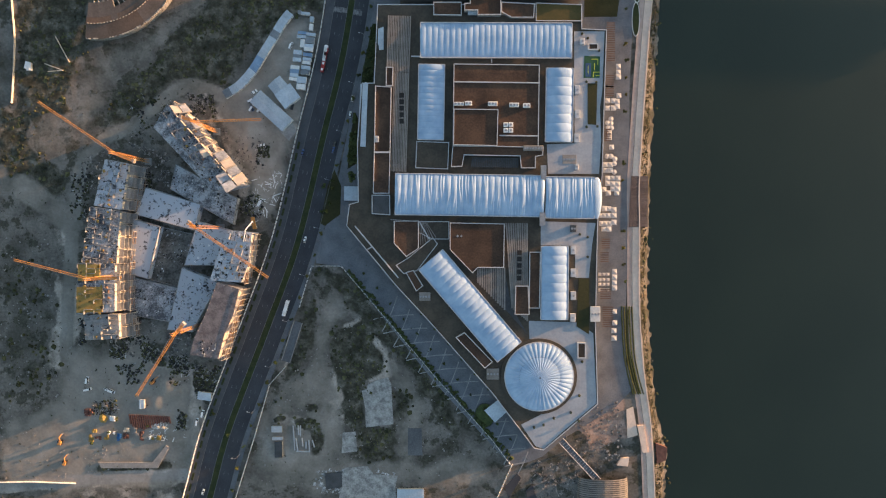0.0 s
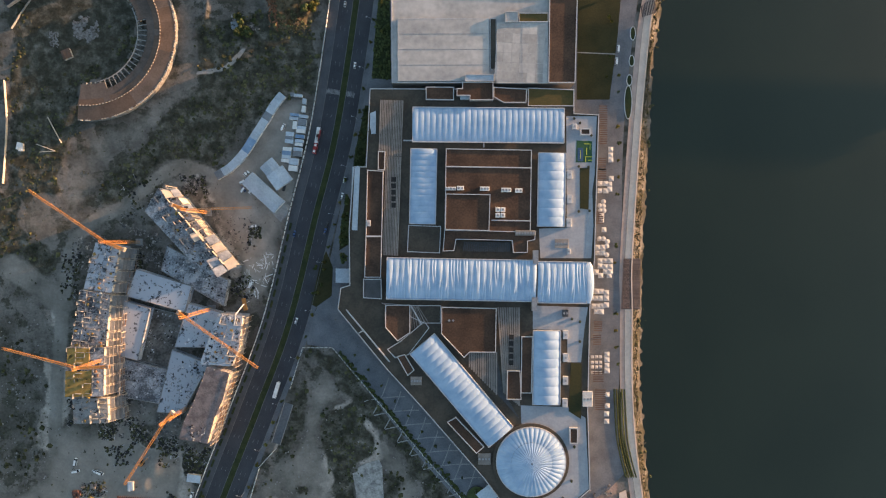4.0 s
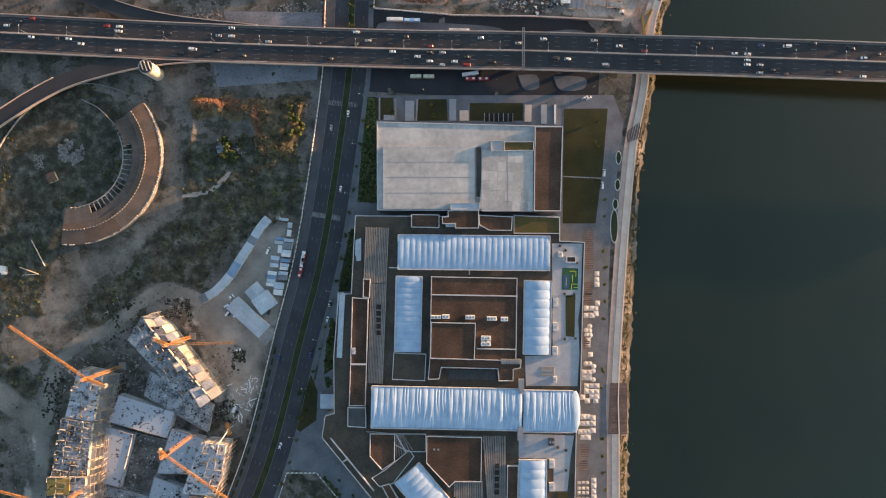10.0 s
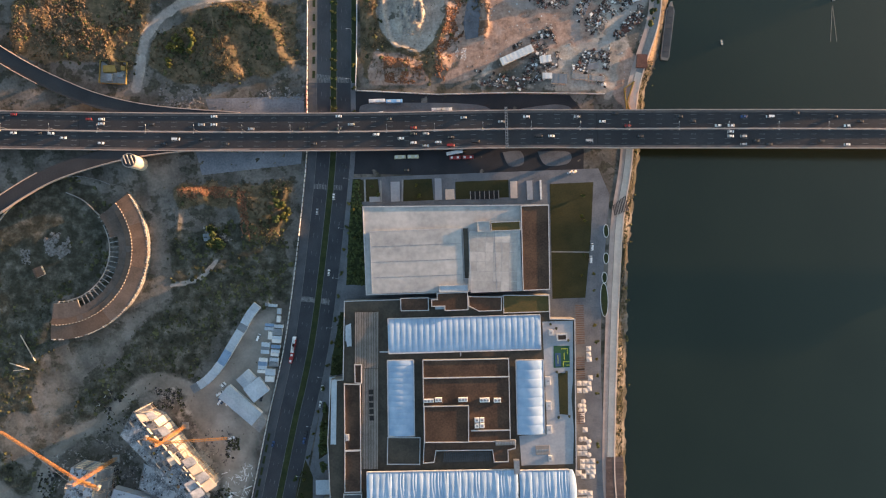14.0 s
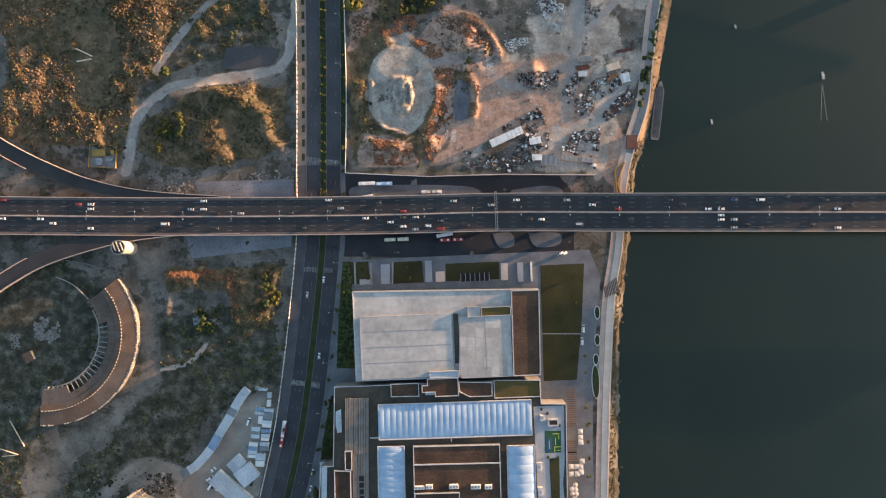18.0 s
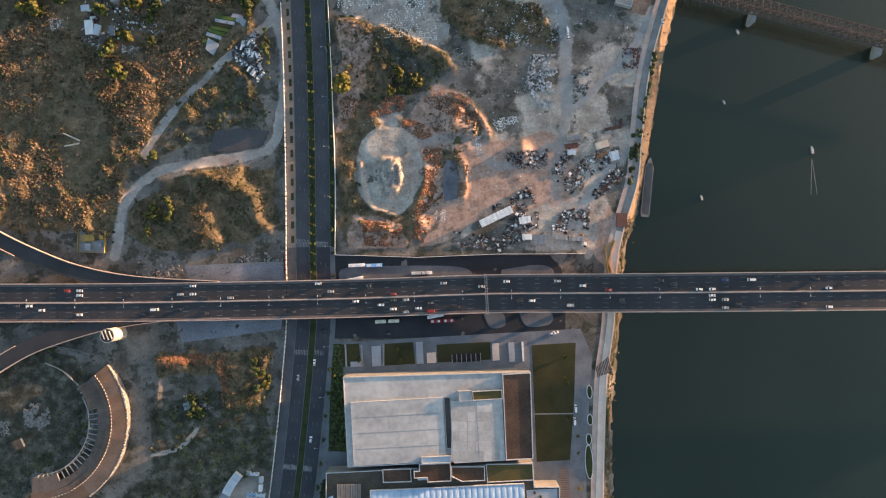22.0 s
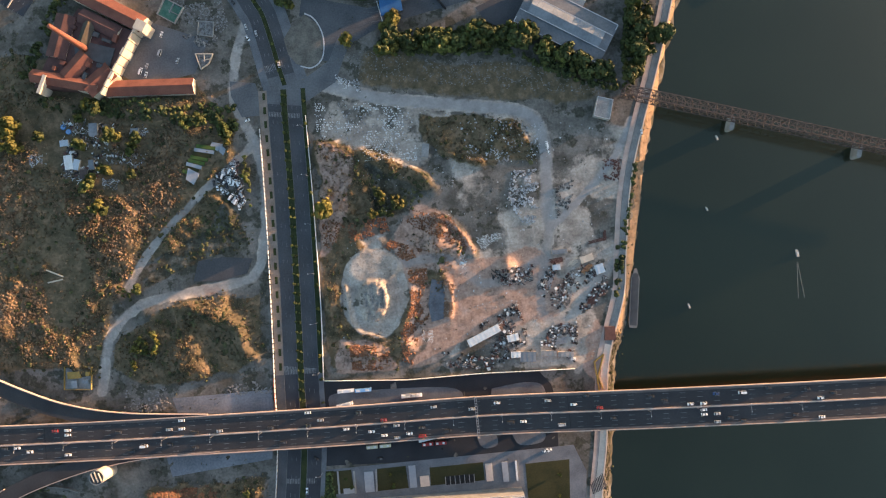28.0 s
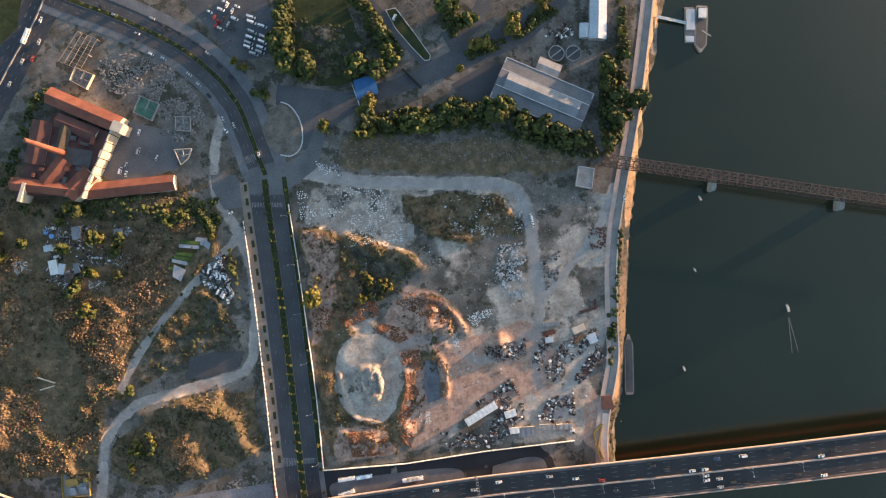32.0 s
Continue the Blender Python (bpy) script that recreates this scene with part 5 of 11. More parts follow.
# planted roof blocks
for pts, h, mm in (([(7.3, 120.1), (68.2, 119.3), (67.6, 60.7), (6.5, 62.3)], 17.0, M_ROOF_RUST), ([(7.3, 88.0), (38.9, 87.6), (38.2, 61.7), (6.9, 62.5)], 18.6, M_ROOF_RUST),
                   ([(6.5, 62.4), (71.4, 61.6), (71.0, 55.6), (65.8, 54.4), (65.8, 46.3), (55.4, 46.3), (54.5, 54.8), (15.0, 55.6), (13.4, 47.5), (5.3, 47.1)], 16.0, M_ROOF_RUST),
                   ([(-40.9, 118.2), (-35.7, 118.2), (-36.1, 104.6), (-41.0, 105.0)], 15.5, M_ROOF_RUST), ([(-48.6, 105.0), (-37.0, 104.2), (-37.9, 57.7), (-49.6, 57.7)], 15.5, M_ROOF_RUST),
                   ([(-49.6, 57.7), (-37.9, 57.7), (-38.7, 28.3), (-50.5, 28.3)], 15.5, M_ROOF_RUST), ([(-51.3, 27.4), (-38.3, 27.4), (-38.0, 12.9), (-51.3, 13.7)], 15.8, M_SLAT_DARK),
                   ([(-35.5, 8.9), (-17.7, 8.9), (-17.7, -11.0), (-26.7, -17.1), (-35.6, -7.3)], 15.5, M_ROOF_RUST), ([(4.5, 7.6), (43.8, 6.8), (43.4, -24.8), (24.8, -24.8), (20.8, -28.8), (4.5, -11.8)], 16.2, M_ROOF_RUST),
                   ([(61.7, -13.4), (69.8, -13.4), (69.2, -54.1), (61.4, -54.1)], 15.5, M_ROOF_RUST), ([(51.6, -37.7), (60.9, -37.7), (61.8, -58.5), (51.2, -58.5)], 16.2, M_ROOF_RUST),
                   ([(-7.1, 164.0), (12.9, 163.9), (12.9, 154.4), (-7.1, 154.8)], 15.5, M_ROOF_RUST), ([(18.7, 166.9), (40.7, 167.0), (40.8, 154.2), (24.0, 154.1), (24.0, 157.3), (14.8, 157.3), (14.8, 162.5), (18.8, 162.5)], 17.4, M_ROOF_RUST),
                   ([(41.0, 163.9), (64.7, 162.7), (64.3, 152.8), (48.2, 152.8), (41.0, 156.8)], 15.8, M_ROOF_RUST), ([(65.6, 163.9), (98.6, 162.7), (98.6, 150.8), (65.7, 150.8)], 14.2, M_ROOF_OLIVE),
                   ([(-27.2, -28.1), (-21.5, -26.5), (-14.6, -37.9), (-19.5, -42.0)], 15.2, M_ROOF_RUST), ([(8.7, -75.1), (15.2, -71.4), (35.6, -92.7), (29.9, -97.6)], 15.2, M_ROOF_RUST),
                   ([(-19.3, 65.9), (4.1, 65.1), (3.3, 45.7), (-20.2, 46.6)], 13.9, M_ROOF_DARK), ([(-24.7, -17.1), (-7.6, -2.9), (-4.0, -7.8), (-19.0, -27.3), (-28.8, -29.4), (-34.5, -23.2)], 13.7, M_ROOF_DARK),
                   ([(-38.5, 10.1), (-17.4, 8.5), (4.1, 8.5), (4.1, -4.5), (-8.0, -4.5)], 13.9, M_ROOF_DARK)):
    block(mall, pts, ZB, h, mm)
# pale terraces towards the river
for pts in ([(93.2, 143.9), (115.0, 143.9), (113.7, 102.2), (112.1, 90.1), (113.1, 66.0), (111.7, 42.5), (75.1, 42.5), (74.2, 63.6), (94.1, 64.4)], [(70.0, 8.5), (109.5, 7.3), (107.1, -7.8), (104.8, -32.2), (95.0, -32.2), (94.9, -9.4), (70.1, -8.6)],
            [(61.7, -63.3), (96.0, -64.5), (108.3, -72.3), (111.1, -123.3), (86.2, -144.4), (72.8, -156.8), (67.0, -154.8), (56.3, -139.0), (82.0, -125.8), (95.4, -104.4), (85.9, -82.6), (62.2, -76.4)]):
    bm = bmesh.new()
    prism(bm, pts, ZB - 0.1, ZB + 0.16)
    part("terrace", bm, M_TERRACE, mall, "pale paved roof terrace")
for pts in ([(103.1, 107.0), (110.0, 107.0), (109.4, 77.3), (103.3, 78.1)], [(97.5, -32.6), (105.2, -33.0), (105.1, -73.1), (96.1, -67.4)]):
    bm = bmesh.new()
    prism(bm, pts, ZB, ZB + 0.4)
    part("grass_bed", bm, M_GRASS, mall, "rectangle of roof grass")
# slatted roof strips
def slats(p00, p10, p11, p01, z, n, material):
    """Slats laid parallel to the side p00-p01, spread from p00 to p10."""
    a, b, c, d = (Vector(p) for p in (p00, p10, p11, p01))
    base = thing("slatted_screen", "", "")
    base.parent = mall
    for k in range(n):
        t = (k + 0.5) / n
        s, e = a.lerp(b, t), d.lerp(c, t)
        bm = bmesh.new()
        beam(bm, (s.x, s.y, z), (e.x, e.y, z), (b - a).length / n * 0.68, 0.5)
        part("slat", bm, material, base)


slats(*[(-39.6, 154.9), (-22.8, 154.4), (-24.2, 114.8), (-40.8, 115.4)], 14.6, 14, M_SLAT)
slats(*[(-35.6, 114.8), (-24.2, 114.4), (-26.5, 43.9), (-37.7, 44.3)], 14.6, 10, M_SLAT)
for pts in ([(-55.4, 108.0), (-53.9, 107.2), (-55.8, 61.9), (-59.6, 62.1), (-57.7, 106.3)], [(-46.6, 145.6), (-42.7, 147.0), (-42.7, 131.0), (-45.9, 130.7), (-46.2, 133.9), (-46.9, 134.8)]):
    bm = bmesh.new()
    prism(bm, pts, ZB, ZB + 0.75)
    part("sheet_roof", bm, M_SHEET_PALE, mall, "pale blue sheet-metal roof strip")
    ys = [p[1] for p in pts]
    for k in range(int((max(ys) - min(ys)) / 2.6) - 1):
        y = min(ys) + 2.6 * (k + 1)
        s = (y - min(ys)) / (max(ys) - min(ys))
        x0, x1 = (-59.2 + 1.7 * s, -56.0 + 1.8 * s) if pts[0][0] < -50 else (-45.8, -42.9)
        bm = bmesh.new()
        box(bm, ((x0 + x1) / 2, y, ZB + 0.8), (x1 - x0, 0.16, 0.1))
        part("seam", bm, M_SHEET_PALE, mall)
slats(*[(44.3, 7.2), (60.9, 7.2), (61.1, -63.9), (48.9, -53.7)], 14.4, 10, M_SLAT)
block(mall, [(24.9, -27.7), (44.0, -26.9), (49.4, -53.8), (60.9, -73.1), (23.3, -31.4)], ZB, 13.8, M_SLAT_DARK, cap=0)
slats((24.0, -24.9), (44.8, -24.9), (44.9, -56.3), (24.0, -35.1), 14.3, 13, M_SLAT)
slats((-17.4, 7.6), (-11.8, 7.6), (-4.5, -2.6), (-17.4, -9.1), 14.3, 7, M_SLAT)
slats(*[(20.3, 54.1), (53.8, 53.7), (53.5, 46.8), (19.5, 47.2)], 15.0, 26, M_SLAT_DARK)
for k in range(5):
    for c, col in (((-29.8, 89.1), 0), ((54.5, -23.2), 1)):
        bm = bmesh.new()
        box(bm, (c[0], c[1] + (k - 2) * 4.6, 14.95), (3.2, 3.4, 0.3))
        part("roof_opening", bm, M_BLACK, mall, "dark louvred opening")
for p, q, z in (((7.3, 107.3), (68.2, 106.5), 17.3), ((39.8, 69.4), (67.1, 69.0), 17.3), ((-22.9, 126.2), (34.4, 125.0), 14.0), ((34.4, 125.0), (34.4, 121.4), 14.0), ((-17.4, 8.5), (-10.1, -4.5), 14.3), ((-63.7, 5.2), (-32.5, -32.2), 14.2), ((-54.8, -11.8), (-50.8, -9.4), 14.2)):
    bm = bmesh.new()
    beam(bm, (*p, z), (*q, z), 0.8, 1.0)
    part("roof_kerb", bm, M_PARAPET, mall, "pale upstand between roof fields")
# foil roofs
cushion_roof(mall, [(-16.4, 125.0), (91.3, 124.5), (92.0, 148.4), (-15.6, 149.6)], 26, 15.2, 1.4, 0.26)
cushion_roof(mall, [(-18.5, 66.9), (-17.6, 120.2), (1.3, 119.8), (0.1, 66.5)], 13, 15.2, 1.2, 0.32)
cushion_roof(mall, [(72.7, 65.3), (73.3, 117.4), (92.6, 116.9), (92.1, 64.9)], 8, 15.2, 2.2, 0.42)
cushion_roof(mall, [(-34.6, 13.2), (71.4, 11.6), (72.1, 40.6), (-33.7, 42.6)], 24, 16.8, 2.6, 0.5, 0.14, 4)
cushion_roof(mall, [(72.6, 10.8), (107.7, 10.4), (107.5, 39.8), (72.9, 40.2)], 8, 16.8, 2.6, 0.5, 0.14, 7)
cushion_roof(mall, [(70.0, -62.2), (70.2, -9.4), (90.0, -9.8), (89.5, -62.6)], 8, 15.2, 2.2, 0.42)
cushion_roof(mall, [(-17.8, -26.4), (38.8, -92.9), (55.8, -77.3), (-1.1, -11.0)], 18, 15.2, 2.0, 0.32)
for p in ((71.2, 43.3), (70.5, 10.0)):
    bm = bmesh.new()
    box(bm, (p[0], p[1], 17), (3.8, 9.5, 3.5))
    part("gutter_box", bm, M_STEEL, mall)
# rounded nose of the long foil roof
bm = bmesh.new()
a, b = Vector((107.7, 10.4)), Vector((107.5, 39.8))
mid, hl = (a + b) / 2, (b - a).length / 2
rows = []
for i in range(9):
    u = i / 8
    row = []
    for j in range(13):
        t = j / 12 * 2 - 1
        row.append(bm.verts.new((mid.x + 5.6 * u * math.sqrt(max(0, 1 - 0.75 * t * t)), mid.y + hl * t, 16.8 + 3.0 * (1 - t * t) * math.sqrt(max(0, 1 - u * u)))))
    rows.append(row)
for i in range(8):
    for j in range(12):
        bm.faces.new((rows[i][j], rows[i + 1][j], rows[i + 1][j + 1], rows[i][j + 1]))
part("foil_nose", bm, M_FOIL, mall, "rounded end of the foil roof", smooth=True)
# round foil dome
dc = (69.1, -103.6)
dome = thing("dome", "", "")
dome.parent = mall
dome["label"] = "round foil dome with radiating cushions"
dome.location = (dc[0], dc[1], 15.2)
ND, RD = 40, 24.6
for r0, r1, zA, zB in ((14.6, RD, 2.2, 0.0), (0.6, 14.6, 4.2, 2.5)):
    bm = bmesh.new()
    g = []
    for j in range(9):
        r = r0 + (r1 - r0) * j / 8
        row = []
        for i in range(6):
            s = i / 5
            an = 2 * math.pi / ND * (s - 0.5)
            zz = zA + (zB - zA) * (j / 8) ** 1.5 + 0.55 * 4 * s * (1 - s) * (r / RD) * (0.4 + 0.6 * math.sin(math.pi * j / 8))
            row.append(bm.verts.new((r * math.cos(an), r * math.sin(an), zz)))
        g.append(row)
    for j in range(8):
        for i in range(5):
            bm.faces.new((g[j][i], g[j + 1][i], g[j + 1][i + 1], g[j][i + 1]))
    mm = mesh_of("cushion", bm, M_FOIL)
    for p in mm.polygons:
        p.use_smooth = True
    for k in range(ND):
        shared(mm, "cushion", dome, Matrix.Rotation(2 * math.pi * k / ND, 4, "Z"))
bm = bmesh.new()
N2 = 64
ring(bm, [(27.5 * math.cos(2 * math.pi * k / N2), 27.5 * math.sin(2 * math.pi * k / N2)) for k in range(N2)], 2.4, -1.6, -0.6)
part("gutter", bm, M_ROOF_DARK, dome)
bm = bmesh.new()
ring(bm, [(25.2 * math.cos(2 * math.pi * k / N2), 25.2 * math.sin(2 * math.pi * k / N2)) for k in range(N2)], 0.7, -1.6, 0.25)
part("rim", bm, M_PARAPET, dome)

# ---- road bridge ----
ZD = 9.6
DECK_X, DECK_Z = [-400, -140, 0, 72, 140, 200, 280, 340], [7.0, 7.2, 8.2, 9.6, 12.5, 16.0, 19.0, 20.0]
BR = smooth_line([(-565.8, 305.4), (-404.2, 298.5), (-282.7, 293.3), (-169.0, 288.4)] + [(-30.5, 284.3)] + [(75.1, 282.7)] + [(162.8, 279.2)] + [(257.3, 275.6)] + [(347.1, 272.2), (638.9, 261.4)], 10)


def lift(ob, dz=0.0):
    """Bends a part of the bridge, built at one level, to the deck's rise."""
    for v in ob.data.vertices:
        v.co.z += float(np.interp(v.co.x, DECK_X, DECK_Z)) - ZD + dz
    return ob


bridge = thing("road_bridge", "wide concrete and steel road bridge with two carriageways", "bridge")
HW = 13.4
bm = bmesh.new()
ribbon(bm, BR, HW, -HW, ZD - 1.2, ZD)
lift(part("deck", bm, M_DECK, bridge, "dark asphalt bridge deck"))
for o in (HW - 0.9, -HW + 0.9):
    bm = bmesh.new()
    ribbon(bm, BR, o + 0.9, o - 0.9, ZD - 0.5, ZD + 0.25)
    lift(part("footway", bm, M_WALK, bridge))
for o in (HW + 0.1, -HW - 0.1):
    bm = bmesh.new()
    ribbon(bm, BR, o + 0.3, o - 0.3, ZD - 1.6, ZD + 0.9)
    lift(part("railing", bm, M_RAIL, bridge, "pale pinkish bridge parapet"))
bm = bmesh.new()
ribbon(bm, BR, 0.45, -0.45, ZD, ZD + 0.9)
lift(part("median_barrier", bm, M_RAIL, bridge))
# girders, unseen from above, drawn deep to keep low sun off the forecourt
for o in (4.5, -4.5):
    bm = bmesh.new()
    ribbon(bm, BR, o + 1.5, o - 1.5, ZD - 6.4, ZD - 1.2)
    lift(part("girder", bm, M_BRIDGE_RED, bridge, "red-painted box girder, made deep to shade the forecourt"))
bm = bmesh.new()
for o in (3.7, 7.0, 10.2, -3.7, -7.0, -10.2):
    for x, y, h in along(offset(BR, o), 12.0, 3.0):
        box(bm, (x, y, ZD + 0.01), (4.0, 0.2, 0.03), h)
tagged(lift(part("lane_line", bm, M_WORN, bridge)), kind="stuff")
for o in (0.9, 12.0, -0.9, -12.0):
    bm = bmesh.new()
    ribbon(bm, BR, o + 0.08, o - 0.08, ZD, ZD + 0.02)
    lift(part("edge_line", bm, M_WORN, bridge))
for px in ((-79.3, 286.5), (1.3, 283.1), (76.0, 281.9), (150.7, 280.8), (-246.5, 292.0), (-164.0, 288.5)):
    for dy in (-6, 6):
        bm = bmesh.new()
        box(bm, (px[0], px[1] + dy, ZD / 2 - 2.5), (2.2, 2.8, ZD))
        lift(part("pier", bm, M_CONC, bridge))
# expansion joints
for p in ((-235.6, 291.2), (-70.8, 285.4), (137.2, 280.9)):
    bm = bmesh.new()
    box(bm, (p[0], p[1], ZD + 0.02), (0.45, 2 * HW - 2, 0.03), radians(1))
    lift(part("expansion_joint", bm, M_BLACK, bridge))
gantry = thing("sign_gantry", "grey steel sign gantry spanning the bridge deck", "gantry", (*(71.9, 282.9), ZD))
bm = bmesh.new()
for dx in (-0.7, 0.7):
    for z in (6.0, 7.2):
        beam(bm, (dx, -14, z), (dx, 14, z), 0.25)
for k in range(15):
    beam(bm, (-0.7, -14 + 2 * k, 6.6), (0.7, -14 + 2 * k, 6.6), 0.2, 1.2)
part("truss_beam", bm, M_STEEL, gantry)
for dy in (-14, 0, 14):
    bm = bmesh.new()
    cyl(bm, (0, dy, -0.5), 0.35, 7.0, 8)
    part("post", bm, M_STEEL, gantry)
# slip roads on the western side
for line, side in (([(-119.9, 295.7), (-180.8, 302.4), (-221.2, 312.3), (-253.3, 326.3), (-281.3, 341.8), (-313.3, 363.7)], -1), ([(-112.4, 279.5), (-161.2, 279.5), (-202.0, 275.2), (-234.7, 267.6), (-259.3, 259.3), (-284.0, 246.2), (-312.8, 227.2)], 1)):
    ramp_road = thing("slip_road", "curving concrete slip road with pale parapets", "slip road")
    ln = smooth_line(line, 5)
    bm = bmesh.new()
    ribbon(bm, ln, 5.2, -5.2, 5.4, 7.0)
    part("deck", bm, M_DECK, ramp_road)
    far_ln = [q for q in ln if q[0] < -262]
    for o, ln_ in ((5.3, ln if side > 0 else far_ln), (-5.3, far_ln if side > 0 else ln)):
        bm = bmesh.new()
        ribbon(bm, ln_, o + 0.25, o - 0.25, 5.4, 7.9)
        part("parapet", bm, M_RAIL, ramp_road)
    for x, y, h in along(ln, 32, 20):
        bm = bmesh.new()
        cyl(bm, (x, y, -1), 1.1, 6.6, 12)
        part("pier", bm, M_CONC, ramp_road)
# round concrete kiosk tower beneath the slip road
st = thing("stair_tower", "tall pale round concrete stair tower beside the slip road", "tower", (-194.5, 266.9, 0))
bm = bmesh.new()
cyl(bm, (0, 0, -0.5), 4.8, 18.5, 28)
part("drum", bm, M_CREAM, st, smooth=False)
bm = bmesh.new()
ring(bm, [(5.1 * math.cos(k / 14 * math.pi), 5.1 * math.sin(k / 14 * math.pi)) for k in range(28)], 0.5, 17.6, 18.9)
part("parapet", bm, M_CONC, st)
bm = bmesh.new()
cyl(bm, (0, 0, 17.9), 4.5, 0.2, 28)
part("roof", bm, M_SLAT_DARK, st)
for k in range(3):
    bm = bmesh.new()
    box(bm, (-2.6 + 2.6 * k, 0.5, 18.7), (0.5, 7.5 - 1.5 * abs(k - 1), 1.4), 0.35)
    part("stair_wall", bm, M_CREAM, st)

# ---- old railway truss bridge ----
TA, TB = Vector((200.3, 506.4)), Vector((454.5, 426.9))
truss = thing("railway_bridge", "rust-red riveted steel truss railway bridge", "bridge")
td = (TB - TA).normalized()
tn = Vector((-td.y, td.x))
TW, ZL, ZT = 3.4, 3.2, 14.2
LT = (TB - TA).length
def tp(s, o, z):
    p = TA + td * s + tn * o
    return (p.x, p.y, z)
bm = bmesh.new()
for o in (-0.8, 0.8):
    beam(bm, tp(0, o, ZL + 0.4), tp(LT, o, ZL + 0.4), 0.5, 0.3)
part("track_deck", bm, M_TRUSS, truss)
for o in (-TW, TW):
    for z in (ZL, ZT):
        bm = bmesh.new()
        beam(bm, tp(0, o, z), tp(LT, o, z), 0.5, 0.5)
        part("chord", bm, M_TRUSS, truss)
def bar(name, a, b, w):
    bm = bmesh.new()
    beam(bm, a, b, w)
    return part(name, bm, M_TRUSS, truss)


PAN = 6.0
NPAN = int(LT / PAN)
for k in range(NPAN):
    s, e = k * PAN, (k + 1) * PAN
    for o in (-TW, TW):
        bar("post", tp(s, o, ZL), tp(s, o, ZT), 0.35)
        bar("diagonal", tp(s, o, ZL), tp(e, o, ZT), 0.34)
        bar("diagonal", tp(s, o, ZT), tp(e, o, ZL), 0.34)
    bar("cross_beam", tp(s, -TW, ZT), tp(s, TW, ZT), 0.5)
    bar("wind_brace", tp(s, -TW, ZT), tp(e, TW, ZT), 0.34)
    bar("wind_brace", tp(s, TW, ZT), tp(e, -TW, ZT), 0.34)
    bar("cross_beam", tp(s, -TW, ZL), tp(s, TW, ZL), 0.6)
for p in ((280.3, 476.8), (371.8, 447.7)):
    bm = bmesh.new()
    ax = math.atan2(td.y, td.x)
    box(bm, (p[0] + tn.x, p[1] + tn.y, -2), (3.6, 8, 9.5), ax)
    cyl(bm, (p[0] - tn.x * 3.2, p[1] - tn.y * 3.2, -6.5), 1.8, 9.0, 16)
    part("stone_pier", bm, M_CONC, truss)

# ---- apartment blocks under construction ----
def tower(pts, floors, label, roofmat, edge=None, seed=1, scaffold=True):
    """An unfinished block: slabs, columns, stair cores, parapets and scaffolding on the outside."""
    rnd = random.Random(seed)
    base = thing("unfinished_building", label, "building")
    h = 3.2
    c = Vector((sum(p[0] for p in pts) / len(pts), sum(p[1] for p in pts) / len(pts)))
    for k in range(floors + 1):
        bm = bmesh.new()
        prism(bm, pts, k * h - 0.28 + 0.2, k * h + 0.2)
        part("floor_slab", bm, M_CONC_NEW if k < floors else roofmat, base)
    n = len(pts)
    cols = []
    for i in range(n):
        a, b = Vector(pts[i]), Vector(pts[(i + 1) % n])
        m = max(1, int((b - a).length / 5.0))
        for j in range(m):
            p = a.lerp(b, j / m).lerp(c, 0.03)
            cols.append(p)
    for p in cols:
        bm = bmesh.new()
        box(bm, (p.x, p.y, floors * h / 2), (0.6, 0.6, floors * h + rnd.uniform(0.2, 1.6)))
        part("column", bm, M_CONC, base)
    # inner walls on each floor, seen between the slabs
    for i in range(n):
        a, b = Vector(pts[i]), Vector(pts[(i + 1) % n])
        L = (b - a).length
        m = max(1, int(L / 6.0))
        d = math.atan2(b.y - a.y, b.x - a.x)
        for j in range(m):
            # one upright strip of infill a bay; the storeys' slabs cut it
            if rnd.random() < 0.9:
                p = a.lerp(b, (j + 0.5) / m).lerp(c, 0.03)
                bm = bmesh.new()
                box(bm, (p.x, p.y, floors * h / 2), (L / m * rnd.uniform(0.6, 0.92), 0.25, floors * h - 0.3), d)
                part("infill_wall", bm, M_CREAM, base, "pale block infill wall")
    return base, c


def rooms_on_top(base, corner, ux, uy, nx_, ny_, z, seed):
    """Half-built walls of the next floor on a slab, laid out as a cell grid."""
    rnd = random.Random(seed)
    o, u, v = Vector(corner), Vector(ux), Vector(uy)
    hu, hv = math.atan2(u.y, u.x), math.atan2(v.y, v.x)
    for i in range(nx_):
        for j in range(ny_):
            p = o + u * (i + 0.5) / nx_ + v * (j + 0.5) / ny_
            if rnd.random() < 0.75:
                bm = bmesh.new()
                hh = rnd.choice((0.4, 0.8, 1.2, 2.4))
                q = p - v * 0.5 / ny_
                box(bm, (q.x, q.y, z + hh / 2), (u.length / nx_ * rnd.uniform(0.5, 0.95), 0.25, hh), hu)
                q = p - u * 0.5 / nx_
                box(bm, (q.x, q.y, z + hh / 2), (v.length / ny_ * rnd.uniform(0.5, 0.95), 0.25, hh), hv)
                part("room_wall", bm, M_CONC, base)
            if rnd.random() < 0.5:
                bm = bmesh.new()
                q = p + u * rnd.uniform(-0.3, 0.3) / nx_ + v * rnd.uniform(-0.3, 0.3) / ny_
                box(bm, (q.x, q.y, z + 0.4), (rnd.uniform(0.8, 2.6), rnd.uniform(0.6, 1.6), 0.8), rnd.uniform(0, 3))
                part("building_materials", bm, rnd.choice((M_WOOD, M_SLAT_DARK, M_FORM, M_STEEL)), base)


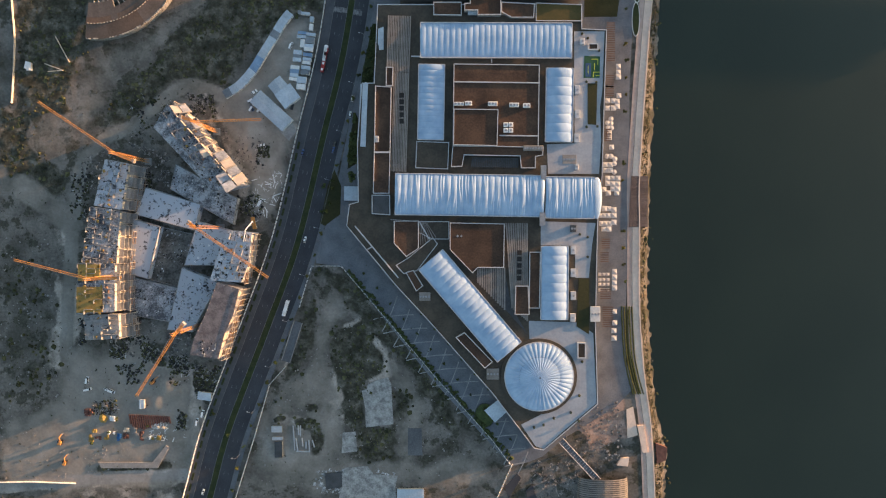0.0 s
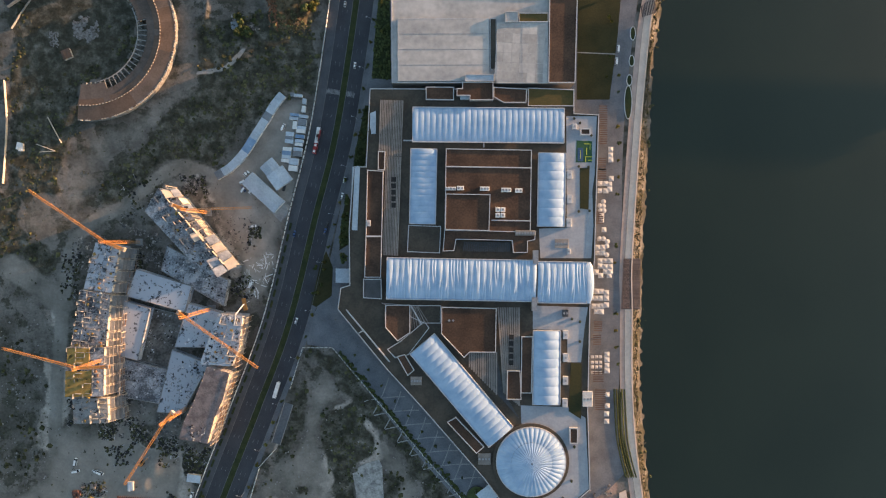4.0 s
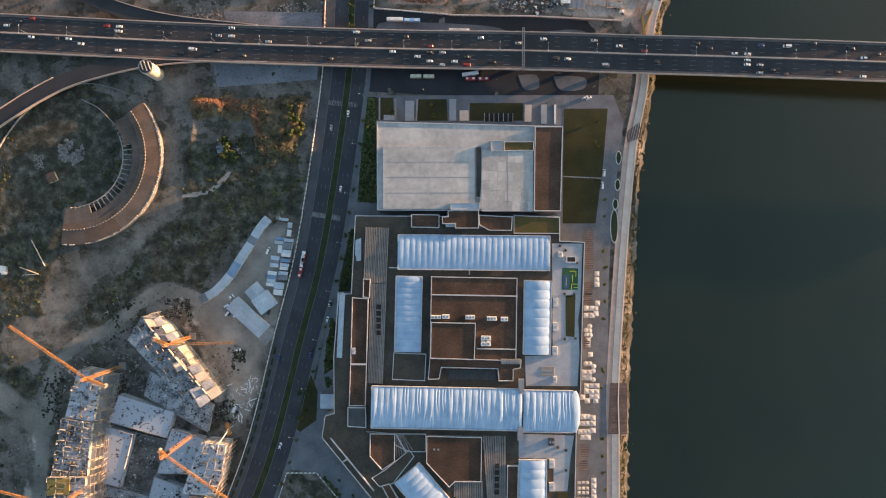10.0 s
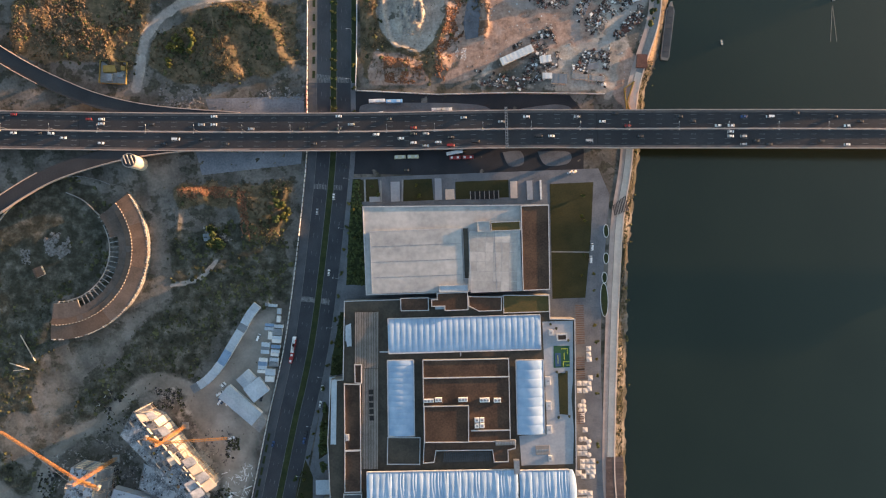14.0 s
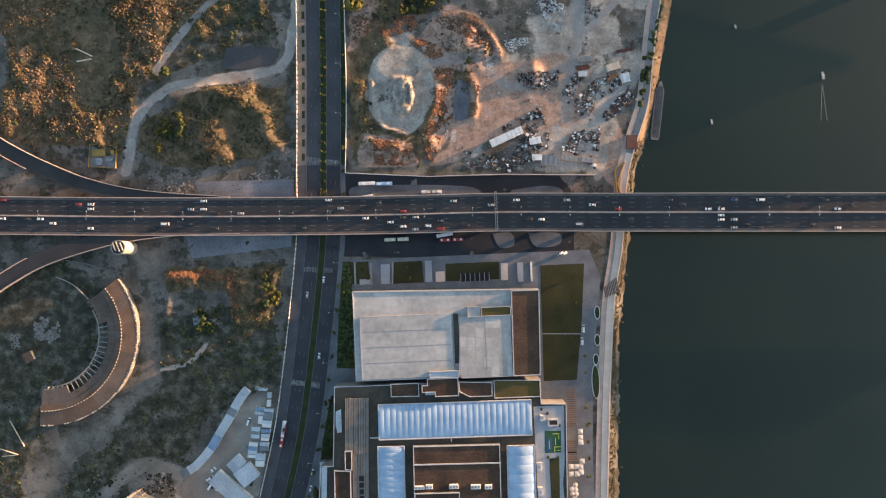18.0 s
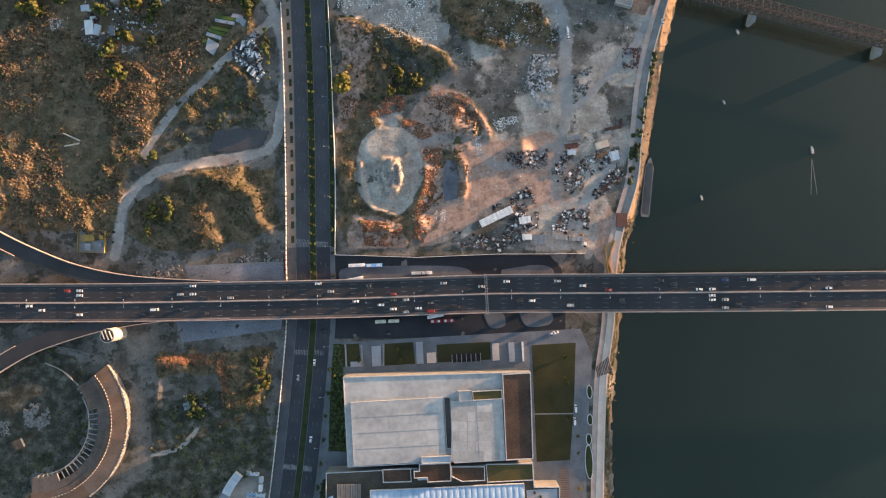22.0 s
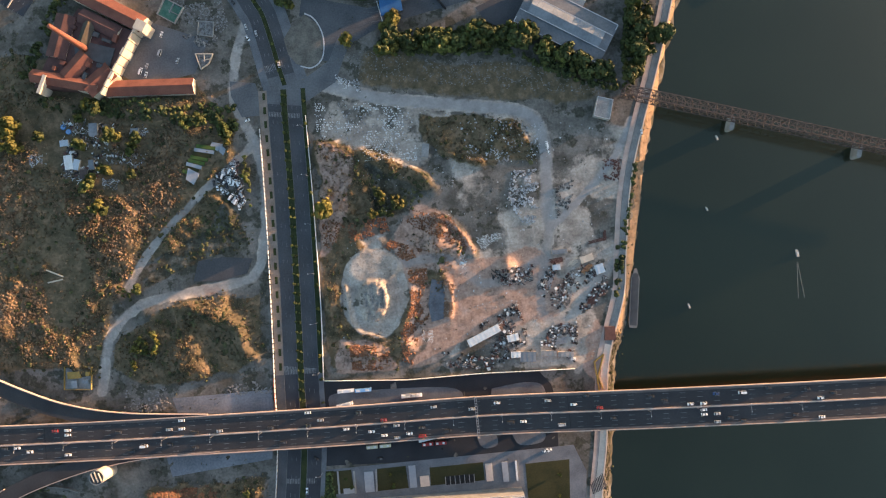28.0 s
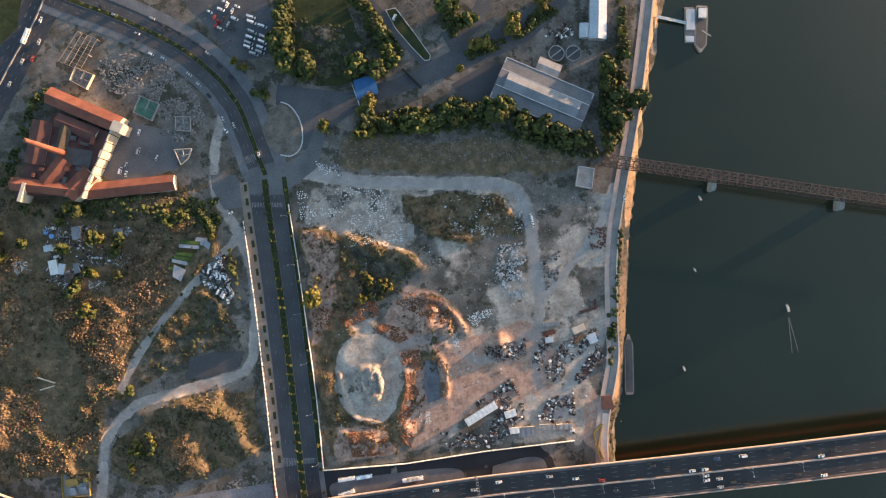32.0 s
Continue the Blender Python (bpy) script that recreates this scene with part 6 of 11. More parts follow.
def scaffold(base, a, b, out, floors, seed):
    """Tube scaffold with timber decks along a facade from a to b."""
    a, b, o = Vector(a), Vector(b), Vector(out)
    L = (b - a).length
    m = max(2, int(L / 4.0))
    rnd = random.Random(seed)
    for k in range(1, floors + 1):
        for w in (0.15, 0.95):
            bm = bmesh.new()
            p, q = a + o * w, b + o * w
            beam(bm, (p.x, p.y, k * 3.2 + 0.7), (q.x, q.y, k * 3.2 + 0.7), 0.16)
            part("scaffold_rail", bm, M_STEEL, base)
        for j in range(m):
            if rnd.random() < 0.5:
                p, q = a.lerp(b, j / m) + o * 0.55, a.lerp(b, (j + 1) / m) + o * 0.55
                bm = bmesh.new()
                beam(bm, (p.x, p.y, k * 3.2 - 0.3), (q.x, q.y, k * 3.2 - 0.3), 0.8, 0.12)
                part("scaffold_deck", bm, rnd.choice((M_WOOD, M_CREAM)), base)
    for j in range(m + 1):
        p = a.lerp(b, j / m) + o * 1.0
        bm = bmesh.new()
        beam(bm, (p.x, p.y, 0), (p.x, p.y, floors * 3.2 + 1.2), 0.2)
        part("scaffold_pole", bm, M_CREAM, base)


WA = [(-241.6, 52.8), (-224.7, 49.6), (-230.4, 16.5), (-250.2, 19.8)]
WB = [(-252.6, 19.0), (-231.2, 15.7), (-233.6, -11.0), (-256.2, -6.9)]
WC = [(-257.1, -7.7), (-233.6, -11.0), (-234.6, -23.1), (-258.9, -21.5)]
WD = [(-260.1, -21.4), (-233.9, -21.4), (-234.4, -56.2), (-261.9, -57.8)]
WE_ = [(-258.7, -58.9), (-233.5, -58.1), (-232.9, -76.1), (-257.3, -76.9)]
for pts, fl, mm, sd in ((WA, 5, M_DECK_STAIN, 2), (WB, 5, M_CONC_STAIN, 3), (WC, 5, M_CONC_STAIN, 4), (WD, 6, M_CONC_STAIN, 5), (WE_, 5, M_CONC, 6)):
    base, c = tower(pts, fl, "unfinished concrete apartment block with bare slabs and scaffolding", mm, seed=sd)
    u, v = Vector(pts[1]) - Vector(pts[0]), Vector(pts[3]) - Vector(pts[0])
    rooms_on_top(base, pts[0], u, v, 4, max(3, int(v.length / 3.6)), fl * 3.2 + 0.2, sd)
    out = u.normalized() * 7.0
    # balcony frames on the sunny side, one lower terrace after another
    # balcony slabs stepping back floor by floor
    un, vn = u.normalized(), v.normalized()
    for k in range(1, fl):
        dep = 7.5 - 1.1 * k
        nb_ = max(2, int(v.length / 7))
        for j in range(nb_):
            s, e = Vector(pts[1]) + (Vector(pts[2]) - Vector(pts[1])) * (j + 0.06) / nb_, Vector(pts[1]) + (Vector(pts[2]) - Vector(pts[1])) * (j + 0.94) / nb_
            bm = bmesh.new()
            prism(bm, [tuple(s), tuple(s + un * dep), tuple(e + un * dep), tuple(e)], k * 3.2 - 0.1, k * 3.2 + 0.2)
            part("balcony_slab", bm, M_CONC, base)
            for w in (0.02, 0.98):
                p = s.lerp(e, w)
                bm = bmesh.new()
                beam(bm, (p.x, p.y, k * 3.2 + 1.6), (p.x + un.x * dep, p.y + un.y * dep, k * 3.2 + 1.6), 0.3, 0.35)
                part("balcony_beam", bm, M_CREAM, base)
                q = p + un * (dep - 0.3)
                bm = bmesh.new()
                box(bm, (q.x, q.y, k * 3.2 - 1.4), (0.4, 0.4, 3.2))
                part("balcony_column", bm, M_CREAM, base)
    for k in range(1):
        o2 = u.normalized() * 6.6
        scaffold(base, Vector(pts[1]) + o2, Vector(pts[2]) + o2, u.normalized() * 1.4, fl - 2, sd + k)
fw = thing("formwork", "olive-yellow formwork decks on the unfinished block", "formwork")
for pts in ([(-259.5, -22.2), (-244.2, -22.2), (-244.4, -33.5), (-260.1, -33.9)], [(-261.0, -38.3), (-242.9, -38.3), (-243.1, -56.1), (-261.3, -56.9)]):
    bm = bmesh.new()
    prism(bm, pts, 19.3, 20.2)
    part("deck", bm, M_FORM, fw)
base, c = tower([(-195.4, 91.5), (-181.9, 85.1), (-143.1, 34.8), (-163.2, 29.2), (-191.8, 60.4), (-205.2, 74.8)], 6, "unfinished concrete apartment block with sunlit scaffolding", M_CONC_STAIN, seed=8)
p, q = (-195.4, 91.5), (-163.2, 29.2)
rooms_on_top(base, (-201.1, 83.1), Vector((-161.6, 31.2)) - Vector((-201.1, 83.1)), Vector((-186.7, 85.1)) - Vector((-201.1, 79.1)), 13, 4, 19.4, 9)
for k in range(1):
    o2 = Vector((1.2, 1.0)) * (0.6 + 1.3 * k)
    scaffold(base, Vector((-191.8, 91.5)) + o2, Vector((-143.1, 35.6)) + o2, Vector((1.0, 0.85)), 6 - k, 3)
for k in range(9):
    p = Vector((-187.4, 86.7)).lerp(Vector((-144.7, 38.0)), (k + 0.3) / 9)
    bm = bmesh.new()
    box(bm, (p.x - 2.2, p.y - 2.2, 19.4 + 1.5), (5.0, 0.3, 3.0 if k % 3 else 1.6), math.atan2(-122, 108))
    part("penthouse_wall", bm, M_CREAM, base, "pale block wall lit by the sun")
# pitched upper storey on the sunny side of the block, panel by panel
ra, rd, rb_, rc = (Vector(q) for q in ((-192.6, 89.9), (-152.8, 28.1), (-182.2, 91.1), (-138.4, 37.7)))
gaps = random.Random(6)
for k in range(10):
    for half in (0, 1):
        s0, s1 = (k + 0.04) / 10, (k + 0.96) / 10
        w0, w1 = (0.0, 0.46) if half == 0 else (0.52, 1.0)
        if gaps.random() < (0.2 if half else 0.75):
            continue
        top = 21.6 if half == 0 else 20.4
        qs = [ra.lerp(rd, s).lerp(rb_.lerp(rc, s), w) for s, w in ((s0, w0), (s0, w1), (s1, w1), (s1, w0))]
        bm = bmesh.new()
        zz = [top + 0.5, top - 0.7, top - 0.7, top + 0.5]
        up = [bm.verts.new((q.x, q.y, z)) for q, z in zip(qs, zz)]
        dn = [bm.verts.new((q.x, q.y, z - 0.3)) for q, z in zip(qs, zz)]
        bm.faces.new(up)
        bm.faces.new(dn[::-1])
        for i in range(4):
            bm.faces.new((up[i], dn[i], dn[(i + 1) % 4], up[(i + 1) % 4]))
        bmesh.ops.recalc_face_normals(bm, faces=bm.faces[:])
        part("roof_panel", bm, (M_CREAM, M_CONC, M_CONC_NEW, M_WOOD)[gaps.randrange(4)], base, "sunlit pale sloping roof panel")
    p, q = ra.lerp(rd, k / 10), rb_.lerp(rc, k / 10)
    bm = bmesh.new()
    beam(bm, (*p.lerp(q, 0.3), 20.6), (q.x, q.y, 20.0), 0.3, 2.4)
    part("gable_wall", bm, M_CREAM, base)
base, c = tower([(-154.4, 2.0), (-137.0, 0.4), (-140.0, -23.2), (-145.0, -35.4), (-167.8, -33.8), (-162.8, -19.9)], 5, "unfinished concrete apartment block beside the boulevard", M_DECK_STAIN, seed=11)
rooms_on_top(base, (-160.9, -32.1), Vector((-143.9, -33.7)) - Vector((-160.9, -32.1)), Vector((-151.7, 0.4)) - Vector((-160.9, -32.1)), 3, 6, 16.2, 12)
scaffold(base, (-135.9, -0.4), (-143.9, -36.1), (1.6, -0.4), 5, 4)
base, c = tower([(-162.5, -35.3), (-146.4, -40.2), (-151.4, -59.7), (-157.2, -72.0), (-162.3, -90.8), (-182.6, -87.5), (-179.2, -75.2), (-171.7, -59.7)], 5, "unfinished concrete apartment block with a ribbed slab", M_RIB, seed=13)
scaffold(base, (-145.5, -40.2), (-161.5, -91.6), (1.7, -0.5), 5, 5)
scaffold(base, (-144.3, -40.2), (-160.2, -91.6), (1.7, -0.5), 3, 5)
# podium slabs of the courtyard
podium = thing("podium", "low concrete podium slabs round a courtyard, stained by rain", "podium")
for pts, z, mm in (([(-217.7, 33.4), (-177.3, 21.0), (-182.5, 2.0), (-225.4, 13.6)], 6, M_DECK_STAIN), ([(-227.1, 10.3), (-207.3, 4.5), (-216.9, -33.6), (-233.4, -29.5)], 6, M_DECK_STAIN), ([(-208.2, 4.5), (-182.9, -1.3), (-191.2, -41.3), (-217.8, -34.6)], 0.6, M_COURT),
                  ([(-196.0, 50.7), (-150.8, 25.2), (-154.3, 6.2), (-200.3, 32.2)], 5, M_CONC_STAIN), ([(-179.9, 8.6), (-156.0, 2.0), (-163.7, -23.7), (-190.2, -23.7)], 6, M_DECK_STAIN), ([(-234.0, -31.2), (-193.3, -41.2), (-201.9, -65.4), (-235.2, -59.6)], 4.5, M_CONC_STAIN),
                  ([(-191.9, -25.3), (-164.6, -36.1), (-184.9, -72.8), (-203.2, -71.1)], 6, M_DECK_STAIN)):
    bm = bmesh.new()
    prism(bm, pts, 0, z)
    part("slab", bm, mm, podium)
    bm = bmesh.new()
    ring(bm, pts, 0.35, z - 0.2, z + 0.45)
    part("upstand", bm, M_CONC, podium)


def lattice_bar(bm, a, b, w, step):
    """A square lattice boom from a to b."""
    a, b = Vector(a), Vector(b)
    d = (b - a).normalized()
    s = d.cross(Vector((0, 0, 1)))
    s = s.normalized() if s.length > 0.1 else Vector((1, 0, 0))
    t = s.cross(d)
    cs = [(s * i + t * j) * w / 2 for i, j in ((-1, -1), (1, -1), (1, 1), (-1, 1))]
    for c in cs:
        beam(bm, a + c, b + c, 0.19)
    n = max(1, int((b - a).length / step))
    for k in range(n):
        p, q = a.lerp(b, k / n), a.lerp(b, (k + 1) / n)
        for i in range(4):
            beam(bm, p + cs[i], q + cs[(i + 1) % 4], 0.11)


def crane(foot, tip, tail, height, label):
    """Tower crane: mast, cab, jib with pendants, counter-jib with its ballast."""
    base = thing("tower_crane", label, "crane", (foot[0], foot[1], 0), group="tower cranes")
    f = Vector(foot)
    j, t = Vector(tip) - f, Vector(tail) - f
    bm = bmesh.new()
    box(bm, (0, 0, 0.4), (5, 5, 1.2))
    part("footing", bm, M_CONC, base)
    bm = bmesh.new()
    lattice_bar(bm, (0, 0, 0.5), (0, 0, height), 1.8, 2.6)
    part("mast", bm, M_STEEL_Y, base)
    bm = bmesh.new()
    lattice_bar(bm, (0, 0, height + 1), (j.x, j.y, height + 1), 1.2, 2.6)
    part("jib", bm, M_STEEL_Y, base)
    bm = bmesh.new()
    lattice_bar(bm, (0, 0, height + 1), (t.x, t.y, height + 1), 1.8, 2.4)
    box(bm, (t.x / 2, t.y / 2, height + 0.4), (t.length, 1.7, 0.2), math.atan2(t.y, t.x))
    part("counter_jib", bm, M_STEEL_Y, base)
    bm = bmesh.new()
    box(bm, (t.x * 0.92, t.y * 0.92, height), (1.6, 2.6, 3.0), math.atan2(t.y, t.x))
    part("counterweight", bm, M_CONC, base)
    bm = bmesh.new()
    lattice_bar(bm, (0, 0, height), (0, 0, height + 8), 1.4, 2.2)
    part("tower_head", bm, M_STEEL_Y, base)
    bm = bmesh.new()
    beam(bm, (0, 0, height + 8), (j.x * 0.65, j.y * 0.65, height + 1.8), 0.12)
    beam(bm, (0, 0, height + 8), (t.x * 0.9, t.y * 0.9, height + 1.8), 0.12)
    part("pendant", bm, M_STEEL, base)
    bm = bmesh.new()
    n = Vector((-j.y, j.x)).normalized() * 1.6
    box(bm, (n.x, n.y, height - 0.8), (1.8, 1.6, 2.2), math.atan2(j.y, j.x))
    part("cab", bm, M_GLASS, base)
    return base


ORANGE = "orange-yellow lattice tower crane on the building site"
crane((-218.3, 53.0), (-269.1, 87.3), (-205.5, 47.7), 45, ORANGE)
crane((-236.6, -30.7), (-286.8, -17.8), (-215.6, -29.9), 45, ORANGE)
crane((-164.9, 4.1), (-116.2, -29.6), (-169.4, 7.1), 48, ORANGE)
crane((-181.6, -68.0), (-208.7, -110.6), (-176.2, -61.1), 40, ORANGE)
crane((-167.4, 74.9), (-122.9, 76.4), (-177.7, 78.7), 40, ORANGE)

# ---- curved grandstand-like brown building ----
def arc_pts(c, r, a0, a1, n):
    return [(c[0] + r * math.cos(radians(a0 + (a1 - a0) * k / n)), c[1] + r * math.sin(radians(a0 + (a1 - a0) * k / n))) for k in range(n + 1)]


AC, ri, ro = (-253.5, 205.7), 37.3, 64.3
M_GREY_SHEET = mat("aged_brown_sheet", (0.075, 0.062, 0.054), (0.135, 0.11, 0.096), 0.09, 0.9, fine=0.9, vary=0.14)
arena = thing("roundhouse", "curved locomotive shed with weathered brown segmented roof", "shed")
A0, A1, NA = 37.5, -96.0, 26
eaves = random.Random(2)
for k in range(NA):
    a, b = A0 + (A1 - A0) * k / NA, A0 + (A1 - A0) * (k + 1) / NA
    ext = 0.0 if 5 <= k <= 20 else -6.0
    # roof wedges: inner low slope, outer high slope
    for r0, r1, z0, z1, mm in ((ri + 6.7 + ext * 0.9, ri + 12.2, 6.2, 6.3, M_GREY_SHEET), (ri + 12.2, ri + 16.4, 6.7, 7.1, M_BROWN_SHEET if k % 7 else M_GREY_SHEET), (ri + 16.4, ro + 0.2, 6.9, 5.9, M_GREY_SHEET if 9 < k < 18 or k in (2, 3) else M_BROWN_SHEET)):
        bm = bmesh.new()
        vs = []
        for an in (a, b):
            ca, sa = math.cos(radians(an)), math.sin(radians(an))
            vs.append([bm.verts.new((AC[0] + r * ca, AC[1] + r * sa, z)) for r, z in ((r0, z0), (r1, z1), (r1, z1 - 0.4), (r0, z0 - 0.4))])
        for i in range(4):
            bm.faces.new((vs[0][i], vs[0][(i + 1) % 4], vs[1][(i + 1) % 4], vs[1][i]))
        bm.faces.new(vs[0][::-1])
        bm.faces.new(vs[1])
        bmesh.ops.recalc_face_normals(bm, faces=bm.faces[:])
        part("roof_panel", bm, mm, arena)
    am = radians((a + b) / 2)
    for f in (0.2, 0.7):
        av = radians(a + (b - a) * f)
        bm = bmesh.new()
        box(bm, (AC[0] + (ri + 16.5) * math.cos(av), AC[1] + (ri + 16.5) * math.sin(av), 7.1), (0.5, 0.9, 0.6), av)
        part("roof_vent", bm, M_CREAM, arena)
    for f in (0.16, 0.5, 0.84):
        if eaves.random() < 0.8:
            av = radians(a + (b - a) * f)
            bm = bmesh.new()
            box(bm, (AC[0] + (ro + 0.1) * math.cos(av), AC[1] + (ro + 0.1) * math.sin(av), 6.0), (eaves.uniform(0.5, 1.3), eaves.uniform(0.9, 1.8), 0.35), av)
            part("eave_block", bm, M_CREAM if eaves.random() < 0.6 else M_CONC, arena, "pale crumbling eave block")
    for r, hh in ((ro - 0.4, 5.2), (ri + 6.8 + ext * 0.9, 5.6)):
        bm = bmesh.new()
        box(bm, (AC[0] + r * math.cos(am), AC[1] + r * math.sin(am), hh / 2 - 0.5), (0.4, 2 * r * math.sin(radians(abs(A1 - A0) / NA / 2)), hh), am)
        part("wall", bm, M_RUBBLE, arena)
    bm = bmesh.new()
    beam(bm, (AC[0] + (ri - 0.5) * math.cos(radians(a)), AC[1] + (ri - 0.5) * math.sin(radians(a)), 5.4), (AC[0] + (ri + 7.5) * math.cos(radians(a)), AC[1] + (ri + 7.5) * math.sin(radians(a)), 5.6), 0.5, 0.5)
    beam(bm, (AC[0] + ri * math.cos(radians(a)), AC[1] + ri * math.sin(radians(a)), -0.5), (AC[0] + ri * math.cos(radians(a)), AC[1] + ri * math.sin(radians(a)), 5.4), 0.5, 0.5)
    part("roof_beam", bm, M_CONC, arena)
bm = bmesh.new()
inner = arc_pts(AC, ri - 0.3, A0 - 10, A1 + 18, 24)
for p, q in zip(inner, inner[1:]):
    beam(bm, (*p, 5.5), (*q, 5.5), 0.6, 0.5)
part("eaves_beam", bm, M_CONC, arena)

# ---- red-roofed works in the north-west ----
def gable(parent, a, b, w, z0, z1, roof=None, wall=None, over=0.4, label=""):
    """A long gabled volume along a-b of width w, eaves z0, ridge z1."""
    a, b = Vector(a), Vector(b)
    d = (b - a).normalized()
    n = Vector((-d.y, d.x))
    bm = bmesh.new()
    prism(bm, [tuple(a + n * w / 2), tuple(a - n * w / 2), tuple(b - n * w / 2), tuple(b + n * w / 2)], -0.5, z0)
    part("wall", bm, wall or M_CREAM, parent)
    a, b = a - d * over, b + d * over
    for s in (1, -1):
        bm = bmesh.new()
        e = n * s * (w / 2 + over)
        lo = [bm.verts.new((*(p + q), z)) for p, q, z in ((a, e, z0 - 0.1), (b, e, z0 - 0.1), (b, Vector((0, 0)), z1), (a, Vector((0, 0)), z1))]
        hi = [bm.verts.new((v.co.x, v.co.y, v.co.z + 0.25)) for v in lo]
        bm.faces.new(lo)
        bm.faces.new(hi[::-1])
        for i in range(4):
            bm.faces.new((lo[i], hi[i], hi[(i + 1) % 4], lo[(i + 1) % 4]))
        bmesh.ops.recalc_face_normals(bm, faces=bm.faces[:])
        part("roof_slope", bm, roof or M_TILE_RED, parent, label)
    bm = bmesh.new()
    vs = [bm.verts.new((*(p + n * s * w / 2), z0)) for p in (a + d * over,) for s in (1, -1)] + [bm.verts.new((*(a + d * over), z1))]
    bm.faces.new(vs)
    vs = [bm.verts.new((*(p + n * s * w / 2), z0)) for p in (b - d * over,) for s in (1, -1)] + [bm.verts.new((*(b - d * over), z1))]
    bm.faces.new(vs)
    part("gable_wall", bm, wall or M_CREAM, parent)


works = thing("factory", "old red-tiled factory with pale end walls and a brick chimney", "factory")
bm = bmesh.new()
prism(bm, [(-191.1, 603.4), (-152.4, 582.5), (-176.5, 540.1), (-226.8, 548.1), (-210.9, 577.0)], -0.5, 8)
part("hall", bm, M_TILE_OLD, works, "low dark red sheet roofs between the gables")
gable(works, (-192.9, 616.9), (-144.3, 586.5), 12, 9, 12)
gable(works, (-176.1, 543.0), (-112.6, 539.7), 11, 5, 8)
gable(works, (-227.2, 556.3), (-179.6, 543.4), 9, 9, 12)
gable(works, (-186.8, 567.5), (-202.2, 552.4), 12, 9, 11.5)
gable(works, (-199.4, 598.1), (-209.3, 568.1), 14, 9, 11, M_TILE_OLD)
gable(works, (-189.2, 597.8), (-162.3, 581.7), 10, 8.5, 11, M_TILE_OLD)
gable(works, (-169.8, 555.6), (-188.0, 541.8), 13, 9, 12)
gable(works, (-182.6, 591.2), (-190.1, 573.5), 8, 9, 11.5, M_ROOF_DARK)
plate_pts = [(-194.9, 580.7), (-166.1, 570.7), (-170.6, 557.9), (-195.1, 569.4)]
bm = bmesh.new()
prism(bm, plate_pts, 7, 9)
part("flat_roof", bm, M_SLAT_DARK, works, "dark flat roof")
# roof ridges, skylights and flues over the low halls
wr = random.Random(4)
for q in [(-202.7, 588.1), (-194.4, 588.9), (-187.4, 579.4), (-178.7, 582.2), (-171.2, 576.8), (-203.8, 563.1), (-196.2, 557.7), (-210.3, 559.9), (-188.7, 552.3), (-177.6, 559.0), (-164.9, 577.9), (-185.7, 560.2)]:
    bm = bmesh.new()
    box(bm, (q[0], q[1], 9.0), (wr.uniform(3, 8), wr.uniform(1.5, 3.5), wr.uniform(1.5, 3.5)), -0.42 + (1.57 if wr.random() < 0.4 else 0))
    part("roof_light", bm, wr.choice((M_TILE_OLD, M_TILE_RED, M_SLAT_DARK, M_TILE_OLD)), works)
# tall pale front with stepped parapet
fa, fb = Vector((-147.3, 585.7)), Vector((-177.1, 537.2))
fd = (fb - fa).normalized()
for k in range(9):
    p = fa.lerp(fb, (k + 0.5) / 9)
    bm = bmesh.new()
    box(bm, (p.x, p.y, 6.3), (1.0 if k % 3 else 1.9, (fb - fa).length / 9 - 0.5, 12.0 + (1.4 if k % 2 else 0)), math.atan2(fd.y, fd.x) - math.pi / 2)
    part("front_bay", bm, M_CREAM, works, "pale rendered front bay")
bm = bmesh.new()
p = (-144.9, 584.6)
box(bm, (p[0], p[1], 6.5), (8, 7.5, 13.5), math.atan2(fd.y, fd.x) - math.pi / 2)
part("corner_tower", bm, M_CREAM, works, "pale corner tower")
bm = bmesh.new()
p, q = (-215.9, 554.6), (-221.6, 541.7)
beam(bm, (*p, 6.0), (*q, 6.0), 2.6, 13)
part("end_wall", bm, M_CREAM, works, "pale stepped gable wall")
bm = bmesh.new()
p = (-187.5, 572.5)
cyl(bm, (p[0], p[1], 0), 2.6, 50, 20, 1.5)
part("chimney", bm, M_TILE_RED, works, "tall orange brick chimney", smooth=True)

# ---- riverside warehouse and sheds ----
M_SHEET_DARK = mat("aged_grey_sheet", (0.11, 0.12, 0.13), (0.19, 0.2, 0.215), 0.08, 0.6, fine=0.8, vary=0.1)
ware = thing("warehouse", "large grey-roofed warehouse with a raised ridge lantern", "warehouse")
wc = [(142.4, 593.7), (202.0, 556.0), (185.5, 529.5), (127.3, 566.0)]
bm = bmesh.new()
prism(bm, wc, -0.5, 6)
part("wall", bm, M_CONC, ware)
a, b = (Vector(wc[0]) + Vector(wc[3])) / 2, (Vector(wc[1]) + Vector(wc[2])) / 2
gable(ware, a, b, (Vector(wc[0]) - Vector(wc[3])).length, 6, 7.2, M_SHEET_DARK, M_CONC, 0.6)
d = (b - a).normalized()
gable(ware, a + d * 6, b - d * 6, 12.5, 8.0, 9.4, M_SHEET, M_SHEET, 0.2, "ribbed lantern roof")
wn = Vector((-d.y, d.x))
wc_half = (Vector(wc[0]) - Vector(wc[3])).length / 2 + 0.5
for s in (-1, 1):
    for o, z in ((6.4, 8.15), (wc_half, 6.3)):
        bm = bmesh.new()
        p, q = a + wn * s * o, b + wn * s * o
        beam(bm, (p.x, p.y, z), (q.x, q.y, z), 0.5, 0.3)
        part("gutter", bm, M_PARAPET, ware)
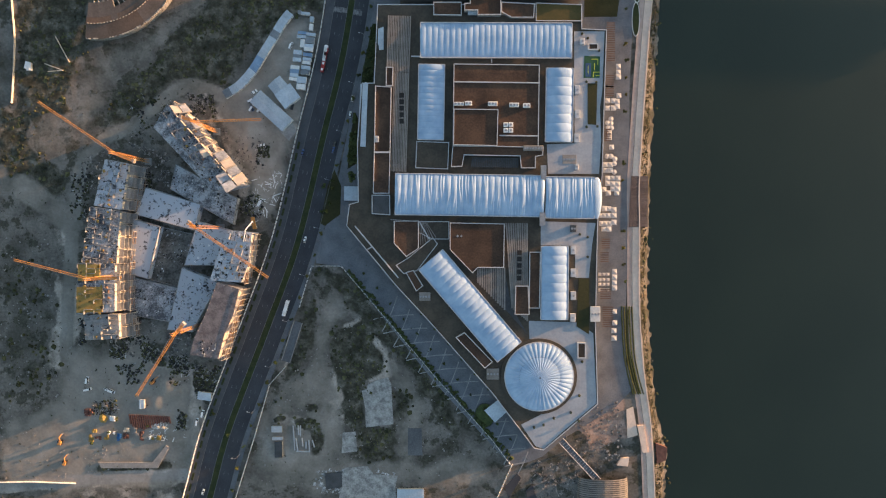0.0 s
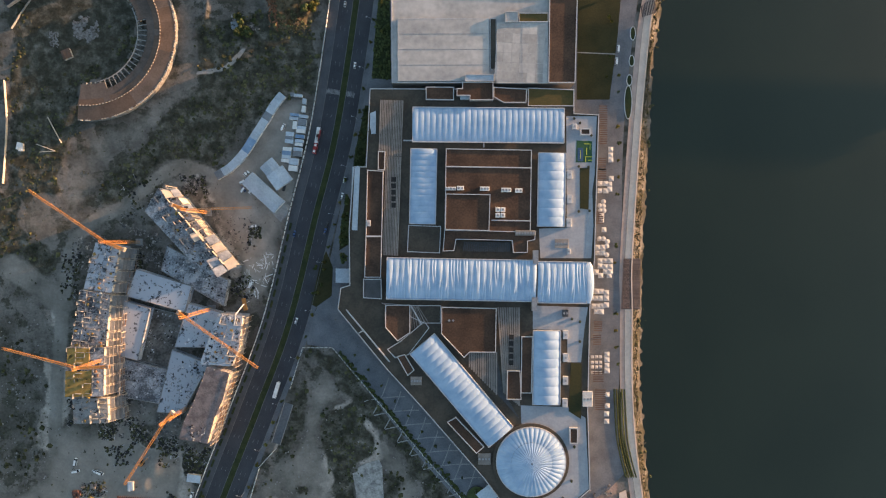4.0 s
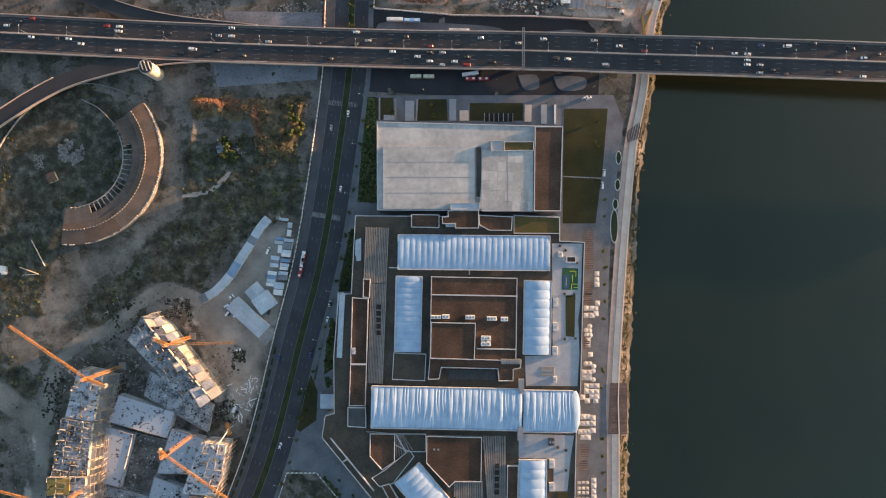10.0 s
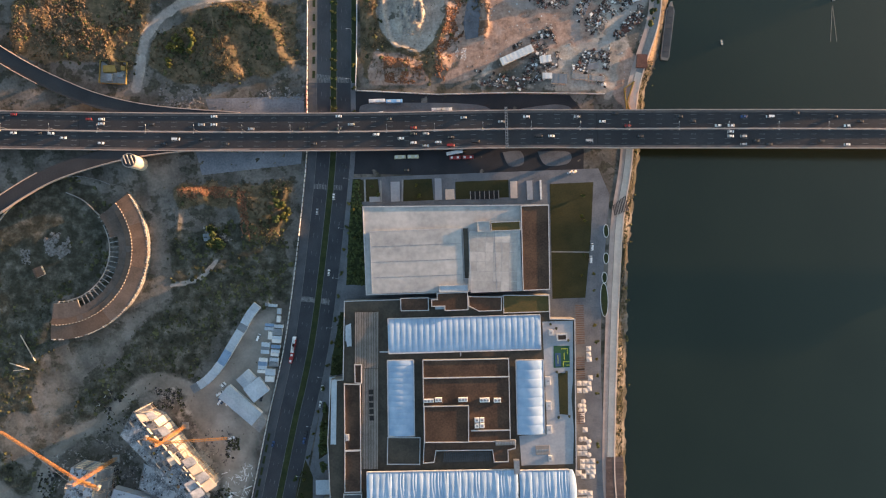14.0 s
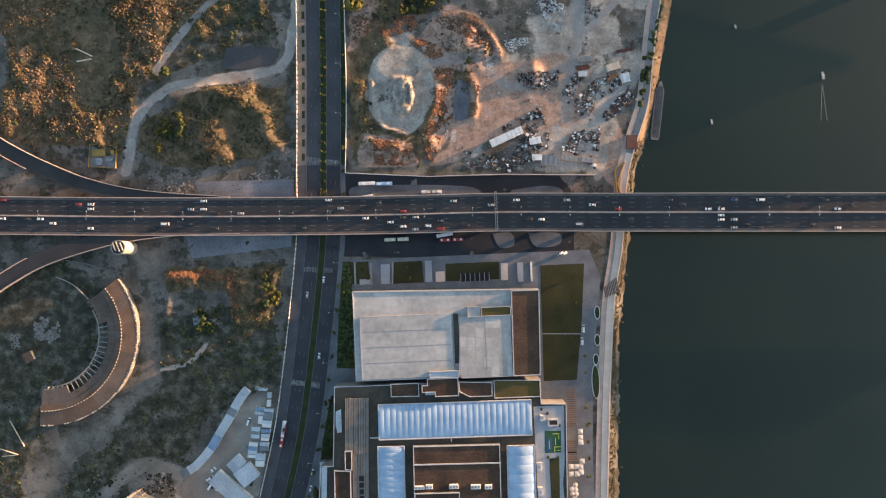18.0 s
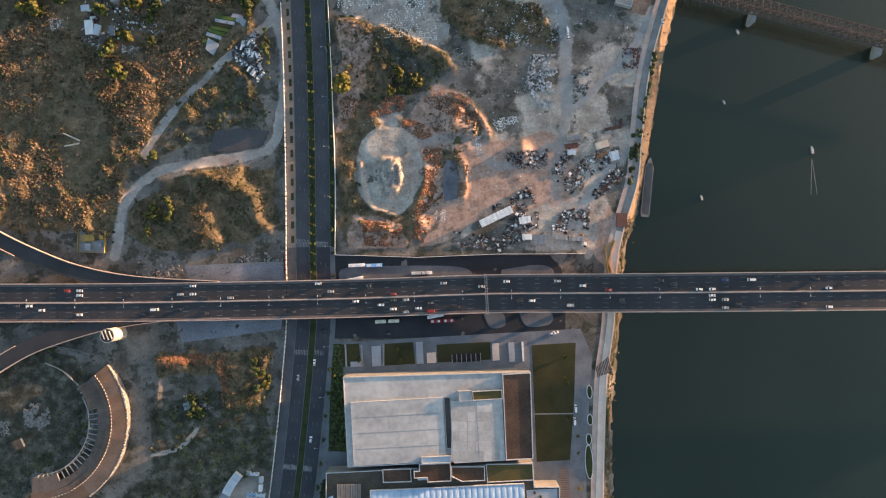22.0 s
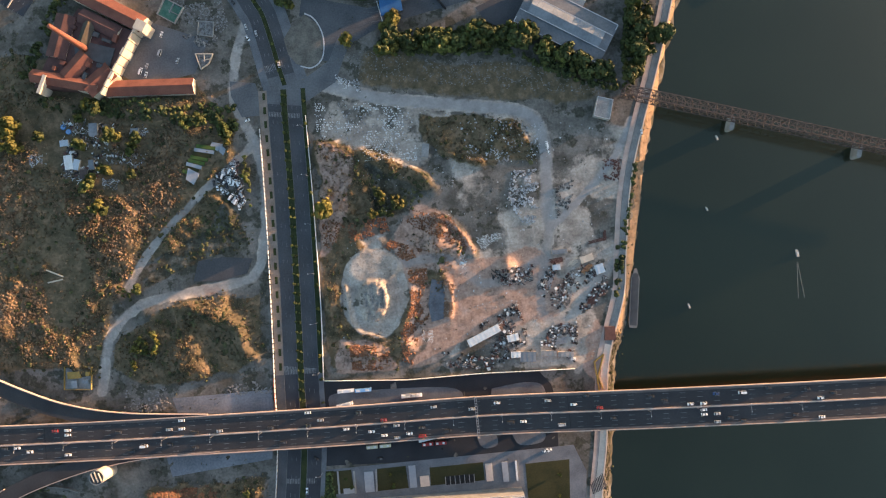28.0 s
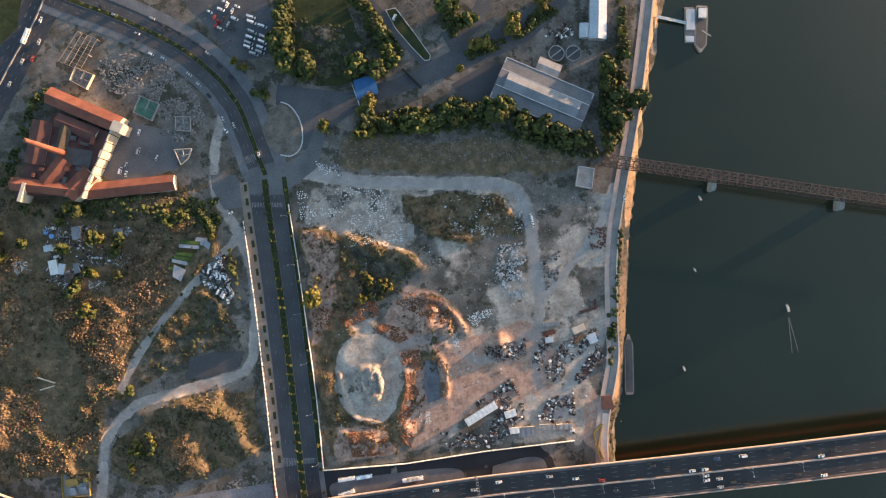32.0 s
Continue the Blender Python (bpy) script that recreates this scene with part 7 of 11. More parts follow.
for t in (0.0, 1.0):
    p = a.lerp(b, t)
    bm = bmesh.new()
    beam(bm, (*(p + wn * wc_half), 6.35), (*(p - wn * wc_half), 6.35), 0.6, 0.3)
    part("verge", bm, M_PARAPET, ware)
for k in range(1, 14):
    p = (a + d * 6).lerp(b - d * 6, k / 14)
    bm = bmesh.new()
    beam(bm, (*(p + wn * 6.2), 8.2), (*p, 9.7), 0.18, 0.12)
    part("glazing_bar", bm, M_SLAT, ware)
blue = thing("gate_canopy", "blue sheet-metal gate canopy over the access road", "canopy")
bm = bmesh.new()
prism(bm, [(28.2, 594.5), (44.1, 596.4), (45.3, 582.0), (28.8, 579.0)], 5.1, 5.6)
part("roof", bm, M_BLUE, blue)
for p in [(29.4, 593.6), (44.1, 594.8), (43.7, 583.5), (30.1, 581.3)]:
    bm = bmesh.new()
    cyl(bm, (*p, -0.3), 0.25, 5.6, 8)
    part("post", bm, M_STEEL, blue)
gate = thing("gate", "long dark sliding gate across the access road", "gate")
bm = bmesh.new()
beam(bm, (*(65.4, 598.9), 0.9), (*(77.3, 582.3), 0.9), 1.1, 1.8)
part("gate_leaf", bm, M_BLACK, gate)
lines = thing("road_marking", "white stop line and lane lines before the gate canopy", "road marking", kind="structure")
bm = bmesh.new()
beam(bm, (*(26.4, 593.1), 0.14), (*(29.7, 575.7), 0.14), 0.6, 0.03)
part("stop_line", bm, M_WHITE, lines)
for k in range(5):
    p = Vector((26.4, 593.1)).lerp(Vector((29.7, 575.7)), (k + 0.3) / 5)
    bm = bmesh.new()
    beam(bm, (p.x, p.y, 0.14), (p.x - 9.5, p.y - 0.6, 0.14), 0.18, 0.03)
    part("lane_line", bm, M_WORN, lines)
shed = thing("shed", "long pale-roofed riverside shed", "shed")
gable(shed, (223.1, 652.3), (212.9, 597.9), 12, 5, 6.2, M_SHEET_PALE, M_CONC)
sh2 = thing("shed", "low pale-roofed shed beside the long one", "shed")
gable(sh2, (205.9, 610.7), (204.1, 600.5), 8, 4, 4.8, M_SHEET_PALE, M_CONC)
sh3 = thing("shed", "grey brick outbuilding behind the warehouse", "shed")
gable(sh3, (165.8, 586.5), (180.5, 577.3), 10, 4, 4.6, M_CONC, M_CONC)
hut = thing("hut", "small flat-roofed grey hut by the rail bridge", "hut")
block(hut, [(182.8, 505.6), (194.0, 502.1), (189.8, 487.5), (178.2, 491.4)], -0.5, 4.2, M_CONC, M_CONC, 0.4, 0.3)

# ---- scrub, grasses and trees ----
def level_np(x, y):
    i = np.clip(np.searchsorted(gx, x) - 1, 0, nx - 2)
    j = np.clip(np.searchsorted(gy, y) - 1, 0, ny - 2)
    u, v = (x - gx[i]) / (gx[i + 1] - gx[i]), (y - gy[j]) / (gy[j + 1] - gy[j])
    return (Z[j, i] * (1 - u) + Z[j, i + 1] * u) * (1 - v) + (Z[j + 1, i] * (1 - u) + Z[j + 1, i + 1] * u) * v


def weight_np(W, x, y):
    i = np.clip(np.searchsorted(gx, x) - 1, 0, nx - 2)
    j = np.clip(np.searchsorted(gy, y) - 1, 0, ny - 2)
    return W[j, i]


def joined(name, verts, faces, material, label, category, smooth=False):
    me = bpy.data.meshes.new(name)
    me.from_pydata(verts, [], faces)
    me.materials.append(material)
    if smooth:
        me.polygons.foreach_set("use_smooth", np.ones(len(me.polygons), bool))
    return tagged(new(name, me), label, category, kind="stuff")


rng = np.random.default_rng(5)


def scatter(name, templates, xs, ys, size, high, material, label, category, sink=0.1, z=None):
    """Copies of small templates (verts, faces), turned and scaled, joined into one mesh of stuff."""
    n = len(xs)
    zs = level_np(xs, ys) if z is None else np.full(n, float(z))
    kind = rng.integers(0, len(templates), n)
    turn = rng.uniform(0, 2 * np.pi, n)
    V, F, base = [], [], 0
    for k, (tv, tf) in enumerate(templates):
        m = np.where(kind == k)[0]
        if not len(m):
            continue
        c, s = np.cos(turn[m]), np.sin(turn[m])
        p = tv[None] * np.stack([size[m], size[m], high[m]], 1)[:, None, :]
        x = p[..., 0] * c[:, None] - p[..., 1] * s[:, None] + xs[m][:, None]
        y = p[..., 0] * s[:, None] + p[..., 1] * c[:, None] + ys[m][:, None]
        z = p[..., 2] + zs[m][:, None] - sink
        V.append(np.stack([x, y, z], -1).reshape(-1, 3))
        f = np.array(tf)
        F.append((f[None] + (np.arange(len(m)) * len(tv))[:, None, None] + base).reshape(-1, f.shape[1]))
        base += len(m) * len(tv)
    V, F = np.concatenate(V), np.concatenate(F)
    return joined(name, V.tolist(), F.tolist(), material, label, category)


def dome_template(seed):
    r = np.random.default_rng(seed)
    v = []
    for ring_r, z in ((1.0, 0.0), (0.95, 0.4), (0.55, 0.85)):
        for k in range(6):
            a = k / 6 * 2 * np.pi + r.uniform(-0.3, 0.3)
            q = ring_r * r.uniform(0.65, 1.25)
            v.append((q * np.cos(a), q * np.sin(a), z * r.uniform(0.7, 1.2)))
    v.append((0, 0, r.uniform(0.85, 1.15)))
    f = []
    for lv in (0, 6):
        for k in range(6):
            a, b = lv + k, lv + (k + 1) % 6
            f += [(a, b, b + 6), (a, b + 6, a + 6)]
    f += [(12 + k, 12 + (k + 1) % 6, 18) for k in range(6)]
    return np.array(v), f


def tuft_template(seed):
    r = np.random.default_rng(seed)
    v, f = [], []
    for k in range(6):
        a = r.uniform(0, 2 * np.pi)
        c = r.uniform(-0.6, 0.6, 2)
        w, h = r.uniform(0.35, 0.75), r.uniform(0.6, 1.1)
        d = np.array([np.cos(a), np.sin(a)]) * w
        lean = r.uniform(-0.5, 0.5, 2)
        n = len(v)
        v += [(*(c - d), 0), (*(c + d), 0), (*(c + d * 0.7 + lean), h), (*(c - d * 0.7 + lean), h * r.uniform(0.7, 1))]
        f += [(n, n + 1, n + 2), (n, n + 2, n + 3)]
    return np.array(v), f


DOMES = [dome_template(k) for k in range(8)]
TUFTS = [tuft_template(k) for k in range(10)]
open_ground = (1 - paved) * (1 - track) * (1 - 0.93 * yard)
X0, X1, Y0, Y1 = -345, 200, -200, 660


def spots(W, n, power=1.0):
    x, y = rng.uniform(X0, X1, n), rng.uniform(Y0, Y1, n)
    keep = rng.uniform(0, 1, n) < (weight_np(W, x, y) ** power)
    return x[keep], y[keep]


CLUMP = ramp(fbm(X, Y, 9, 81, 3), 0.36, 0.62)
x, y = spots(dry * open_ground * (0.35 + 0.65 * CLUMP) * (1 - ramp(X, bankx - 3, bankx)), 480000)
scatter("dry_grass", TUFTS, x, y, rng.uniform(0.4, 1.0, len(x)), rng.uniform(0.3, 0.95, len(x)), M_DRY, "tufts of tall dry orange grass", "grass")
REEDS = soften(inside(X, Y, [(-174.7, 429.7), (-156.0, 430.1), (-130.5, 461.3), (-127.0, 486.2), (-142.1, 491.8), (-163.8, 479.0), (-177.4, 463.4), (-210.3, 437.1), (-219.8, 417.2), (-266.3, 400.7), (-269.3, 351.6), (-243.8, 365.7), (-216.5, 404.5)]), 3)
WESTLAND = inside(X, Y, [(-343.2, 499.4), (-99.6, 528.2), (-125.1, 467.1), (-166.4, 412.3), (-179.3, 376.2), (-246.4, 324.9), (-352.0, 334.7)])
REED_W = np.clip(REEDS + 0.75 * WESTLAND * ramp(fbm(X, Y, 26, 27, 3), 0.42, 0.58), 0, 1) * np.maximum(dry_ground, REEDS) * open_ground * (X < np.interp(Y, [p[1] for p in BOULEVARD], [p[0] for p in BOULEVARD]) - 12)
x, y = spots(REED_W * (0.45 + 0.55 * ramp(fbm(X, Y, 5, 83, 2), 0.3, 0.55)), 330000)
swell = 0.55 + 0.9 * fbm(x, y, 7, 84, 3)
scatter("reeds", DOMES + TUFTS, x, y, 0.35 + 0.95 * rng.uniform(0, 1, len(x)) ** 2, swell * (0.35 + 1.0 * rng.uniform(0, 1, len(x))), M_REED, "rounded clumps of tall dry tan reeds", "reeds")
x, y = spots(REED_W * (1 - ramp(fbm(X, Y, 8, 87, 3), 0.36, 0.46)), 14000)
scatter("reed_thicket", DOMES, x, y, rng.uniform(0.7, 1.7, len(x)), rng.uniform(0.5, 1.5, len(x)), M_THICKET, "dark green shrubs growing between the reeds", "thicket")
for poly, n in (([(-15.6, 340.6), (13.8, 335.8), (10.3, 319.7), (-14.3, 322.0)], 260), ([(23.4, 341.1), (34.9, 340.1), (29.1, 322.1), (21.9, 324.8)], 60), ([(31.9, 390.1), (45.7, 390.9), (44.6, 355.7), (26.7, 340.8), (20.5, 341.4), (32.1, 365.1)], 330), ([(37.2, 435.6), (67.7, 426.5), (78.0, 402.5), (61.8, 408.2), (34.2, 425.4)], 200), ([(20.7, 414.0), (48.9, 403.1), (31.7, 397.6), (16.0, 408.2)], 120), ([(-27.4, 437.2), (-11.5, 427.4), (-21.2, 411.6), (-29.5, 412.3)], 60), ([(-9.3, 429.3), (18.0, 431.0), (21.2, 420.3), (-8.5, 414.6)], 130), ([(-169.0, 248.5), (-123.5, 248.9), (-122.2, 240.6), (-166.2, 240.2)], 240), ([(-125.5, 244.5), (-118.7, 244.6), (-115.0, 207.2), (-122.1, 211.3)], 120)):
    bb = np.array(poly)
    x, y = rng.uniform(bb[:, 0].min(), bb[:, 0].max(), 6 * n), rng.uniform(bb[:, 1].min(), bb[:, 1].max(), 6 * n)
    k = inside(x, y, poly) & (fbm(x, y, 6, 9, 2) > 0.4)
    x, y = x[k][:2 * n], y[k][:2 * n]
    scatter("russet_scrub", DOMES, x, y, rng.uniform(0.35, 0.95, len(x)), rng.uniform(0.25, 0.8, len(x)), M_RUSSET, "low russet bushes on reddish earth", "scrub")
x, y = spots(np.clip(0.45 * dry + green, 0, 1) * open_ground * CLUMP ** 1.5, 70000)
scatter("scrub", DOMES, x, y, rng.uniform(0.6, 1.9, len(x)) * rng.uniform(0.6, 1.2, len(x)), np.where(weight_np(green, x, y) > 0.5, np.where(y < 180, 0.22, 0.55), 1.0) * rng.uniform(0.5, 1.7, len(x)), M_SCRUB, "low scrub of green and olive bushes", "scrub")
x, y = spots(np.clip(green * 0.5 + 0.06 * (1 - paved), 0, 1) * open_ground * (X < 100) * (1 - ramp(X, bankx - 60, bankx - 40) * (Y < 330)), 60000)
scatter("rough_grass", TUFTS, x, y, rng.uniform(0.5, 1.1, len(x)), rng.uniform(0.2, 0.6, len(x)), M_SCRUB, "thin rough grass on bare lots", "grass")
# bushes along the river bank
x = []
yb = np.concatenate([rng.uniform(-200, 335, 4400), rng.uniform(335, 640, 300)])
bx, sx = np.interp(yb, gy, bankx[:, 0]), np.interp(yb, gy, shorex[:, 0])
x = bx + rng.uniform(0.1, 0.75, len(yb)) * (sx - bx)
scatter("bank_scrub", TUFTS, x, yb, rng.uniform(0.3, 0.9, len(x)), rng.uniform(0.15, 0.5, len(x)), M_SCRUB, "dry reeds and weeds on the river bank", "scrub")


def crown_mesh(name, r, h, leaves, leaf, material, seed):
    """A crown of loose leaf sprays round a few limbs' ends, uneven with gaps."""
    g = np.random.default_rng(seed)
    nb = 15 if r > 2 else 6
    blobs = [(g.uniform(-0.66, 0.66) * r, g.uniform(-0.66, 0.66) * r, g.uniform(0.35, 0.85) * h, g.uniform(0.24, 0.5) * r) for _ in range(nb)]
    v, f = [], []
    for k in range(leaves):
        bx_, by_, bz_, br_ = blobs[g.integers(0, nb)]
        d = g.normal(size=3)
        d /= np.linalg.norm(d)
        d[2] = abs(d[2]) * 0.9 - 0.15
        c = np.array([bx_, by_, bz_]) + d * br_ * g.uniform(0.5, 1.25) * np.array([1, 1, h / (2 * r) + 0.2])
        u = np.cross(d, g.normal(size=3))
        u /= np.linalg.norm(u) + 1e-6
        w = np.cross(d, u) + d * g.uniform(-0.5, 0.5)
        s = leaf * g.uniform(0.6, 1.3)
        n = len(v)
        v += [tuple(c - u * s - w * s * 0.6), tuple(c + u * s - w * s * 0.6), tuple(c + u * s * 0.5 + w * s), tuple(c - u * s * 0.6 + w * s)]
        f.append((n, n + 1, n + 2, n + 3))
    me = bpy.data.meshes.new(name)
    me.from_pydata(v, [], f)
    me.materials.append(material)
    return me


def tree_kind(r, h, leaves, leaf, material, seed, trunk):
    g = random.Random(seed)
    bm = bmesh.new()
    cyl(bm, (0, 0, -0.3), trunk, h * 0.45, 8, trunk * 0.6)
    part_limbs = bmesh.new()
    for k in range(4):
        a = k * 1.6 + g.uniform(-0.4, 0.4)
        beam(part_limbs, (0, 0, h * 0.35), (math.cos(a) * r * 0.5, math.sin(a) * r * 0.5, h * 0.7), trunk * 0.6)
    return mesh_of("trunk", bm, M_BARK), mesh_of("limb", part_limbs, M_BARK), crown_mesh("crown", r, h, leaves, leaf, material, seed)


KINDS = {"big": [tree_kind(4.6, 9.0, 1150, 0.7, m, 30 + k, 0.3) for k, m in enumerate((M_LEAF_DARK, M_LEAF, M_LEAF, M_LEAF_DARK))],
         "gold": [tree_kind(4.2, 8.0, 1000, 0.68, M_LEAF_GOLD, 50 + k, 0.28) for k in range(2)],
         "mid": [tree_kind(2.8, 5.2, 420, 0.55, m, 60 + k, 0.18) for k, m in enumerate((M_LEAF, M_LEAF_GOLD, M_LEAF_DARK))],
         "small": [tree_kind(1.3, 3.0, 130, 0.38, m, 70 + k, 0.09) for k, m in enumerate((M_LEAF, M_LEAF_DARK))],
         "street": [tree_kind(1.6, 3.6, 150, 0.42, m, 80 + k, 0.1) for k, m in enumerate((M_LEAF_GOLD, M_LEAF))]}
tr = random.Random(12)


def tree(x, y, kind, scale=1.0, label="", group=""):
    t, l, c = tr.choice(KINDS[kind])
    nm_ = "bush" if "bush" in label else "street_tree" if group else "tree"
    ob = thing(nm_, label or "leafy green tree on the grass", nm_.replace("_", " "), (x, y, level(x, y)), group)
    for me_, nm in ((t, "trunk"), (l, "limbs"), (c, "crown")):
        q = shared(me_, nm if nm != "limbs" else "limb", ob, Matrix.Identity(4))
    ob.scale = (scale * tr.uniform(0.9, 1.1), scale * tr.uniform(0.9, 1.1), scale * tr.uniform(0.9, 1.15))
    ob.rotation_euler = (0, 0, tr.uniform(0, 6.28))
    return ob


def grove(line, n, spread, kind, label, lo=0.95, hi=1.5):
    ln = smooth_line(line, 3)
    for k in range(n):
        p = ln[tr.randrange(len(ln))]
        tree(p[0] + tr.gauss(0, spread), p[1] + tr.gauss(0, spread), kind if tr.random() < 0.85 else "mid", tr.uniform(lo, hi), label)


grove([(28.9, 562.5), (61.9, 555.1), (96.6, 558.3), (126.2, 555.9), (161.3, 535.2), (193.3, 521.5)], 62, 3.0, "big", "dense dark green tree in the belt below the warehouse")
grove([(24.0, 571.9), (36.8, 572.1), (36.6, 557.0)], 5, 2.0, "gold", "yellowing tree beside the access road")
grove([(205.4, 517.4), (216.1, 541.7), (217.7, 563.2), (215.6, 581.1)], 22, 2.4, "big", "green tree between the warehouse and the river")
grove([(225.2, 544.6), (237.6, 553.6), (233.6, 543.3)], 6, 1.6, "big", "large green tree on the river bank")
grove([(235.7, 621.9), (232.2, 591.6), (228.5, 565.9)], 7, 1.0, "mid", "slim green tree on the river bank")
grove([(-6.8, 681.7), (-17.5, 652.5), (-21.2, 626.8), (-14.7, 612.7), (-4.9, 606.8)], 30, 2.6, "big", "green tree round the park lawn")
grove([(39.7, 661.2), (51.9, 628.5), (61.5, 607.3), (51.8, 600.1), (28.8, 603.7)], 26, 2.4, "big", "green tree beside the side street")
grove([(108.4, 659.4), (108.9, 635.0), (116.2, 627.3)], 8, 3.0, "big", "green tree on the corner lawn")
grove([(121.5, 606.7), (148.9, 615.6), (169.6, 623.4), (183.1, 639.0)], 12, 2.4, "gold", "autumn-tinted tree beside the warehouse road")
grove([(-56.4, 619.2), (-50.5, 616.1)], 3, 1.4, "mid", "dark bush at the car park's edge", 0.9, 1.2)
grove([(-46.7, 598.1), (-36.9, 592.3), (-33.0, 589.5)], 5, 1.6, "mid", "dark bush beside the curving avenue", 0.9, 1.3)
tree(*(-24.0, 440.2), "gold", 1.85, "round golden tree inside the lot fence")
tree(*(1.8, 563.3), "gold", 1.25, "golden tree at the junction")
tree(*(107.9, 591.8), "gold", 0.8, "small autumn tree beside the road")
for q in [(-249.2, 516.2), (-255.6, 507.5), (-244.9, 505.3), (-246.3, 522.3)]:
    tree(*q, "gold", tr.uniform(1.2, 1.7), "spreading yellow-green tree by the shanties")
for q in [(-227.8, 512.2), (-192.2, 533.5), (-186.5, 530.9), (-197.9, 523.0), (-196.8, 502.2), (-200.4, 504.2), (-160.7, 499.8), (-163.9, 495.8), (-158.2, 504.6), (-174.7, 508.6), (-178.2, 505.6), (-171.5, 506.7), (-186.9, 458.0), (-190.0, 455.3), (-184.2, 454.8), (-194.9, 475.1), (-197.6, 471.5), (-192.6, 478.2), (-179.8, 483.0), (-183.0, 484.9), (-112.3, 515.3), (-115.4, 513.5), (-118.4, 512.0), (-92.4, 502.5), (-91.5, 497.8), (-93.7, 507.3), (-163.0, 478.9)]:
    tree(*q, tr.choice(("big", "gold", "big")), tr.uniform(0.7, 1.1), "yellow-green bush among the shanties")
grove([(-80.0, 484.0), (-79.2, 467.1), (-79.6, 446.2)], 14, 0.7, "small", "small green tree beside the scrap yard", 1.0, 1.5)
grove([(-96.5, 238.5), (-90.2, 228.2), (-96.3, 219.8)], 8, 2.5, "mid", "yellow-green bush inside the fence", 0.8, 1.2)
grove([(-148.1, 217.4), (-135.6, 209.1), (-133.6, 217.5), (-148.0, 207.0)], 18, 3.6, "big", "dark green bush round the ruined hut", 0.4, 0.65)
grove([(11.8, 450.1), (31.7, 442.7), (14.1, 437.1)], 10, 3.0, "mid", "dark green bush in the hollow", 0.9, 1.3)
grove([(-179.1, 397.0), (-171.0, 390.3), (-166.7, 393.5)], 10, 2.0, "small", "small olive bush at the end of the track", 0.9, 1.4)
grove([(-255.8, -140.4), (-95.0, -138.3), (-77.8, -61.9)], 8, 6.0, "small", "scrubby bush on the bare lot", 0.9, 1.5)
grove([(-172.8, 350.9), (-154.0, 358.3), (-171.1, 342.5)], 14, 4.0, "mid", "green bush on the overgrown mound", 0.7, 1.1)
# planted rows: median and footway trees
for o, st, kd, lab in ((1.4, 7.0, "small", "small clipped tree on the boulevard median"), (-1.4, 7.0, "small", "small clipped tree on the boulevard median"), (-15.0, 17.0, "street", "young street tree on the boulevard footway")):
    for x, y, h in along(offset(BOULEVARD, o), st, 4.0):
        if y > 300 or kd == "street" and y < 250:
            tree(x, y, kd, tr.uniform(0.8, 1.15), lab, "boulevard trees")
for x, y, h in along(BEND, 7.0, 4.0):
    tree(x, y, "small", tr.uniform(0.9, 1.2), "small clipped tree on the avenue median", "boulevard trees")
for x, y, h in along(smooth_line([(134.1, 179.6), (133.8, 109.5), (133.0, 51.4), (132.1, 5.4), (135.0, -45.0)], 5), 12.5, 3.0):
    if tr.random() < 0.75:
        tree(x + tr.uniform(-0.6, 0.6), y, "street", tr.uniform(0.8, 1.25), "young tree on the riverside promenade", "promenade trees")
for p in [(128.0, 233.9), (126.4, 219.3), (128.9, 215.2), (127.4, 190.2), (125.0, 175.6), (-21.8, 239.1), (6.5, 245.5), (8.2, 237.2), (-25.9, 245.3), (-40.4, 228.5), (-40.2, 207.7), (-41.3, 182.8)] + [(-87.8, 34.7), (-81.5, 38.9), (-89.2, 15.9), (-83.7, 22.1), (-68.0, 72.2), (-68.9, 57.6)]:
    tree(p[0], p[1], "street", tr.uniform(0.8, 1.2), "young tree on the mall's lawn", "lawn trees")
for o in range(5):
    ln = [(x - 1.9 * o, y) for x, y in smooth_line([(140.1, -54.6), (141.1, -74.8), (142.5, -91.6), (146.0, -108.5), (149.4, -120.3)], 3)]
    pts = np.array([(q[0], q[1]) for q in along(ln, 0.7, 0.4)])
    scatter("hedge_row", DOMES, pts[:, 0], pts[:, 1], np.full(len(pts), 0.75), np.full(len(pts), 0.9), M_LEAF_GOLD if o % 2 else M_LEAF_DARK, "wavy rows of clipped green and yellow hedge", "hedge")
hx, hy = rng.uniform(-47.3, -33.2, 420), rng.uniform(173.2, 251.2, 420)
hk = inside(hx, hy, [(-40.3, 251.2), (-34.5, 251.2), (-33.2, 173.2), (-47.3, 173.9), (-44.6, 210.5)])
hx, hy = hx[hk], hy[hk]
scatter("shrub_bed", DOMES, hx, hy, rng.uniform(0.5, 1.4, len(hx)), rng.uniform(0.5, 1.8, len(hx)), M_LEAF_DARK, "dark evergreen shrubs in the strip beside the mall", "shrubs")
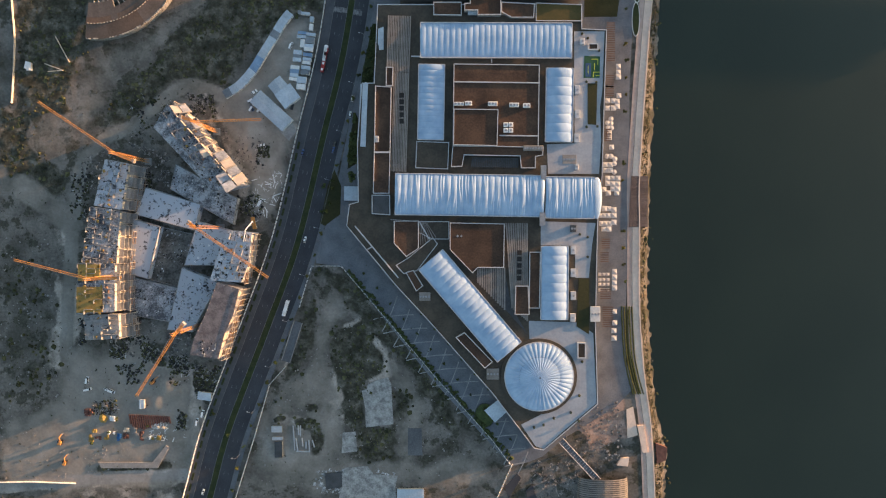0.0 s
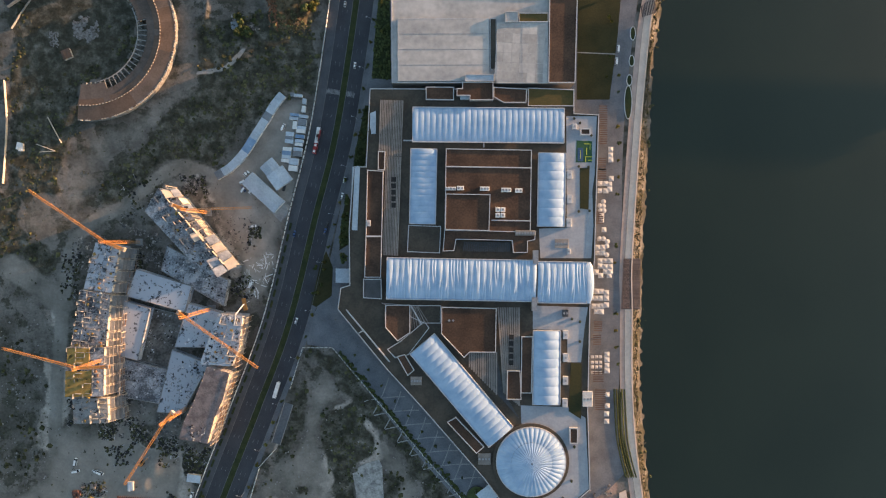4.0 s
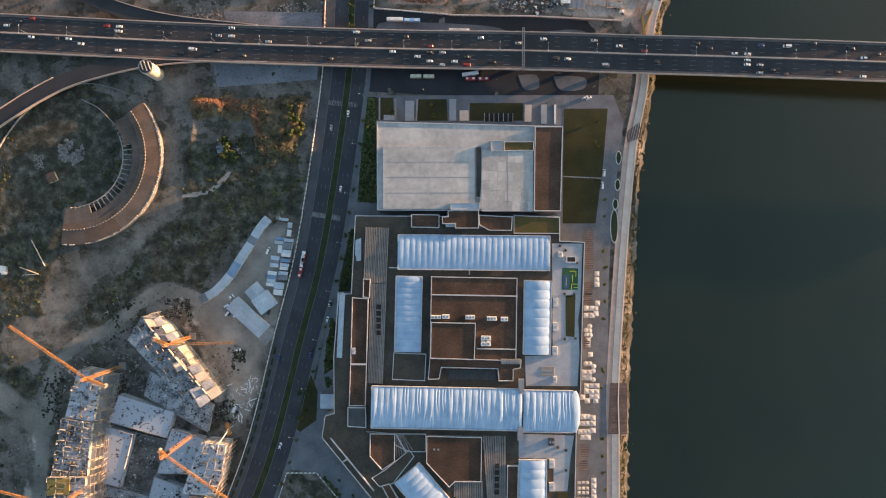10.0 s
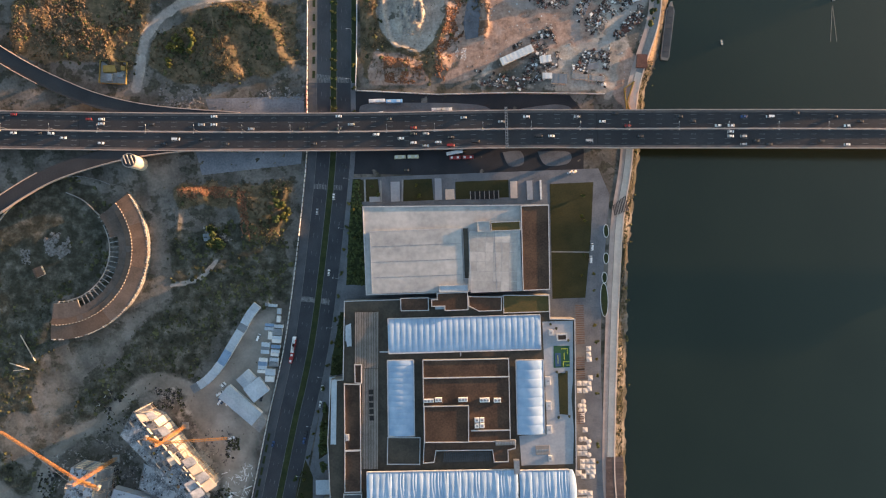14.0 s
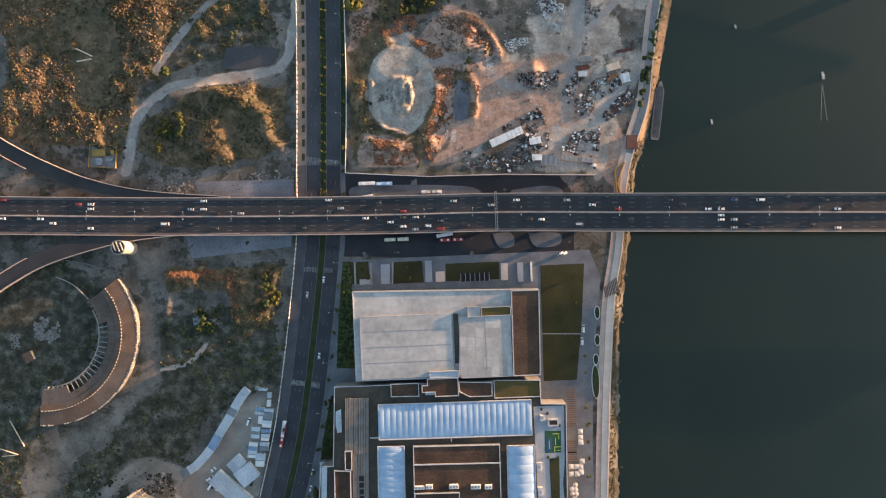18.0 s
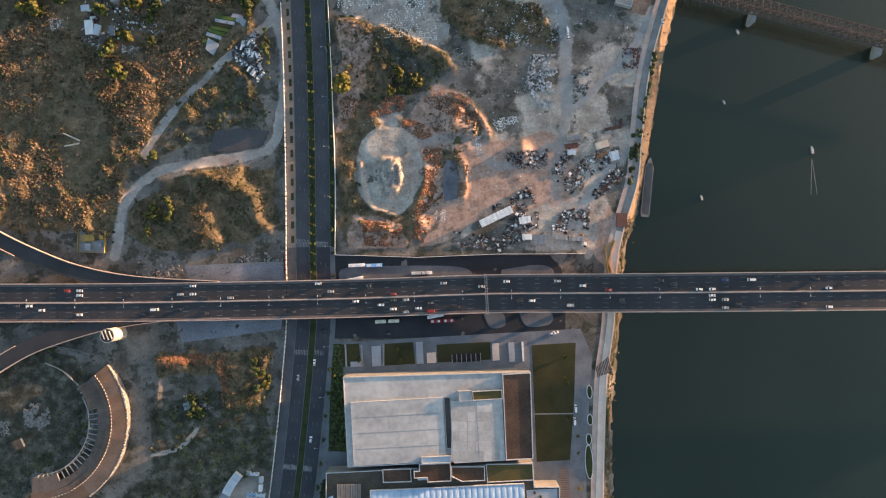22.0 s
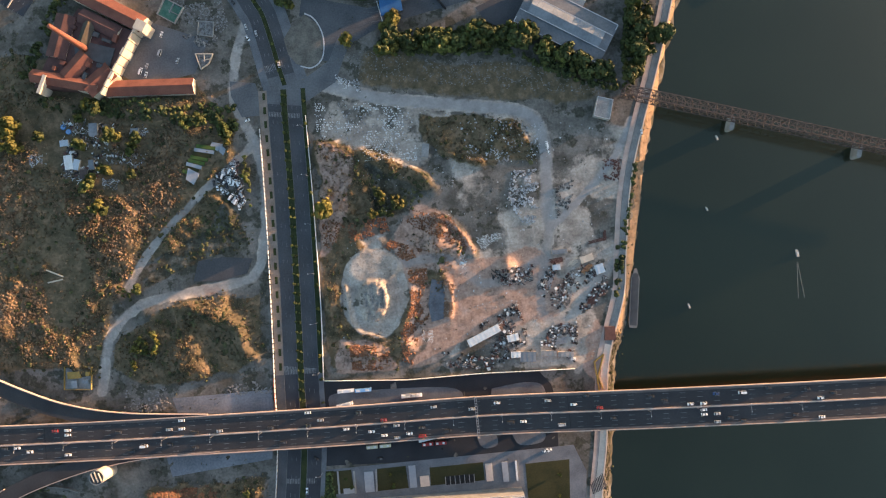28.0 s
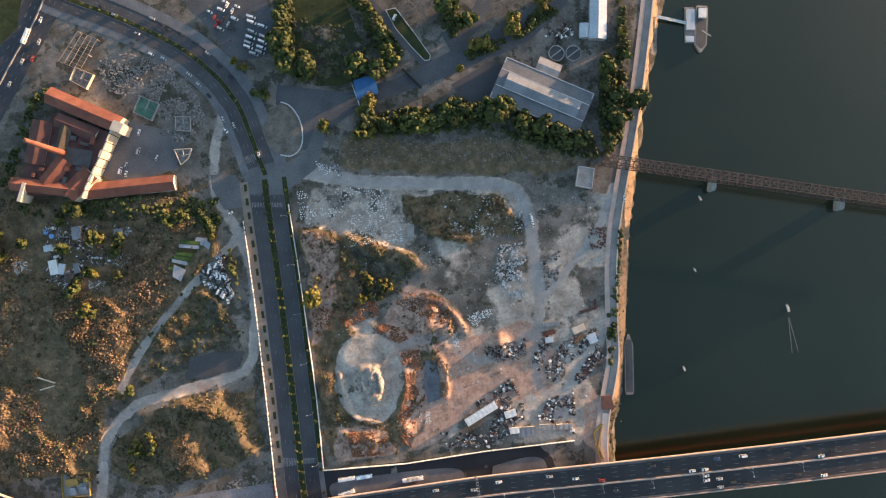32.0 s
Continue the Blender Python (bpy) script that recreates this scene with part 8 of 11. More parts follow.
for poly in ([(-52.6, 153.1), (-49.4, 153.0), (-50.4, 132.4), (-53.0, 109.6), (-60.5, 108.1), (-59.3, 118.2), (-55.9, 134.6)], [(-66.8, 85.5), (-64.4, 90.6), (-64.0, 56.5), (-65.0, 31.9), (-69.2, 32.0), (-70.6, 56.8)]):
    bb = np.array(poly)
    hx, hy = rng.uniform(bb[:, 0].min(), bb[:, 0].max(), 420), rng.uniform(bb[:, 1].min(), bb[:, 1].max(), 420)
    hk = inside(hx, hy, poly) & (fbm(hx, hy, 7, 5, 2) > 0.4)
    scatter("shrub_bed", DOMES, hx[hk], hy[hk], rng.uniform(0.5, 1.5, hk.sum()), rng.uniform(0.5, 1.8, hk.sum()), M_LEAF_DARK, "dark evergreen shrubs along the mall's street front", "shrubs")
plate("lawn", [(-52.2, 154.0), (-49.0, 154.0), (-50.0, 132.4), (-52.6, 108.8), (-61.0, 107.6), (-59.8, 118.2), (-56.3, 134.6)], 0.0, 0.25, M_MEDIAN, "dark planted strip along the mall's street front", "lawn")
pts = np.array([(q[0], q[1]) for q in along(smooth_line([(-72.6, -28.2), (-10.5, -102.1), (29.7, -146.8), (48.8, -170.2)], 5), 0.9, 1.0)])
scatter("hedge", DOMES, pts[:, 0] + rng.normal(0, 0.7, len(pts)) + 1.5, pts[:, 1] + rng.normal(0, 0.7, len(pts)) + 1.2, rng.uniform(0.7, 1.7, len(pts)), rng.uniform(1.0, 2.6, len(pts)), M_LEAF_DARK, "dark evergreen hedge along the lot fence", "hedge")
for k in range(12):
    a, b = Vector((-64.2, -24.0)).lerp(Vector((55.1, -159.6)), (k + 0.5) / 12), Vector((-55.4, -15.9)).lerp(Vector((64.6, -151.3)), (k + 0.9) / 12)
    for q in (a, b):
        tree(q.x, q.y, "small", 0.95, "small round tree in the plaza paving", "plaza trees")

# ---- fences ----
def panel_fence(name, line, step, high, material, label, gap=0.12, thick=0.12, z=0.0):
    base = thing(name, label, "fence")
    bm = bmesh.new()
    box(bm, (0, 0, high / 2), (step - gap, thick, high))
    box(bm, (-step / 2 + 0.1, 0.12, high / 2), (0.12, 0.2, high))
    me_ = mesh_of("panel", bm, material)
    for x, y, h in along(line, step, step / 2):
        shared(me_, "panel", base, Matrix.Translation((x, y, max(level(x, y), -0.2) - 0.1 + z)) @ Matrix.Rotation(h, 4, "Z"))
    return base


WFENCE = [p for p in offset(BOULEVARD, 19.2) if p[1] < 505]
panel_fence("hoarding", WFENCE, 3.6, 2.4, M_WHITE, "white panel fence along the boulevard", 1.0, 0.3)
panel_fence("hoarding", [p for p in offset(BOULEVARD, 19.6) if 292 < p[1] < 326], 3.6, 2.6, M_BRIDGE_RED, "red hoarding panels beside the bridge", 1.4, 0.35)
panel_fence("lot_fence", smooth_line([(-33.3, 511.4), (-32.9, 465.6), (-33.1, 415.4), (-33.6, 369.9), (-36.0, 317.8)], 4), 3.2, 2.4, M_WHITE, "white sheet fence beside the boulevard lot", 0.15, 0.35)
panel_fence("lot_fence", [(-35.4, 316.1), (23.9, 311.4), (82.0, 311.0), (148.2, 308.1)], 3.2, 2.4, M_WHITE, "white sheet fence along the bus road", 0.35, 0.35)
panel_fence("lot_fence", [(-156.9, -202.4), (-140.8, -151.1), (-129.5, -112.7), (-118.0, -100.0)], 3.2, 2.2, M_WHITE, "white panel fence of the triangular lot", 0.9, 0.3)
panel_fence("lot_fence", [(-107.2, -55.6), (-97.8, -24.4), (-75.9, -24.4), (-44.1, -61.9), (-7.9, -105.1), (35.2, -153.2), (50.9, -174.1), (40.4, -198.1)], 3.2, 2.2, M_WHITE, "pale panel fence of the triangular lot", 1.3, 0.3)
panel_fence("site_fence", [(-332.9, -186.6), (-307.4, -186.2), (-274.3, -187.4)], 3.2, 2.2, M_WHITE, "white fence at the building site's edge", 0.4, 0.25)
panel_fence("site_fence", [(-316.9, 171.5), (-315.0, 142.7), (-316.3, 117.9), (-318.3, 95.1)], 4.0, 2.0, M_CREAM, "pale low wall on the rough ground", 0.1, 0.4)
panel_fence("site_fence", smooth_line([(-311.5, 209.1), (-295.2, 232.9), (-274.6, 249.6), (-249.9, 259.4), (-229.2, 257.0), (-216.7, 252.2)], 3), 3.6, 1.8, M_CONC, "thin pale wall round the locomotive yard", 0.1, 0.3)
panel_fence("site_fence", smooth_line([(-249.8, 247.8), (-237.3, 241.6), (-226.9, 231.3)], 3), 3.0, 1.6, M_CONC, "broken kerb wall of the turntable yard", 0.3, 0.5)

# ---- site cabins and sheds by the boulevard ----
M_SHEET_BLUE = mat("faded_blue_sheet", (0.16, 0.25, 0.38), (0.25, 0.36, 0.5), 0.12, 0.5, 0.1, fine=0.8, vary=0.12)


def cabin(x, y, h, lx, ly, hz, material, label, name="site_cabin"):
    ob = thing(name, label, "cabin", (x, y, level(x, y)), "site cabins")
    ob.rotation_euler = (0, 0, h)
    bm = bmesh.new()
    box(bm, (0, 0, hz / 2 - 0.1), (lx, ly, hz))
    part("body", bm, M_WHITE, ob)
    bm = bmesh.new()
    box(bm, (0, 0, hz), (lx + 0.2, ly + 0.2, 0.18))
    part("roof", bm, material, ob)
    for k in range(max(2, int(lx / 2.2))):
        bm = bmesh.new()
        box(bm, (-lx / 2 + (k + 0.5) * lx / max(2, int(lx / 2.2)), 0, hz + 0.14), (0.14, ly + 0.2, 0.1))
        part("roof_rib", bm, material, ob)
    for s in (-1, 1):
        bm = bmesh.new()
        box(bm, (s * lx * 0.22, ly / 2 + 0.02, hz * 0.55), (min(1.2, lx * 0.2), 0.06, 0.9))
        part("window", bm, M_GLASS, ob)
    bm = bmesh.new()
    box(bm, (0, -ly / 2 - 0.02, 1.0), (0.9, 0.06, 2.0))
    part("door", bm, M_STEEL, ob)
    return ob


for k, (x, y, h) in enumerate(along(smooth_line([(-160.8, 101.5), (-149.6, 108.6), (-139.9, 119.3), (-133.5, 129.3), (-128.3, 137.4), (-122.7, 146.2), (-118.4, 153.5), (-113.3, 159.9)], 3), 5.6, 2.6)):
    cabin(x, y, h, 5.4, 6.0, 3.0, M_SHEET_BLUE if k % 9 in (5, 6) else M_SHEET_PALE if k % 5 else M_SHEET, "pale blue-grey roofed site cabin in a curved row")
for k, (px, py, lx, ly) in enumerate(((-96.3, 156.4, 2.5, 3.8), (-96.9, 150.7, 2.5, 4.6), (-97.0, 145.4, 6.3, 2.1), (-97.9, 141.3, 6.3, 4.6), (-98.5, 137.2, 6.3, 2.1), (-99.0, 134.7, 6.3, 2.5),
                                      (-99.5, 130.7, 6.3, 2.3), (-100.0, 127.4, 5.9, 2.1), (-100.5, 124.9, 5.5, 2.1), (-101.0, 121.3, 6.3, 2.5), (-101.5, 118.0, 6.3, 2.9), (-104.1, 112.3, 6.7, 4.6),
                                      (-104.6, 107.4, 6.3, 3.8), (-103.5, 146.6, 6.3, 1.9), (-104.0, 143.9, 6.3, 2.1), (-103.3, 139.0, 2.9, 5.5), (-106.8, 132.5, 5.9, 2.9), (-107.3, 129.7, 5.5, 2.1),
                                      (-107.4, 127.2, 5.9, 2.5), (-108.8, 121.5, 6.3, 2.5), (-109.3, 118.7, 6.3, 2.9), (-109.7, 115.8, 5.9, 2.5), (-110.2, 113.0, 5.9, 2.1), (-101.1, 160.7, 6.3, 1.7),
                                      (-105.2, 161.6, 2.5, 2.1))):
    cabin(px, py, radians(-6), lx, ly, 2.7, (M_SHEET_PALE, M_WHITE, M_SHEET_PALE, M_SHEET, M_SHEET_PALE, M_WHITE, M_SHEET_BLUE)[k % 7], "white and blue site container in the yard")
for pts, hz in (([(-140.5, 95.4), (-134.2, 104.5), (-110.8, 83.1), (-117.9, 74.9)], 4.5), ([(-122.7, 100.4), (-112.7, 109.8), (-105.3, 99.5), (-115.7, 91.3)], 4.0), ([(-127.9, 107.2), (-120.4, 115.4), (-114.6, 108.8), (-123.0, 101.4)], 3.2)):
    sh = thing("site_shed", "long pale-roofed site shed", "shed")
    a, b = (Vector(pts[0]) + Vector(pts[1])) / 2, (Vector(pts[2]) + Vector(pts[3])) / 2
    gable(sh, a, b, (Vector(pts[0]) - Vector(pts[1])).length, hz, hz + 0.8, M_SHEET_PALE, M_WHITE, 0.3)
sh = thing("ramp_slab", "grey concrete apron beside the site shed", "slab")
bm = bmesh.new()
prism(bm, [(-123.1, 77.2), (-112.6, 83.8), (-108.5, 75.5), (-114.0, 68.0)], -0.1, 0.35)
part("slab", bm, M_CONC, sh)

# ---- vehicles ----
def paint(name, c, rough=0.35):
    return mat(name, c, tuple(v * 1.1 for v in c), 0.3, rough, spec=0.5)


PAINTS = [paint("white_car_paint", (0.75, 0.75, 0.74)), paint("silver_car_paint", (0.4, 0.41, 0.42)), paint("dark_car_paint", (0.03, 0.032, 0.036)), paint("red_car_paint", (0.3, 0.03, 0.025)), paint("blue_car_paint", (0.04, 0.08, 0.2))]
PAINT_WORDS = ["white", "silver", "dark", "red", "blue"]


def profile(bm, sec, w, inset=0.0):
    """A side profile (x, z) drawn across the width, narrowed at the top by inset."""
    zs = [z for _, z in sec]
    lo, hi = min(zs), max(zs)
    L, R = [], []
    for x, z in sec:
        k = w / 2 - inset * (z - lo) / (hi - lo + 1e-6)
        L.append(bm.verts.new((x, k, z)))
        R.append(bm.verts.new((x, -k, z)))
    bm.faces.new(L)
    bm.faces.new(R[::-1])
    n = len(sec)
    for i in range(n):
        bm.faces.new((L[i], R[i], R[(i + 1) % n], L[(i + 1) % n]))
    bmesh.ops.recalc_face_normals(bm, faces=bm.faces[:])


def car_meshes(van=False):
    out = {}
    bm = bmesh.new()
    profile(bm, [(-2.2, 0.35), (2.2, 0.35), (2.25, 0.7), (2.1, 0.88), (0.9, 0.98), (-1.9, 0.98), (-2.25, 0.85)], 1.82, 0.12)
    out["body"] = bm
    bm = bmesh.new()
    profile(bm, [(-1.95, 0.97), (1.05, 0.97), (0.35, 1.5), (-1.35, 1.5)] if not van else [(-2.2, 0.97), (1.7, 0.97), (1.2, 2.0), (-2.15, 2.0)], 1.64, 0.2)
    out["glasshouse"] = bm
    bm = bmesh.new()
    box(bm, (-0.5, 0, 1.51) if not van else (-0.5, 0, 2.02), (1.75, 1.3, 0.06) if not van else (3.4, 1.4, 0.06))
    out["roof"] = bm
    bm = bmesh.new()
    g = bmesh.ops.create_cone(bm, cap_ends=True, segments=12, radius1=0.33, radius2=0.33, depth=0.22)["verts"]
    bmesh.ops.rotate(bm, verts=g, cent=(0, 0, 0), matrix=Matrix.Rotation(math.pi / 2, 3, "X"))
    out["wheel"] = bm
    return out


CAR_ME = {}
for vn in (False, True):
    src_ = car_meshes(vn)
    gl, wh = mesh_of("glasshouse", src_["glasshouse"], M_GLASS), mesh_of("wheel", src_["wheel"], M_BLACK)
    for k, pm in enumerate(PAINTS):
        b_ = src_["body"].copy()
        r_ = src_["roof"].copy()
        CAR_ME[vn, k] = (mesh_of("body", b_, pm), gl, mesh_of("roof", r_, pm), wh)
    src_["body"].free()
    src_["roof"].free()


def car(x, y, z, h, colour, where, van=False, group="cars"):
    b_, gl, r_, wh = CAR_ME[van, colour]
    ob = thing("van" if van else "car", f"{PAINT_WORDS[colour]} {'delivery van' if van else 'passenger car'} {where}", "van" if van else "car", (x, y, z), group)
    ob.rotation_euler = (0, 0, h)
    if van:
        ob.scale = (1.2, 1.1, 1.1)
    shared(b_, "body", ob, Matrix.Identity(4))
    shared(gl, "glasshouse", ob, Matrix.Identity(4))
    shared(r_, "roof", ob, Matrix.Identity(4))
    for wx_, wy_ in ((1.35, 0.82), (1.35, -0.82), (-1.35, 0.82), (-1.35, -0.82)):
        shared(wh, "wheel", ob, Matrix.Translation((wx_, wy_, 0.33)))
    return ob


vr = random.Random(21)
def colour():
    return vr.choices(range(5), (0.46, 0.18, 0.28, 0.05, 0.03))[0]


for o, way, n in ((2.2, 1, 9), (5.3, 1, 10), (8.6, 1, 11), (11.2, 1, 5), (-2.2, 0, 7), (-5.3, 0, 10), (-8.6, 0, 10), (-11.0, 0, 5)):
    ln = [p for p in offset(BR, o) if -330 < p[0] < 345]
    pool = along(ln, 9.0, 3.0)
    for x, y, h in vr.sample(pool, n):
        car(x, y, float(np.interp(x, DECK_X, DECK_Z)) + 0.02, h + (math.pi if way else 0), colour(), "on the road bridge", vr.random() < 0.1, "bridge traffic")
for p, o in (((-102.7, -4.7), 1.25), ((-80.1, 66.0), 1.3), ((-81.4, 61.4), 1.3), ((-68.8, 87.6), 1.35), ((-67.1, 99.2), 1.35), ((-104.0, 59.7), 1.3), ((-180.2, -193.9), 1.25), ((-54.6, 238.7), 1.5), ((-59.7, 183.3), 1.45),
             ((-46.3, 261.1), -0.6), ((-0.2, 256.6), 0.0), ((119.4, 251.5), 0.4), ((-67.0, 228.1), 1.5), ((-126.7, 656.4), -0.5), ((-149.9, 681.0), -0.5), ((-71.4, 573.1), -1.0), ((-50.0, 551.2), 1.6)):
    car(*p, 0.12, o, colour(), "on the boulevard")
for p in [(-141.5, 673.1), (-113.9, 666.2), (-107.5, 659.9), (-103.7, 656.2), (-94.6, 651.3), (-85.1, 642.4), (-76.6, 633.2), (-69.6, 622.5), (-62.5, 612.3), (-131.0, 649.1), (-118.3, 639.3), (-109.6, 634.5), (-92.5, 619.6), (-86.5, 610.9), (-80.2, 601.2), (-72.3, 581.8), (-65.0, 576.3), (-127.1, 656.4)]:
    ln = min(range(len(BEND) - 1), key=lambda k: math.hypot(BEND[k][0] - p[0], BEND[k][1] - p[1]))
    car(*p, 0.12, math.atan2(BEND[ln + 1][1] - BEND[ln][1], BEND[ln + 1][0] - BEND[ln][0]), vr.choice((2, 2, 2, 1, 0)), "on the curving avenue")
for p, o in (((-213.8, 648.2), 1.05), ((-225.0, 632.6), 1.05), ((-206.1, 649.1), 1.05), ((-196.2, 677.7), 1.05), ((-199.5, 661.2), 1.05)):
    car(*p, 0.18, o, colour(), "on the expressway")
for p in [(-40.7, 651.7), (-33.2, 647.4), (-41.3, 644.3), (-33.5, 639.2), (-43.2, 640.2), (-34.9, 635.5), (-45.1, 636.2), (-36.4, 631.3), (-45.9, 633.2), (-37.7, 628.0), (-42.5, 627.5), (-40.6, 655.6)]:
    car(*p, 0.08, -0.52 + vr.uniform(-0.08, 0.08), vr.choice((0, 0, 0, 1)), "parked in the truck park", True, "parked cars").scale = (1.55, 1.15, 1.15)
for p in [(-70.6, 664.2), (-67.7, 660.3), (-64.9, 656.3), (-61.2, 658.0), (-58.5, 652.7), (-56.1, 648.8), (-67.0, 653.2), (-64.4, 650.1), (-62.0, 664.7), (-57.3, 667.5), (-54.1, 662.6), (-52.9, 656.2), (-49.9, 665.4), (-58.6, 670.3)]:
    car(*p, 0.08, vr.choice((0.95, -0.55)) + vr.uniform(-0.1, 0.1), colour(), "parked in the car park", vr.random() < 0.3, "parked cars")
for p, o in (((-134.9, 581.8), 1.2), ((-124.6, 560.8), 1.1), ((-152.3, 555.4), 1.2), ((-147.6, 558.9), 1.2), ((-148.5, 552.6), 1.2), ((-137.2, 568.0), 1.2), ((65.5, 638.7), 1.0), ((-76.7, 511.5), 0.4)):
    car(*p, 0.12, o, 0 if vr.random() < 0.7 else 1, "parked in the yard", vr.random() < 0.4, "parked cars")
for p, o in (((-251.2, -117.0), -0.5), ((-135.2, 23.0), 1.2), ((142.5, 473.8), 1.7), ((143.0, 469.0), 1.7), ((-139.6, 104.2), 0.6), ((-141.4, 92.1), 1.0), ((-112.3, 137.7), 1.2), ((132.4, 186.9), 1.5), ((133.6, 196.1), 1.5), ((122.1, 251.4), 0.4), ((124.4, 328.0), 1.5), ((213.3, 476.7), 1.5)):
    car(*p, max(level(*p), 0.1), o, 0, "parked on the ground", vr.random() < 0.4, "parked cars")


def bus(x, y, z, h, material, word, length=12.0, where="at the terminus"):
    ob = thing("bus", f"{word} city bus {where}", "bus", (x, y, z), "buses")
    ob.rotation_euler = (0, 0, h)
    seg = [(0, length)] if length < 13 else [(-length / 4 - 0.2, length / 2 - 0.8), (length / 4 + 0.2, length / 2 - 0.8)]
    for cx, L in seg:
        bm = bmesh.new()
        box(bm, (cx, 0, 1.75), (L, 2.5, 2.7))
        bmesh.ops.bevel(bm, geom=bm.edges[:], offset=0.2, segments=2, affect="EDGES")
        part("body", bm, material, ob)
        for s in (-1, 1):
            bm = bmesh.new()
            box(bm, (cx, s * 1.252, 2.1), (L * 0.92, 0.05, 0.95))
            part("window_band", bm, M_GLASS, ob)
        for k in (-0.3, 0.25):
            bm = bmesh.new()
            box(bm, (cx + L * k, 0, 3.2), (L * 0.2, 1.5, 0.3))
            part("roof_unit", bm, M_WHITE, ob)
        for k in (-0.32, 0.32):
            for s in (-1, 1):
                bm = bmesh.new()
                box(bm, (cx + L * k, s * 1.12, 0.48), (0.96, 0.3, 0.96))
                bmesh.ops.bevel(bm, geom=bm.edges[:], offset=0.25, segments=2, affect="EDGES")
                part("wheel", bm, M_BLACK, ob)
    bm = bmesh.new()
    box(bm, (length / 2 - 0.02, 0, 2.0), (0.1, 2.2, 1.2))
    part("windscreen", bm, M_GLASS, ob)
    if len(seg) > 1:
        bm = bmesh.new()
        for k in range(5):
            box(bm, (-0.6 + 0.3 * k, 0, 1.75), (0.2, 2.3, 2.5))
        part("bellows", bm, M_BLACK, ob)
    return ob


M_BUS_W, M_BUS_R, M_BUS_B, M_BUS_Y = PAINTS[0], PAINTS[3], paint("light_blue_paint", (0.25, 0.45, 0.7)), paint("cream_bus_paint", (0.6, 0.58, 0.4))
bus(*(-20.5, 307.7), 0.1, 0.0, M_BUS_W, "white")
bus(*(-8.0, 307.1), 0.1, 0.0, M_BUS_B, "light blue")
bus(*(28.2, 299.8), 0.1, 0.0, M_BUS_W, "white")
bus(*(-22.1, 297.8), 0.1, 0.15, M_BUS_W, "white")
bus(*(-0.2, 266.1), 0.1, 0.0, M_BUS_Y, "cream articulated", 18.0)
bus(*(39.9, 264.4), 0.1, 0.0, M_BUS_R, "red articulated", 18.0)
bus(*(35.0, 268.2), 0.1, 0.15, M_BUS_W, "white")
bus(*(25.1, 299.9), 0.1, 0.0, M_BUS_W, "white")
bus(*(-116.9, -55.6), 0.12, 1.28, M_BUS_W, "white", 12.0, "on the boulevard")
bus(*(-87.4, 126.9), 0.12, 1.35, M_BUS_R, "red articulated", 18.0, "on the boulevard")
bus(*(-86.7, 131.7), 0.12, 1.4, M_BUS_W, "white", 12.0, "on the boulevard")
bus(*(-208.2, 666.5), 0.18, 1.05, M_BUS_W, "white", 12.0, "on the expressway")
# terminus islands
for pts in ([(-34.4, 302.0), (-22.6, 306.5), (52.0, 303.3), (64.0, 293.7), (55.6, 289.9), (-23.1, 293.2)], [(85.0, 299.4), (110.1, 301.7), (122.4, 297.8), (119.8, 286.3), (86.6, 287.7)], [(70.3, 267.7), (83.6, 267.9), (85.3, 258.7), (74.9, 257.5)], [(96.0, 267.4), (118.8, 266.4), (118.4, 258.1), (101.8, 257.2)]):
    plate("traffic_island", smooth_line(pts + pts[:1], 2)[:-1], 0.0, 0.24, M_PAVE, "kerbed island in the bus terminus", "traffic island")
# forecourt ramps, walls and paths north of the hall
for pts, mm in (([(-20.6, 249.5), (-19.3, 249.5), (-19.2, 233.7), (-20.5, 233.7)], M_CONC), ([(-4.4, 249.6), (-3.1, 249.6), (-3.9, 233.8), (-5.1, 233.8)], M_CONC), ([(-12.7, 248.3), (-6.0, 248.3), (-5.9, 233.8), (-12.6, 233.7)], M_TERRACE), ([(19.7, 249.8), (24.7, 249.8), (24.8, 234.0), (19.8, 234.0)], M_TERRACE), ([(27.3, 241.5), (33.9, 241.6), (34.0, 234.1), (27.3, 234.0)], M_WARM_CONC),
                ([(75.1, 246.0), (80.1, 246.1), (80.1, 233.6), (75.1, 233.5)], M_WARM_CONC), ([(87.1, 246.1), (91.3, 246.2), (91.4, 232.0), (87.2, 232.0)], M_TERRACE), ([(96.7, 246.2), (98.0, 246.2), (98.0, 232.0), (96.8, 232.0)], M_WHITE), ([(-32.2, 250.6), (-31.0, 250.6), (-30.9, 234.4), (-32.1, 234.4)], M_CONC), ([(-28.4, 237.8), (-20.1, 237.8), (-20.1, 234.1), (-28.4, 234.0)], M_TERRACE)):
    plate("ramp", pts, 0.0, 0.9, mm, "pale concrete ramp of the hall's forecourt", "ramp", kind="")
steps = thing("entrance_stairs", "dark stair well with pale cheek walls before the hall", "stairs")
for k in range(7):
    a = Vector((45.6, 237.5)).lerp(Vector((66.4, 237.6)), k / 6)
    bm = bmesh.new()
    box(bm, (a.x, a.y - 1, 0.6), (0.5, 6, 1.2))
    part("cheek_wall", bm, M_CONC, steps)
bm = bmesh.new()
a = Vector((56.0, 237.6))
box(bm, (a.x, a.y - 1, 0.2), (21, 6, 0.3))
part("well", bm, M_BLACK, steps)

